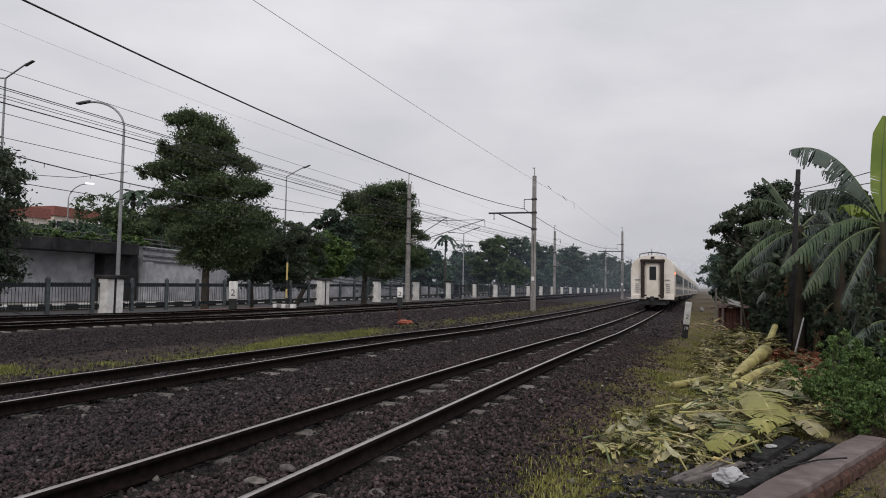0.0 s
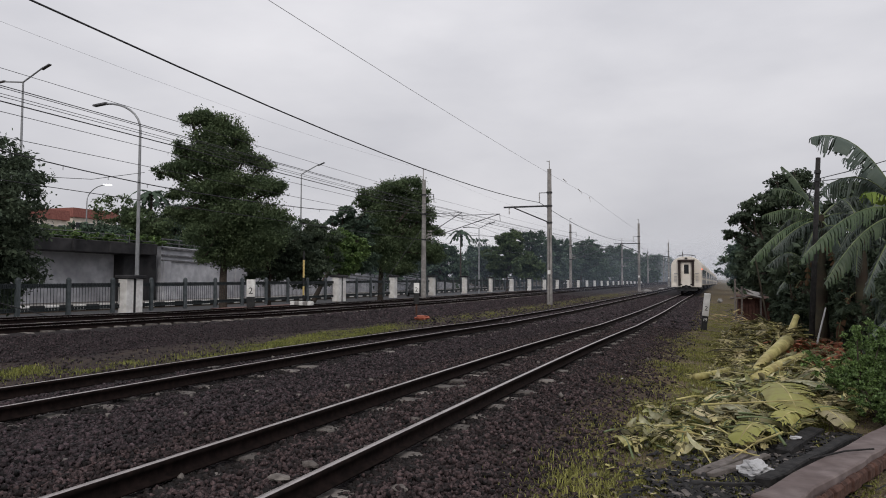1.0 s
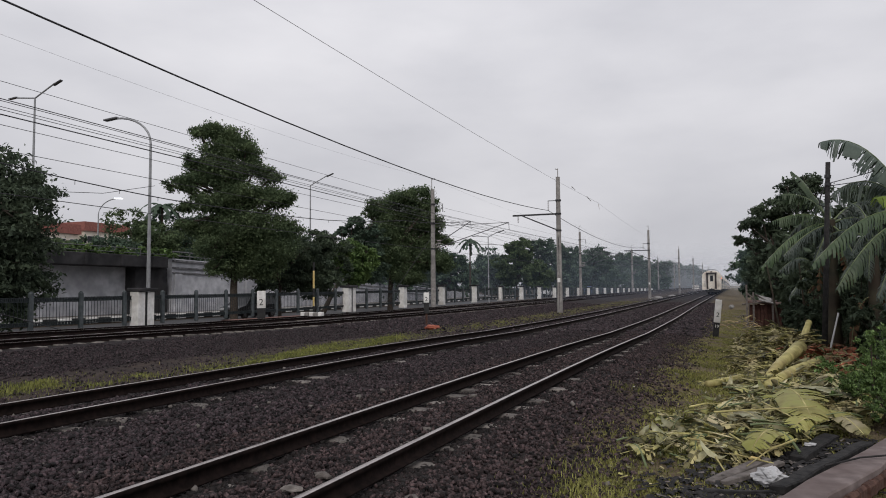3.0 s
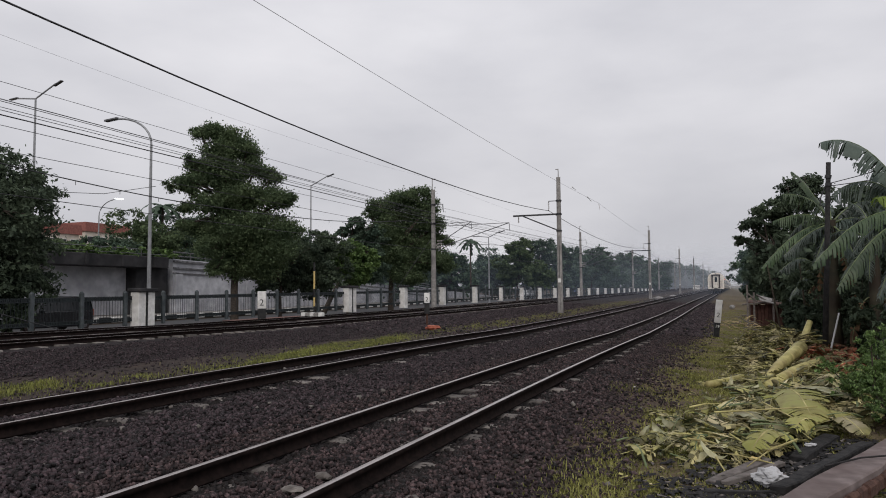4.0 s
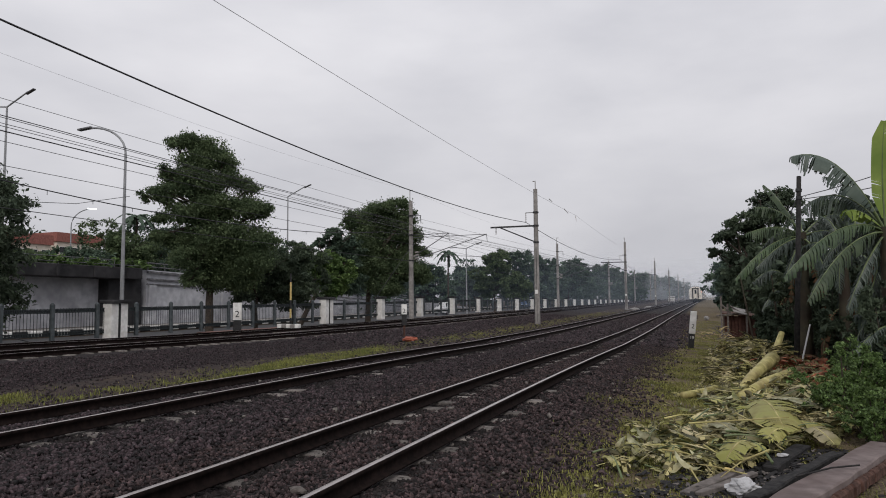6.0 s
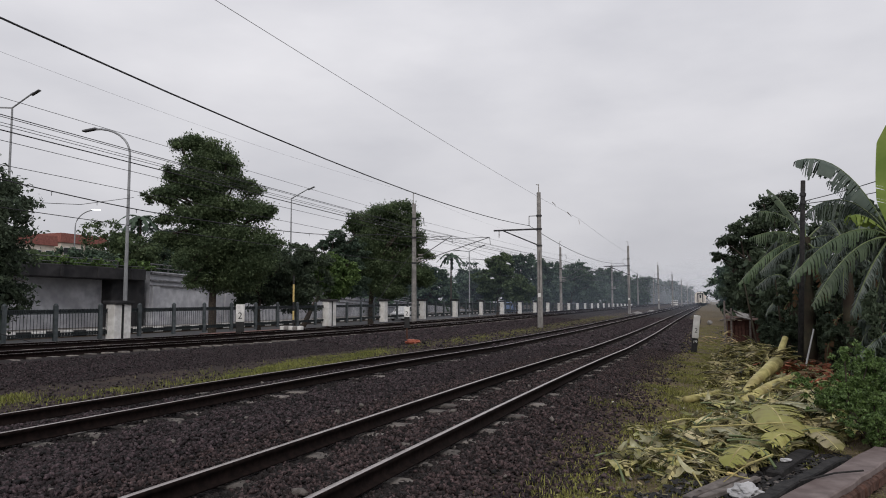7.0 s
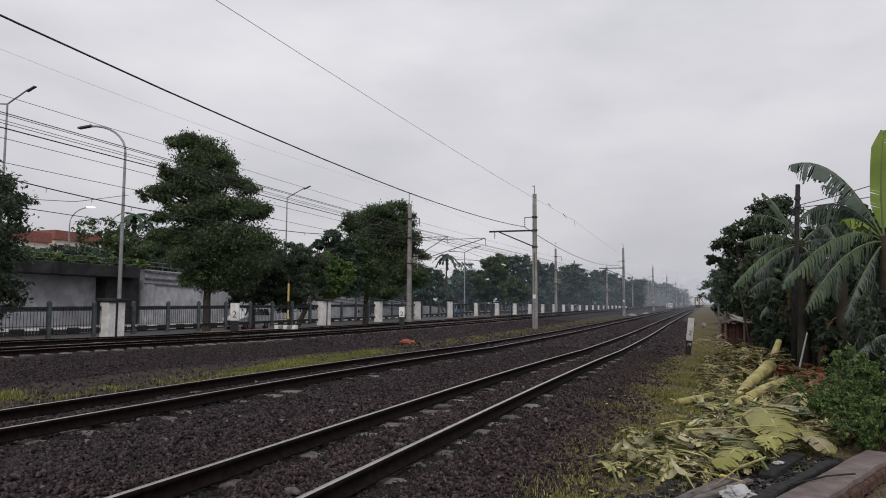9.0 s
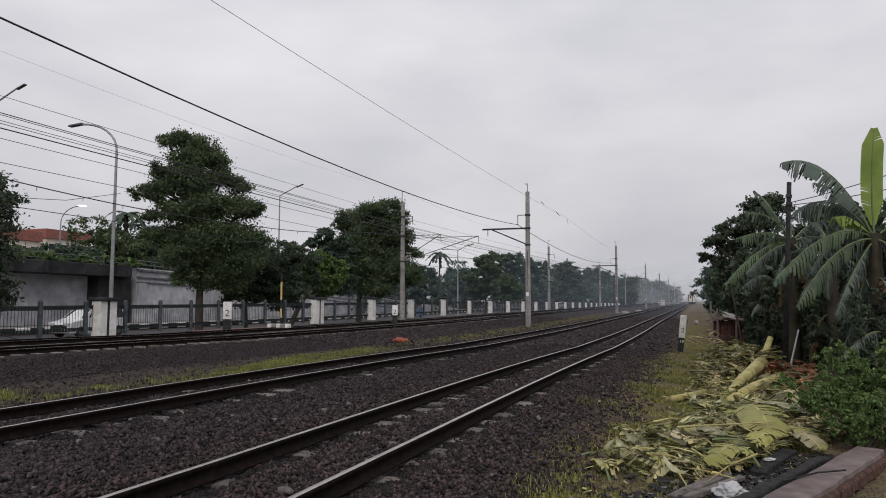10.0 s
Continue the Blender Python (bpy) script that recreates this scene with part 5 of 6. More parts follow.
        part("rear_lamp", bm, ORANGE, t)
        bm = bmesh.new()
        box(bm, (s * (w + 0.09), y2 + 0.5, 1.08), (0.2, 0.1, 0.14), bevel=0.03)
        part("mirror", bm, paint, t)
        for y in (-L / 2 + 0.78, L / 2 - 0.72):
            bm = bmesh.new()
            rod(bm, (s * (w - 0.20), y, 0.31), (s * (w + 0.01), y, 0.31), 0.31, seg=20)
            wh = part("wheel", bm, RUBBER, t)
            bm = bmesh.new()
            rod(bm, (s * (w - 0.02), y, 0.31), (s * (w + 0.025), y, 0.31), 0.19, 0.16, seg=14)
            part("rim", bm, STEEL, wh)
    bm = bmesh.new()
    box(bm, (0, -L / 2 + 0.02, 0.60), (W * 0.72, 0.08, 0.24), bevel=0.02)
    part("grille", bm, BLACK, t)
    bm = bmesh.new()
    box(bm, (0, -L / 2 - 0.02, 0.42), (W * 0.26, 0.03, 0.12))
    part("number_plate", bm, BLACK, t)
    return t


silver_car = make_car("silver_car", "silver people carrier driving along the road", SILVER, 4.3, 1.70, 1.72, 0.95)
dark_car = make_car("black_van", "black people carrier driving along the road", DARKCAR, 4.8, 1.80, 1.86, 0.95)
blue_car = make_car("blue_minivan", "blue and white minivan driving along the road", BLUECAR, 4.2, 1.68, 1.95, 0.45)
white_car = make_car("white_car", "white car driving far down the road", TRAINWHITE, 4.2, 1.7, 1.6, 1.0)


# ---------- lineside posts and small things ----------
def text_on(name, s, size, m, parent, mat):
    cu = bpy.data.curves.new(name, "FONT")
    cu.body, cu.size, cu.extrude = s, size, 0.003
    cu.align_x, cu.align_y = "CENTER", "CENTER"
    o = new(name, cu)
    dg = bpy.context.evaluated_depsgraph_get()
    me = bpy.data.meshes.new_from_object(o.evaluated_get(dg))
    bpy.data.objects.remove(o)
    me.materials.clear()
    me.materials.append(mat)
    ob = new(name, me)
    ob.parent = parent
    ob.matrix_basis = m
    return ob


def make_km_post(x, y, z0, h, w, label, lower="19", rz=0.0, lean=0.0, below=0.0):
    """A white marker post with a black foot, the figures on its face."""
    t = thing("marker_post", x, y, z0, label, "marker post")
    t.matrix_basis = pose(x, y, z0, 0, lean, rz)
    bm = bmesh.new()
    zb = below + (h - below) * 0.40
    box(bm, (0, 0, (zb + h) / 2), (w, w * 0.6, h - zb), bevel=0.012)
    part("upper_block", bm, WHITE, t)
    bm = bmesh.new()
    box(bm, (0, 0, (zb - 0.2 + below) / 2), (w * 0.92, w * 0.55, zb - below + 0.2), bevel=0.01)
    part("foot", bm, BLACK, t)
    text_on("figure", "2", w * 1.1, pose(0, -w * 0.3 - 0.004, zb + (h - zb) * 0.33, 90, 0, 0), t, BLACK)
    if lower:
        text_on("figure", lower, w * 0.72, pose(0, -w * 0.28 - 0.006, zb - (zb - below) * 0.25, 90, 0, 0), t, WHITE)
    if below:
        bm = bmesh.new()
        rod(bm, (0, 0, -0.2), (0, 0, below + 0.05), 0.05, seg=8)
        part("stake", bm, RUSTY, t)
    return t


make_km_post(-0.40, 27.0, -0.41, 1.35, 0.21, "white marker post with a black foot on the verge", "19", 8, 6.5)
make_km_post(-13.3, 31.2, -0.30, 1.55, 0.26, "white marker plate on a stake beside the third track", "", 20, 0, 0.75)
make_km_post(-24.2, 33.2, -0.2, 1.6, 0.46, "white marker post beside the far track", "", 30)


def make_striped_pole(x, y, z0, h):
    t = thing("warning_pole", x, y, z0, "slim pole painted in yellow and black bands", "pole")
    for k in range(6):
        bm = bmesh.new()
        rod(bm, (0, 0, h * k / 6), (0, 0, h * (k + 1) / 6), 0.06, seg=8)
        part("band", bm, BLACK if k in (0, 2, 5) else YELLOW, t)
    return t


make_striped_pole(-24.0, 38.3, -0.1, 3.3)


def lump(name, label, cat, x, y, z, s, mat, seed, sub=2, rough=0.35):
    """A crumpled lump."""
    bm = bmesh.new()
    bmesh.ops.create_icosphere(bm, subdivisions=sub, radius=1.0)
    for v in bm.verts:
        n = noise.noise(v.co * 1.7 + Vector((seed, 0, 0))) + 0.6 * noise.noise(v.co * 4.1 + Vector((0, seed, 0)))
        v.co = Vector((v.co.x * s[0], v.co.y * s[1], v.co.z * s[2])) * (1 + rough * n)
    ob = finish(bm, name, mat)
    ob.matrix_basis = pose(x, y, z)
    return tagged(ob, label, cat)


lump("orange_sack", "torn orange plastic sack beside the marker post", "sack", -12.0, 28.8, -0.27, (0.34, 0.2, 0.12), ORANGE, 2, 3)
lump("rubble_heap", "pale heap of rubble at the foot of the mast", "rubble", -9.3, 106.5, 0.0, (0.9, 0.8, 0.34), PAVING, 3, 3)
lump("rubble_heap", "pale heap of rubble beside the track", "rubble", -8.6, 128.0, 0.05, (0.9, 0.8, 0.32), PAVING, 4, 3)
lump("rubble_heap", "small pale heap of rubble on the verge", "rubble", 0.35, 62, -0.12, (0.2, 0.2, 0.18), PAVING, 5, 2)


def make_cabinet(x, y, z):
    t = thing("equipment_cabinet", x, y, z, "white lineside equipment cabinet with dark slots", "cabinet")
    bm = bmesh.new()
    box(bm, (0, 0, 1.0), (2.1, 1.0, 2.4), bevel=0.05)
    part("body", bm, WHITE, t)
    for k in range(3):
        bm = bmesh.new()
        box(bm, (0, -0.5, 0.7 + 0.6 * k), (2.2, 0.06, 0.2))
        part("slot", bm, DARKSTEEL, t)
    return t


make_cabinet(-9.6, 255, 0.55)


def make_bench_block(x, y, z):
    t = thing("signal_box", x, y, z, "low white-and-grey striped block between the far rails", "trackside block")
    for k in range(5):
        bm = bmesh.new()
        box(bm, (-0.55 + k * 0.28, 0, 0.10), (0.24, 0.3, 0.22), bevel=0.02)
        part("block", bm, WHITE if k % 2 == 0 else PAVING, t)
    return t


make_bench_block(-21.6, 34.3, -0.02)
strip_along("platform_paving", -27.0, -25.9, -0.14, 33, 44, REDPAVE, "reddish paving beside the fence", "paving", 0.1)


# ---------- banana plants ----------
def leaf_mesh(name, base, ctrl, tip, width, mat, seed, tear=0.5, droop=0.5, face=(0, -0.25, 1), strips=26, rib=True, hang=0.0):
    """A banana leaf on a curved midrib; its blade is torn across into strips that hang a little apart."""
    r = np.random.RandomState(seed)
    b, c, e = (np.array(p, float) for p in (base, ctrl, tip))
    face, up = np.array(face, float), np.array([0, 0, 1.0])

    def at(u):
        return (1 - u) ** 2 * b + 2 * u * (1 - u) * c + u * u * e

    def way(u):
        d = 2 * (1 - u) * (c - b) + 2 * u * (e - c)
        return d / np.linalg.norm(d)
    V, F, S = [], [], []
    u0 = 0.12
    for sg in (-1, 1):
        lag = 0.0
        for i in range(strips):
            ua, ub = u0 + (1 - u0) * i / strips, u0 + (1 - u0) * (i + 1) / strips
            split = r.rand() < tear
            lag = r.uniform(0.0, 1.0) * droop if split else lag
            gap = (0.15 + 0.55 * r.rand()) if split else 0.0
            cut = 1.0 - (0.35 * r.rand() if r.rand() < tear * 0.3 else 0)
            pts = []
            for u, g in ((ua, gap), (ub, -gap * 0.3)):
                d = way(u)
                s = np.cross(d, face)
                s /= np.linalg.norm(s)
                nrm = np.cross(s, d)
                k = (u - u0) / (1 - u0)
                w = width * 0.5 * min(1.0, 3.6 * k + 0.25) * min(1.0, (1 - k) * 3.6 + 0.30) * cut
                for q in (0.0, 0.55, 1.0):
                    o = s * sg * w * q * (1 - 0.25 * lag * q - 0.45 * hang * q) + nrm * w * (0.22 * q - (0.25 + 0.75 * lag) * q * q) - up * w * hang * 0.7 * q * q + d * (w * q * 0.32 + g * q * (ub - ua) * 2.2)
                    pts.append(at(u) + o)
            n = len(V)
            V += pts
            F += [(n, n + 1, n + 4, n + 3), (n + 1, n + 2, n + 5, n + 4)]
            S += [0, 0]
    if rib:
        us = np.linspace(0, 0.98, 12)
        for k, u in enumerate(us):
            d = way(u)
            s = np.cross(d, face)
            s /= np.linalg.norm(s)
            nrm = np.cross(s, d)
            rad = 0.028 * (1 - 0.85 * u) * (width / 0.55) ** 0.5
            n = len(V)
            V += [at(u) + s * rad, at(u) - nrm * rad * 1.3, at(u) - s * rad, at(u) + nrm * rad * 0.4]
            if k:
                for j in range(4):
                    F.append((n - 4 + j, n - 4 + (j + 1) % 4, n + (j + 1) % 4, n + j))
                    S.append(1)
    me_ob = solid(name, V, F, [mat, RIB], None, S, smooth=False)
    return me_ob


def stem(bm, p, q, r0, r1):
    """A pseudostem of wrapped sheaths."""
    p, q = Vector(p), Vector(q)
    for k in range(5):
        a, b = p.lerp(q, k / 5), p.lerp(q, (k + 1.15) / 5)
        rr = r0 + (r1 - r0) * k / 5
        rod(bm, a, b, rr * 1.015, rr * 0.97, 12, caps=False)
    return bm


def make_banana(x, y, h, r, leaves, label, seed, lean=(0, 0), crown_up=0.0):
    """leaves: (bend point, tip, width, material, tear) in metres from the plant's foot."""
    z0 = float(level(x, y))
    t = thing("banana_plant", x, y, z0, label, "banana plant", "banana clump")
    bm = bmesh.new()
    top = (lean[0], lean[1], h + crown_up)
    up = Vector((0, 0, crown_up))
    stem(bm, (0, 0, -0.15), top, r, r * 0.55)
    part("pseudostem", bm, STEM, t, "brown-green sheathed stem", smooth=True)
    for k, (c, e, w, m, tear) in enumerate(leaves):
        ob = leaf_mesh("leaf", top, Vector(c) + up, Vector(e) + up, w * 1.05, m, seed + k, min(0.95, tear * 1.5), 0.8 if tear > 0.1 else 0.2, strips=30, hang=min(1.25, tear * 1.8) if tear > 0.1 else 0.0)
        ob.parent = t
    rr = random.Random(seed)
    for k in range(5):
        # older leaves that hang down round the stem
        a, q = rr.uniform(0, 6.28), rr.uniform(0.6, 1.0)
        d = Vector((math.cos(a), 0.6 * math.sin(a) + 0.25, 0))
        ob = leaf_mesh("leaf", top, Vector(top) + d * q * 0.6 + Vector((0, 0, rr.uniform(0.1, 0.5))), Vector(top) + d * q + Vector((0, 0, -rr.uniform(0.3, 1.0))), rr.uniform(0.28, 0.4), BANANADARK, seed + 20 + k, 0.9, 0.8, strips=26, hang=0.9)
        ob.parent = t
    for k in range(2):
        a = rr.uniform(0, 6.28)
        d = Vector((math.cos(a), math.sin(a), 0))
        p = Vector(top) * rr.uniform(0.55, 0.9)
        ob = leaf_mesh("dry_leaf", p, p + d * 0.35 + Vector((0, 0, 0.05)), p + d * 0.45 + Vector((0, 0, -rr.uniform(0.7, 1.2))), 0.18, DRY, seed + 50 + k, 0.8, 0.9, strips=12)
        ob.parent = t
    return t


D, B_, Y_ = BANANADARK, BANANA, BANANALIGHT
make_banana(2.83, 13.00, 2.38, 0.15, [
    ((-0.61, -0.20, 3.88), (-1.35, -0.30, 3.65), 0.60, D, 0.42),
    ((-0.50, 0.20, 3.38), (-1.14, 0.20, 2.88), 0.55, D, 0.7),
    ((-0.63, -0.30, 2.84), (-1.59, -0.80, 1.66), 0.40, B_, 0.6),
    ((-0.64, -0.50, 2.42), (-1.29, -1.00, 1.29), 0.40, B_, 0.6),
    ((-0.39, -0.10, 2.87), (-0.59, -0.20, 2.71), 0.42, Y_, 0.2),
    ((-0.05, 0.00, 3.28), (0.06, 0.00, 4.18), 0.30, Y_, 0.05),
    ((0.43, 0.00, 2.95), (0.88, -0.40, 1.93), 0.6, D, 0.6),
    ((0.24, -0.40, 2.30), (0.50, -0.80, 1.40), 0.4, D, 0.6),
    ((-0.17, 0.30, 2.27), (-0.80, 0.50, 2.49), 0.5, D, 0.6),
    ((-0.38, -0.30, 1.96), (-0.68, -0.50, 1.16), 0.42, D, 0.7),
    ((-0.13, 0.20, 1.70), (-0.41, 0.20, 0.78), 0.42, D, 0.7),
    ((-0.26, 0.50, 3.34), (-0.73, 0.80, 3.46), 0.4, D, 0.5),
], "tall dark banana plant with large torn leaves", 300, crown_up=0.27)
make_banana(1.98, 16.00, 2.40, 0.15, [
    ((-0.28, 0.00, 3.12), (-0.66, 0.00, 3.51), 0.34, B_, 0.2),
    ((-0.27, -0.20, 3.07), (-0.91, -0.40, 3.00), 0.42, B_, 0.5),
    ((-0.38, -0.20, 2.77), (-1.08, -0.50, 2.46), 0.42, B_, 0.6),
    ((-0.56, -0.30, 2.50), (-1.32, -0.80, 1.53), 0.32, B_, 0.6),
    ((-0.42, -0.40, 2.33), (-0.93, -0.80, 1.75), 0.42, D, 0.7),
    ((0.49, -0.20, 2.66), (0.94, -0.40, 2.24), 0.5, D, 0.5),
    ((0.04, 0.20, 3.01), (-0.18, 0.40, 2.83), 0.42, D, 0.4),
    ((0.46, 0.20, 3.00), (0.85, 0.40, 2.83), 0.5, D, 0.5),
    ((-0.16, -0.40, 2.15), (-0.39, -0.60, 1.58), 0.45, D, 0.7),
    ((0.29, -0.40, 2.14), (0.38, -0.60, 1.36), 0.45, D, 0.7),
], "banana plant with ragged arching leaves", 400, crown_up=0.30)
make_banana(3.21, 18.50, 2.58, 0.17, [
    ((-0.55, -0.24, 3.61), (-1.29, -0.60, 2.96), 0.6, D, 0.4),
    ((-0.70, -0.36, 2.96), (-1.34, -0.90, 2.44), 0.6, D, 0.4),
    ((0.55, -0.24, 3.68), (1.06, -0.60, 2.52), 0.6, D, 0.5),
    ((0.42, 0.16, 3.86), (0.14, 0.40, 4.31), 0.6, D, 0.4),
    ((-0.27, -0.40, 2.56), (-0.71, -1.00, 1.93), 0.55, D, 0.5),
], "banana plant with broad dark leaves behind the pole", 500)
make_banana(2.60, 11.60, 1.15, 0.10, [
    ((-0.26, -0.20, 1.25), (-0.62, -0.40, 0.78), 0.34, D, 0.6),
    ((0.14, -0.12, 1.50), (0.35, -0.30, 0.99), 0.36, D, 0.6),
    ((-0.18, 0.10, 1.45), (-0.50, 0.20, 1.30), 0.34, D, 0.6),
    ((0.32, 0.08, 1.66), (0.75, 0.20, 1.50), 0.38, B_, 0.5),
], "young banana plant with low hanging leaves", 600)
make_banana(2.15, 20.00, 2.05, 0.14, [
    ((-0.33, -0.24, 2.70), (-0.90, -0.60, 2.05), 0.45, D, 0.6),
    ((0.31, -0.24, 2.90), (0.85, -0.60, 2.29), 0.45, D, 0.6),
    ((-0.35, -0.28, 2.05), (-0.72, -0.70, 1.34), 0.42, D, 0.7),
], "banana plant in the shade of the clump", 700)
make_banana(2.60, 15.40, 2.35, 0.14, [
    ((-0.37, 0.24, 2.90), (-0.77, 0.40, 2.50), 0.45, D, 0.7),
    ((0.36, 0.20, 2.95), (0.70, 0.30, 2.45), 0.5, D, 0.6),
    ((-0.03, 0.12, 3.10), (-0.30, 0.30, 3.20), 0.42, D, 0.6),
    ((0.12, 0.20, 2.16), (-0.10, 0.20, 1.36), 0.45, D, 0.7),
], "banana plant with ragged leaves at the edge of the clump", 900)


# ---------- the dark pole and what leans by it ----------
def make_pole():
    x, y = 1.66, 15.0
    t = thing("utility_pole", x, y, float(level(x, y)), "dark weathered timber pole carrying a thin wire", "pole")
    bm = bmesh.new()
    rod(bm, (0, 0, -0.2), (0.2, 0, 3.75), 0.052, 0.042, 10)
    part("shaft", bm, CHAR, t, smooth=True)
    for z in (3.3, 3.45):
        bm = bmesh.new()
        rod(bm, (0.18, 0, z), (0.19, 0, z + 0.06), 0.058, seg=10)
        part("binding", bm, DARKSTEEL, t)
    tube("loop", [(0.18, 0, 3.4), (0.05, 0, 3.1), (0.03, 0, 2.95), (0.14, 0, 2.9)], 0.012, WIRE, t)
    u = np.linspace(0, 1, 9)
    for z0, z1 in ((3.35, 4.2), (3.3, 3.7)):
        w = tube("hanging_wire", [(x + 0.2 + 3.2 * k, y - 3.0 * k, float(level(x, y)) + z0 + (z1 - z0) * k - 0.5 * k * (1 - k)) for k in u], 0.008, WIRE)
        tagged(w, "thin black wire running from the timber pole", "wire")
    b2 = bmesh.new()
    rod(b2, (1.66, 14.7, -0.15), (1.92, 14.9, 0.85), 0.018, 0.014, 8)
    ob = finish(b2, "leaning_stick", BAG)
    tagged(ob, "pale peeled stick leaning beside the pole", "stick")
    for a, b, r in (((1.25, 19, -0.1), (0.95, 19.2, 1.9), 0.026), ((1.75, 18.5, -0.1), (1.6, 18.4, 1.9), 0.024)):
        b2 = bmesh.new()
        rod(b2, a, b, r, r * 0.7, 8)
        tagged(finish(b2, "bamboo_stake", STEM), "slanting bamboo stake among the banana plants", "stake")


make_pole()


# ---------- trees and thicket on the near side ----------
rt = [(0.45, 4.9, 0.42), (0.0, 4.7, 0.36), (-0.35, 4.3, 0.36), (0.75, 4.5, 0.40), (0.25, 4.2, 0.5), (-0.75, 3.9, 0.36), (-0.3, 3.7, 0.5), (-1.05, 3.5, 0.32), (-0.7, 3.2, 0.45), (-1.3, 3.15, 0.26), (0.3, 3.4, 0.6), (-0.95, 2.7, 0.28),
      (-0.45, 2.5, 0.45), (0.2, 2.5, 0.7), (-0.3, 1.9, 0.40), (0.6, 1.6, 0.7), (0.2, 1.2, 0.4), (0.7, 0.9, 0.5), (1.2, 3.2, 0.7), (1.4, 2.2, 0.8)]
make_tree(1.85, 24.0, -0.35, 2.2, 0.10, crown(rt, (1.0, -0.04), 65, 0.8, 0.8), 30000, 0.11, LEAFDARK, "dark broad-leaved tree behind the banana clump", 201, spread=0.26)
make_tree(3.6, 22.0, -0.3, 2.0, 0.12, lobes(4.5, 0.3, 4.6, 12, 202), 12000, 0.22, LEAFDARK, "dark thicket tree behind the banana clump", 202)
make_tree(4.2, 17.0, -0.3, 1.6, 0.10, lobes(4.0, 0.2, 3.6, 10, 203), 10000, 0.20, LEAFDARK, "dark thicket tree behind the banana clump", 203)
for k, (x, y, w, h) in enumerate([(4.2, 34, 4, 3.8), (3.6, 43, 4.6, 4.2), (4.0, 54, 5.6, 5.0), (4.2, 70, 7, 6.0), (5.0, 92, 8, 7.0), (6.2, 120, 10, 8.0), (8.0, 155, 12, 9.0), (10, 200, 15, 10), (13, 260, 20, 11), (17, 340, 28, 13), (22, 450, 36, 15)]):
    make_tree(x, y, -0.2, h * 0.4, 0.14, lobes(w, 0.4, h, 10, 210 + k, 0.85), 6000, 0.24 + y * 0.002, LEAFDARK if y < 60 else LEAFHAZED, "bushy tree along the near side of the line", 210 + k, "trees along the verge")


def make_bush(x, y, w, h, n, size, mat, label, seed):
    z0 = float(level(x, y))
    t = thing("bush", x, y, z0, label, "bush")
    r = random.Random(seed)
    bm = bmesh.new()
    bl = []
    for i in range(12):
        a, k = r.uniform(0, 6.28), r.uniform(0.1, 0.48)
        e = Vector((math.cos(a) * w * k, math.sin(a) * w * k, h * r.uniform(0.35, 0.95)))
        rod(bm, (0, 0, -0.05), e, 0.014, 0.006, 5)
        bl.append((*e, w * 0.16, w * 0.16, h * 0.16))
        bl.append((*(e * 0.6), w * 0.18, w * 0.18, h * 0.16))
    part("stalk", bm, BARK, t)
    v, f = leaves_in(bl, n, size, seed, 0.2)
    solid("foliage", v, f, mat, t)
    return t


BUSHGREEN = material("weed_leaf", (0.080, 0.130, 0.042), (0.155, 0.235, 0.078), 4, 0.5, bump=0, island=0.6, trans=0.35)
make_bush(1.55, 9.5, 1.0, 0.85, 12000, 0.038, BUSHGREEN, "feathery green weed bush beside the leaf heap", 1)
make_bush(2.05, 10.2, 1.1, 1.05, 12000, 0.042, BUSHGREEN, "feathery green weed bush beside the leaf heap", 2)
make_bush(1.65, 8.4, 0.8, 0.62, 9000, 0.036, BUSHGREEN, "feathery green weed bush beside the leaf heap", 3)
make_bush(2.5, 11.6, 1.2, 1.6, 5000, 0.12, LEAFDARK, "dark broad-leaved shrub at the edge of the clump", 4)
make_bush(2.35, 9.3, 1.0, 1.2, 4500, 0.09, BUSHGREEN, "green shrub at the edge of the clump", 5)
make_bush(2.3, 20.5, 1.6, 1.3, 4500, 0.13, LEAFDARK, "dark undergrowth beneath the trees", 6)
make_bush(2.2, 17.6, 1.8, 1.2, 5000, 0.12, LEAFDARK, "dark undergrowth beneath the banana plants", 7)
make_bush(1.75, 19.6, 1.4, 1.5, 4500, 0.12, LEAFDARK, "dark undergrowth beneath the trees", 10)
make_bush(2.75, 22.5, 1.6, 1.6, 4500, 0.13, LEAFDARK, "dark undergrowth beneath the trees", 11)
make_bush(3.0, 14.8, 1.8, 1.6, 5000, 0.13, LEAFDARK, "dark undergrowth beneath the banana plants", 9)
# bushes added to hide the banana stems, in place of a dark shaded gap
make_bush(2.15, 17.0, 1.5, 2.3, 7000, 0.11, LEAFDARK, "tall dark bush added to fill the shaded gap beneath the banana plants", 12)
make_bush(2.95, 12.5, 0.9, 2.1, 5000, 0.09, LEAFDARK, "tall dark bush added to fill the shaded gap beneath the banana plants", 16)
make_bush(2.75, 13.9, 1.2, 1.9, 6000, 0.10, LEAFDARK, "tall dark bush added to fill the shaded gap beneath the banana plants", 13)
make_bush(2.35, 15.9, 1.1, 2.0, 6000, 0.10, LEAFDARK, "tall dark bush added to fill the shaded gap beneath the banana plants", 14)
make_bush(1.9, 24.6, 1.3, 1.5, 4000, 0.10, LEAFDARK, "dark undergrowth at the foot of the tree", 15)


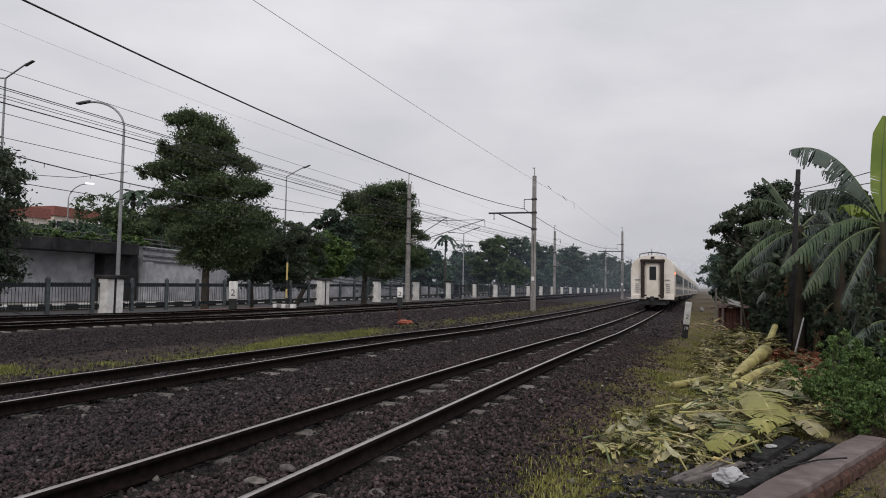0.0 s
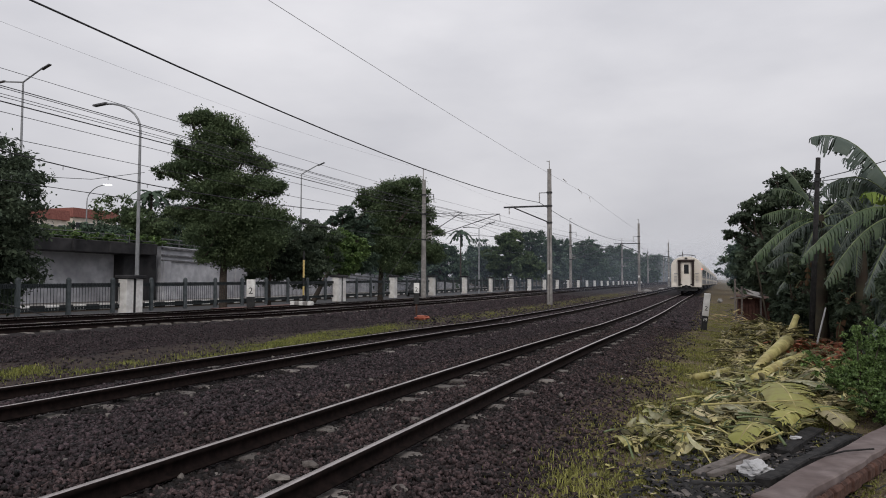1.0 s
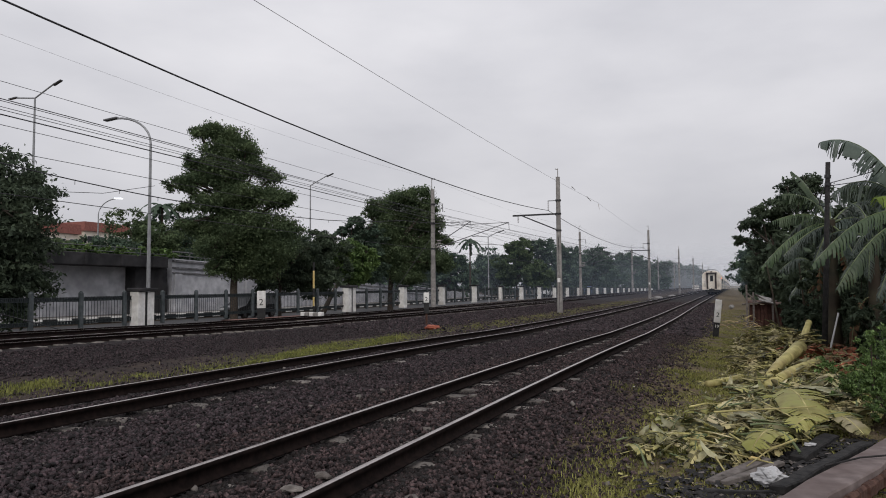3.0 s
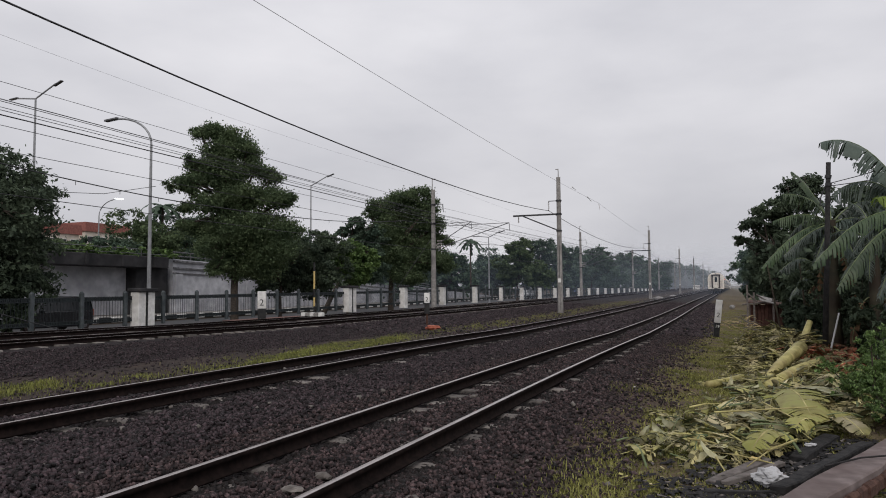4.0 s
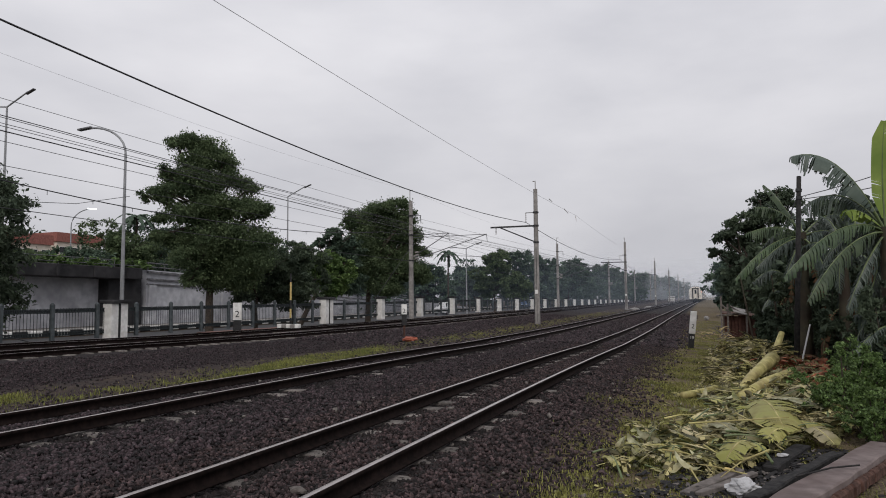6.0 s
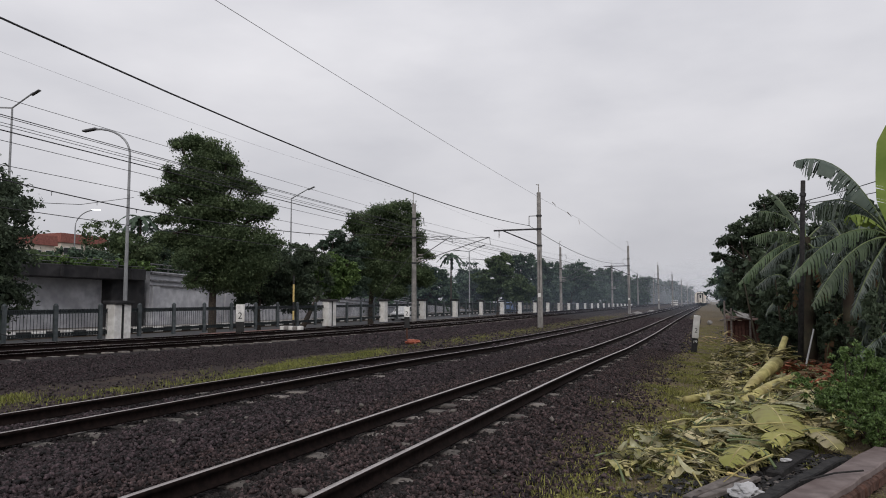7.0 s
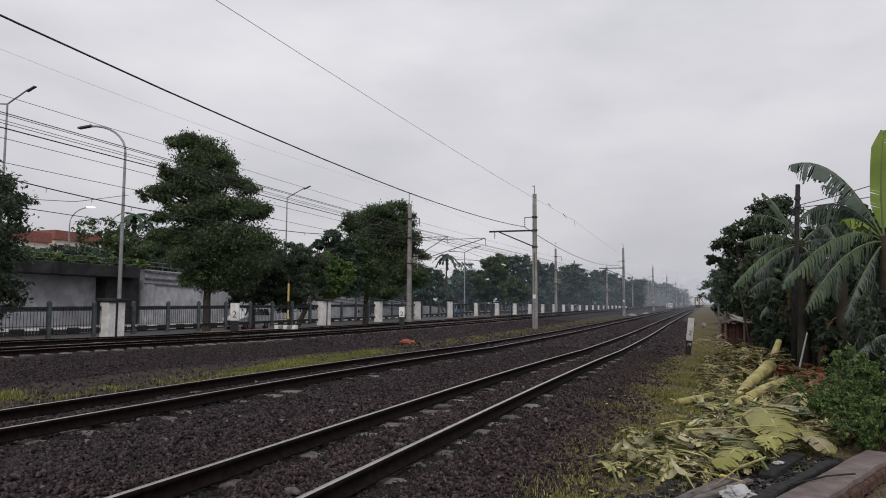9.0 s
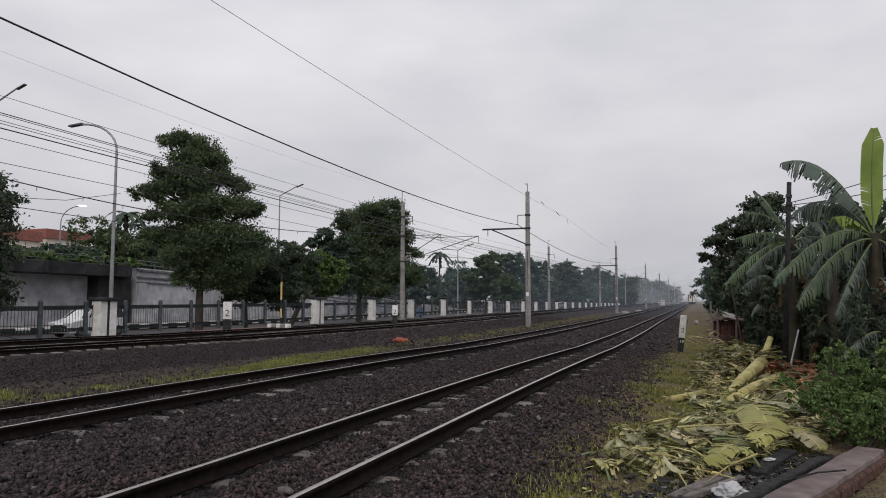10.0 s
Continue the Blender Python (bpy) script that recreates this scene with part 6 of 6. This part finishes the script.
# ---------- a low shack beside the line ----------
def make_shack():
    t = thing("shack", 1.65, 36.0, -0.60, "low red-brown board shack with a patched pale roof", "shack")
    for k in range(9):
        bm = bmesh.new()
        box(bm, (-0.58 + 0.15 * k, 0, 0.58 + 0.02 * (k % 3)), (0.135, 0.05, 1.18), bevel=0.008)
        part("board", bm, SHACK, t)
    bm = bmesh.new()
    for sx in (-0.62, 0.78):
        box(bm, (sx, 1.1, 0.56), (0.06, 2.2, 1.12))
    box(bm, (0.08, 2.2, 0.56), (1.4, 0.06, 1.12))
    part("wall", bm, SHACK, t)
    bm = bmesh.new()
    box(bm, (0.1, 1.0, 1.25), (1.7, 2.6, 0.05), Euler((0.03, 0.10, 0)).to_matrix(), bevel=0.01)
    part("roof", bm, RUSTY, t)
    bm = bmesh.new()
    box(bm, (0.0, -0.2, 1.42), (0.62, 0.7, 0.04), Euler((0.35, 0.25, 0.2)).to_matrix(), bevel=0.01)
    part("roof_sheet", bm, PAVING, t, "pale loose roof sheet")
    for x, y, h in ((-0.78, -0.3, 2.1), (-0.5, -0.25, 1.75), (0.3, -0.3, 1.5)):
        bm = bmesh.new()
        box(bm, (x, y, h / 2), (0.08, 0.08, h))
        part("post", bm, PLANK, t)
    for a, b in (((-1.0, -0.3, 1.2), (0.5, -0.3, 1.35)), ((-0.8, -0.28, 1.75), (-0.3, -0.28, 1.25)), ((-0.4, -0.3, 1.65), (0.2, -0.3, 1.25))):
        bm = bmesh.new()
        rod(bm, a, b, 0.035, seg=6)
        part("rail", bm, PLANK, t)
    return t


make_shack()


def make_brushwood():
    """Dry lopped branches thrown down before the shack."""
    t = thing("brushwood_heap", 0.75, 33.0, 0, "heap of dry pale lopped branches on the verge", "brushwood")
    r = random.Random(31)
    for k in range(46):
        x, y = r.gauss(0.05, 0.30), r.uniform(-2.0, 3.5)
        z = float(level(x + 0.75 - float(bend(33.0)), 33.0 + y)) + 0.04 + 0.5 * r.random() * math.exp(-(x / 0.5) ** 2)
        a, e, ln = r.uniform(0, 6.28), r.uniform(-0.35, 0.5), r.uniform(0.3, 0.75)
        d = Vector((math.cos(a) * math.cos(e), math.sin(a) * math.cos(e), math.sin(e))) * ln
        p = Vector((x, y, z))
        m = p + d * 0.5 + Vector((r.uniform(-0.1, 0.1), r.uniform(-0.1, 0.1), 0.06))
        bm = bmesh.new()
        rod(bm, p, m, 0.022, 0.015, 5)
        rod(bm, m, p + d, 0.015, 0.006, 5)
        part("branch", bm, STRAW if k % 3 else PLANK, t)
    return t


STRAW = material("dry_branch", (0.20, 0.15, 0.075), (0.36, 0.29, 0.16), 9, 0.85, bump=0.3, each=0.4)
make_brushwood()


# ---------- the heap of cut banana leaves ----------
SHRED = material("wilted_leaf_shred", (0.046, 0.046, 0.018), (0.31, 0.285, 0.105), 7, 0.6, bump=0.2, c3=(0.42, 0.36, 0.20), big=2.2, island=0.85, trans=0.15)


CURL = material("curled_leaf", (0.105, 0.120, 0.045), (0.29, 0.30, 0.115), 12, 0.6, bump=0.3, c3=(0.36, 0.34, 0.19), big=4, each=0.7, trans=0.2)
CURLPALE = material("pale_leaf_underside", (0.26, 0.265, 0.155), (0.50, 0.49, 0.33), 14, 0.65, bump=0.3, c3=(0.22, 0.19, 0.10), big=4, each=0.5, trans=0.15)


def make_heap():
    t = thing("leaf_heap", 0, 0, 0, "heap of wilted cut banana leaves and stems on the verge", "leaf heap")
    protos = []
    for k in range(12):
        L, w = ((0.30, 0.065), (0.46, 0.09), (0.66, 0.125))[k % 3]
        ob = leaf_mesh("leaf_piece", (-L / 2, 0, 0), (0, 0.08 * (k % 4 - 1.5), 0.04 + 0.07 * (k % 3)), (L / 2, 0.05 * (k % 2), -0.03), w, CUT, 900 + k, 0.6, 0.6, (0, 0, 1), 7)
        protos.append(ob.data)
        bpy.data.objects.remove(ob)
    fresh = []
    for d in protos[:4]:
        c = d.copy()
        c.materials[0] = CUTBRIGHT
        fresh.append(c)
    stems = []
    for k in range(3):
        b2 = bmesh.new()
        L = (0.5, 0.8, 1.1)[k]
        rod(b2, (-L / 2, 0, 0), (0, 0, 0.03), 0.013, 0.010, 6)
        rod(b2, (0, 0, 0.03), (L / 2, 0.05, 0), 0.010, 0.005, 6)
        d = bpy.data.meshes.new("stalk")
        b2.to_mesh(d)
        b2.free()
        d.materials.append(STEMGREEN if k != 1 else CUT)
        stems.append(d)
    curls = []
    for k in range(8):
        # a torn blade, folded along its rib and curling up at the ends
        L, w, fold, curl = 0.17 + 0.035 * (k % 4), 0.05 + 0.014 * (k % 3), 0.35 + 0.5 * (k % 3), 0.3 + 0.35 * (k % 4)
        V, F = [], []
        for i in range(7):
            u = i / 6 * 2 - 1
            half_w = w * (1 - abs(u) ** 2.2) + 0.004
            for j in range(5):
                q = j / 2 - 1
                V.append((L * math.sin(curl * u) / curl, half_w * math.sin(fold * q) / fold + 0.02 * math.sin(3 * u + k), L * (1 - math.cos(curl * u)) / curl * 0.9 + half_w * (1 - math.cos(fold * q)) * 1.2 + 0.006 * math.sin(9 * u + 4 * q + k)))
        for i in range(6):
            for j in range(4):
                F.append((i * 5 + j, (i + 1) * 5 + j, (i + 1) * 5 + j + 1, i * 5 + j + 1))
        ob = solid("leaf_curl", V, F, (CURL, CURLPALE)[k % 2], None, smooth=True)
        curls.append(ob.data)
        bpy.data.objects.remove(ob)
    r = random.Random(77)

    def lay(data, name, x, y, dz, tilt=22, sc=1.0):
        o = new(name, data)
        o.parent = t
        m = pose(x, y, float(level(x, y)) + dz, r.uniform(-tilt, tilt), r.uniform(-tilt, tilt), r.uniform(0, 360))
        o.matrix_basis = m @ Matrix.Diagonal((sc, sc, sc, 1))
    def spot(y0, y1, p):
        while True:
            y = y0 + (y1 - y0) * r.random() ** p
            left = -0.95 + 0.075 * (y - 6.6) if y < 13 else -0.15 + 0.05 * (y - 13)
            x = left + (2.3 - left) * r.random()
            if x < left + 0.8 and r.random() < 0.65:
                continue
            if y < 8.7 and x > 0.22 + 0.62 * (y - 7.1):
                continue
            if 9.4 < y < 12.5 and x < 0.05 and r.random() < 0.8:
                continue
            return x, y, 0.015 + 0.15 * r.random() * min(1.0, (x - left) / 0.9)
    base = [(np.array([v.co[:] for v in d.vertices]), np.array([p.vertices[:] for p in d.polygons])) for d in protos]
    V, F, m = [], [], 0
    for n in range(1500):
        # the far mound, piled higher under the trees
        y = r.uniform(14.5, 25.5)
        x = r.gauss(1.05 + 0.02 * (y - 15), 0.42)
        v, f = base[r.randrange(12)]
        h = 0.45 * math.exp(-((x - 1.25) / 0.55) ** 2) * r.random()
        q = np.array(pose(x, y, float(level(x, y)) + 0.02 + h, r.uniform(-45, 45), r.uniform(-45, 45), r.uniform(0, 360)))
        V.append((v * r.uniform(0.7, 1.5)) @ q[:3, :3].T + q[:3, 3])
        F.append(f + m)
        m += len(v)
    tagged(solid("leaf_mound", np.concatenate(V), np.concatenate(F), SHRED, t), kind="stuff")
    for n in range(290):
        x, y, h = spot(6.9, 11.5, 1.0)
        lay(protos[r.randrange(12)] if r.random() < 0.85 else fresh[r.randrange(4)], "leaf_piece", x, y, h, 30, r.uniform(0.7, 1.3))
    for n in range(280):
        x, y, h = spot(6.9, 13.5, 1.15)
        lay(curls[r.randrange(8)], "leaf_curl", x, y, h + 0.02, 35, r.uniform(0.38, 0.8))
    # the mass of small shreds and the far end of the heap
    base = [(np.array([v.co[:] for v in d.vertices]), np.array([p.vertices[:] for p in d.polygons])) for d in protos]
    V, F, m = [], [], 0
    for n in range(1900):
        x, y, h = spot(6.9, 24.0, 1.25)
        v, f = base[r.randrange(12)]
        q = np.array(pose(x, y, float(level(x, y)) + h * 0.8, r.uniform(-35, 35), r.uniform(-35, 35), r.uniform(0, 360)))
        sc = r.uniform(0.45, 1.1)
        V.append((v * sc) @ q[:3, :3].T + q[:3, 3])
        F.append(f + m)
        m += len(v)
    tagged(solid("leaf_mass", np.concatenate(V), np.concatenate(F), SHRED, t), kind="stuff")
    for k in range(90):
        y = 6.8 + 16 * r.random() ** 1.3
        x = r.uniform(-0.3 if y < 9.5 else 0.25, 0.3 + 0.6 * (y - 7.0) if y < 9.5 else 2.0)
        lay(stems[r.randrange(3)], "stalk", x, y, 0.04 + 0.16 * r.random(), 14, r.uniform(0.5, 1.0))
    # the broad fresh leaves on top
    for b, c, e, w, m in (((0.62, 9.9, 0.02), (0.72, 9.0, 0.26), (0.78, 8.15, -0.02), 0.52, CUTBRIGHT), ((0.80, 7.95, -0.02), (0.70, 7.85, 0.10), (0.58, 7.7, -0.04), 0.26, CUTBRIGHT),
                          ((0.40, 7.5, -0.05), (0.30, 7.25, 0.06), (0.18, 7.0, -0.14), 0.26, CUTBRIGHT),
                          ((1.0, 8.6, -0.02), (1.1, 8.2, 0.04), (1.2, 7.9, -0.1), 0.22, CUT), ((0.70, 10.2, 0.0), (0.95, 9.7, 0.2), (1.3, 9.3, 0.05), 0.20, CURLPALE),
                          ((-0.45, 8.6, -0.2), (-0.3, 8.3, -0.1), (-0.1, 8.0, -0.16), 0.22, CURL), ((0.1, 8.9, -0.12), (0.15, 8.5, 0.02), (0.3, 8.2, -0.08), 0.24, CURLPALE)):
        o = leaf_mesh("broad_leaf", b, c, e, w, m, int(abs(b[1]) * 100), 0.22, 0.4, (0, -0.1, 1), 22)
        o.data.materials[1] = STEMGREEN
        o.parent = t
    for p, q in (((-0.15, 8.15, 0.0), (0.85, 8.35, 0.08)), ((0.35, 8.9, 0.02), (0.60, 7.9, 0.02)), ((0.0, 7.5, -0.1), (0.28, 6.9, -0.16))):
        b2 = bmesh.new()
        rod(b2, p, q, 0.010, 0.006, 8)
        part("stalk", b2, STEMGREEN, t)
    return t


make_heap()


def make_log(name, label, pts, r0, r1, mat):
    ob = tube(name, pts, np.linspace(r0, r1, len(pts)), mat, None, 12)
    bm = bmesh.new()
    bm.from_mesh(ob.data)
    bmesh.ops.holes_fill(bm, edges=[e for e in bm.edges if e.is_boundary], sides=0)
    bm.to_mesh(ob.data)
    bm.free()
    return tagged(ob, label, "banana stem")


make_log("cut_banana_stem", "thick pale green cut banana stem lying on the heap", [(0.46, 11.8, -0.16), (0.75, 12.8, 0.05), (1.05, 13.9, 0.16), (1.22, 14.5, 0.22)], 0.055, 0.135, STEMGREEN)
make_log("cut_banana_stem", "pale stump end of a cut banana stem standing askew", [(1.26, 15.2, 0.12), (1.38, 15.4, 0.38), (1.50, 15.6, 0.66)], 0.075, 0.055, STEMGREEN)
make_log("cut_banana_stem", "slim grey-green cut banana stem lying on the heap", [(0.5, 11.3, -0.12), (0.95, 12.4, 0.02), (1.5, 13.6, 0.10)], 0.085, 0.07, STEMGREEN)
make_log("cut_banana_stem", "short pale piece of banana stem on the verge", [(-0.32, 12.4, -0.24), (0.0, 12.9, -0.22), (0.2, 13.3, -0.2)], 0.06, 0.05, STEMGREEN)


def make_litter():
    t = thing("dry_leaf_litter", 0, 0, 0, "red-brown dry banana leaves at the foot of the plants", "leaf litter")
    r = random.Random(9)
    me = []
    for k in range(3):
        ob = leaf_mesh("dry_leaf", (-0.3, 0, 0), (0, 0.1, 0.18), (0.3, 0.05, -0.05), 0.24, REDDRY if k < 2 else DRY, 950 + k, 0.6, 0.8, (0, 0, 1), 8)
        me.append(ob.data)
        bpy.data.objects.remove(ob)
    for k in range(46):
        x, y = r.uniform(1.35, 2.5), r.uniform(12.2, 15.8)
        if k < 8:
            x, y = r.uniform(0.8, 1.3), r.uniform(14.8, 16.2)
        o = new("dry_leaf", me[r.randrange(3)])
        o.parent = t
        o.matrix_basis = pose(x, y, float(level(x, y)) + 0.05 + 0.25 * r.random(), r.uniform(-40, 40), r.uniform(-40, 40), r.uniform(0, 360))


make_litter()


# ---------- the rubbish in front ----------
def make_slab():
    t = thing("concrete_slab", 0.76, 6.08, -0.17, "broken pinkish concrete slab with a rusty edge", "slab", rz=-24)
    bm = bmesh.new()
    box(bm, (0.02, 0.5, 0.05), (0.25, 3.3, 0.10), None, bevel=0.012)
    bmesh.ops.subdivide_edges(bm, edges=[e for e in bm.edges if e.calc_length() > 2], cuts=12)
    for v in bm.verts:
        v.co += Vector((0.03 * noise.noise(v.co * 3), 0.05 * noise.noise(v.co * 2.2), 0.01 * noise.noise(v.co * 4)))
    part("slab", bm, SLAB, t)
    bm = bmesh.new()
    for k in range(17):
        y = -1.15 + k * 0.2
        box(bm, (0.172, y, 0.0), (0.06 + 0.03 * noise.noise(Vector((y * 5, 0, 0))), 0.21, 0.11), Euler((0, 0, 0.2 * noise.noise(Vector((y * 3, 2, 0))))).to_matrix(), bevel=0.02)
    part("rusty_edge", bm, RUSTY, t, "crumbling rusty brown edge")
    tube("rod", [(-0.14, 0.1, 0.11), (0.0, 0.5, 0.13), (0.14, 0.75, 0.13)], 0.008, CHAR, t)


make_slab()


def make_beam(name, label, p, q, w, h, mat):
    p, q = Vector(p), Vector(q)
    d = q - p
    bm = bmesh.new()
    box(bm, (0, 0, 0), (d.length, w, h), bevel=min(w, h) * 0.15)
    bmesh.ops.subdivide_edges(bm, edges=[e for e in bm.edges if e.calc_length() > d.length * 0.5], cuts=6)
    for v in bm.verts:
        v.co += Vector((0, 0.02 * noise.noise(v.co * 4 + p), 0.02 * noise.noise(v.co * 5 + q)))
    ob = finish(bm, name, mat)
    ob.matrix_basis = Matrix.Translation((p + q) / 2) @ d.to_track_quat("X", "Z").to_matrix().to_4x4()
    return tagged(ob, label, "beam")


make_beam("charred_beam", "charred black beam among the rubbish", (0.34, 6.1, -0.24), (1.20, 7.75, -0.17), 0.12, 0.08, CHAR)
make_beam("charred_beam", "charred black beam among the rubbish", (0.55, 7.2, -0.24), (0.95, 8.1, -0.18), 0.14, 0.08, CHAR)
make_beam("charred_beam", "charred black stick among the rubbish", (-0.25, 6.05, -0.30), (0.35, 6.15, -0.28), 0.08, 0.05, CHAR)
make_beam("grey_plank", "split grey plank lying on the ground", (-0.16, 6.35, -0.29), (0.30, 7.05, -0.22), 0.10, 0.04, PLANK)
make_beam("grey_plank", "split grey plank lying on the ground", (-0.05, 6.30, -0.27), (0.42, 6.95, -0.22), 0.07, 0.04, PLANK)
lump("plastic_bag", "crumpled white plastic bag among the rubbish", "plastic bag", 0.29, 6.36, -0.21, (0.12, 0.09, 0.07), BAG, 8, 4, 0.45)
lump("plastic_scrap", "small white plastic scrap", "scrap", 0.77, 6.4, -0.16, (0.05, 0.03, 0.02), BAG, 9, 2, 0.5)
lump("plastic_scrap", "small white plastic scrap", "scrap", 0.70, 7.55, -0.16, (0.05, 0.03, 0.02), BAG, 10, 2, 0.5)
lump("white_stone", "pale stone on the dark ballast", "stone", -1.62, 9.55, -0.15, (0.03, 0.03, 0.02), PLANK, 11, 2, 0.3)
lump("white_stone", "pale stone on the dark ballast", "stone", -1.38, 11.5, -0.22, (0.03, 0.03, 0.02), WHITE, 12, 2, 0.3)
lump("white_stone", "pale stone between the rails", "stone", -2.95, 4.85, -0.12, (0.07, 0.045, 0.03), PLANK, 13, 2, 0.4)
lump("white_stone", "pale stone between the rails", "stone", -2.95, 4.45, -0.12, (0.09, 0.06, 0.03), SLEEPER, 14, 2, 0.4)
lump("white_stone", "pale stone beside the rail", "stone", -2.05, 4.55, -0.13, (0.07, 0.045, 0.03), PLANK, 15, 2, 0.4)
lump("yellow_scrap", "small yellow scrap among the leaves", "scrap", 0.2, 6.95, -0.2, (0.05, 0.03, 0.02), YELLOW, 16, 2, 0.4)


def make_debris(name, label, n, x0, x1, y0, y1, mid, lmax, mat, seed):
    r = np.random.RandomState(seed)
    x, y = r.uniform(x0, x1, n), r.uniform(y0, y1, n)
    k = r.rand(n) < np.exp(-((x - mid - 0.35 * (y - 6.6)) / 0.55) ** 2)
    x, y = x[k], y[k]
    V, F = [], []
    for i in range(len(x)):
        a, l, w = r.rand() * 3.14, r.uniform(0.015, lmax), r.uniform(0.006, 0.026)
        d, s = np.array([math.cos(a), math.sin(a), r.uniform(-0.3, 0.3)]), np.array([-math.sin(a), math.cos(a), r.uniform(-0.3, 0.3)])
        c = np.array([x[i], y[i], float(level(x[i], y[i])) + r.uniform(0.0, 0.04)])
        m = len(V)
        up = np.array([0, 0, w * 0.6])
        V += [c - d * l - s * w, c + d * l - s * w, c + d * l + s * w, c - d * l + s * w, c - d * l * 0.8 + up, c + d * l * 0.8 + up]
        F += [(m, m + 1, m + 5, m + 4), (m + 2, m + 3, m + 4, m + 5)]
    tagged(solid(name, V, F, mat), label, "debris", kind="stuff")


make_debris("burnt_debris", "burnt black chips and ash around the beams", 5200, -0.7, 1.3, 5.0, 8.0, 0.35, 0.09, CHAR, 40)
make_debris("pale_debris", "pale chips of wood and plaster among the ash", 1000, -0.7, 1.3, 5.0, 8.0, 0.4, 0.05, PLANK, 41)
make_debris("leaf_crumbs", "dry leaf crumbs trodden into the verge", 900, -1.2, 1.5, 4.6, 12.0, -0.3, 0.035, SHRED, 42)


# ---------- what moves ----------
def motions():
    # the train's rear end along the near track
    rows = []
    for t, y in ((0, 52.5), (1, 77.2), (2, 101.5), (3, 125.0), (4, 148.2), (5, 171.2), (6, 194.2), (7, 217.0), (8, 240.0), (9, 263.0), (10, 286.0)):
        x, x2 = -3.18 + float(bend(y)), -3.18 + float(bend(y + 80))
        rows.append((t, pose(x, y, float(rise(y)), 0, 0, -math.degrees(math.atan2(x2 - x, 80)))))
    walk(train, rows)

    def drive(ob, lane, y0, speed):
        rr = []
        for t in np.arange(0, 10.01, 2.0):
            y = y0 - speed * t
            rr.append((float(t), pose(lane + float(bend(y)), y, -0.55 + float(rise(y)), 0, 0, 0)))
        walk(ob, rr)
    drive(silver_car, -34.0, 182.0, 14.9)
    drive(dark_car, -34.0, 97.0, 17.4)
    drive(blue_car, -34.5, 225.0, 14.0)
    drive(white_car, -33.5, 300.0, 12.0)


motions()
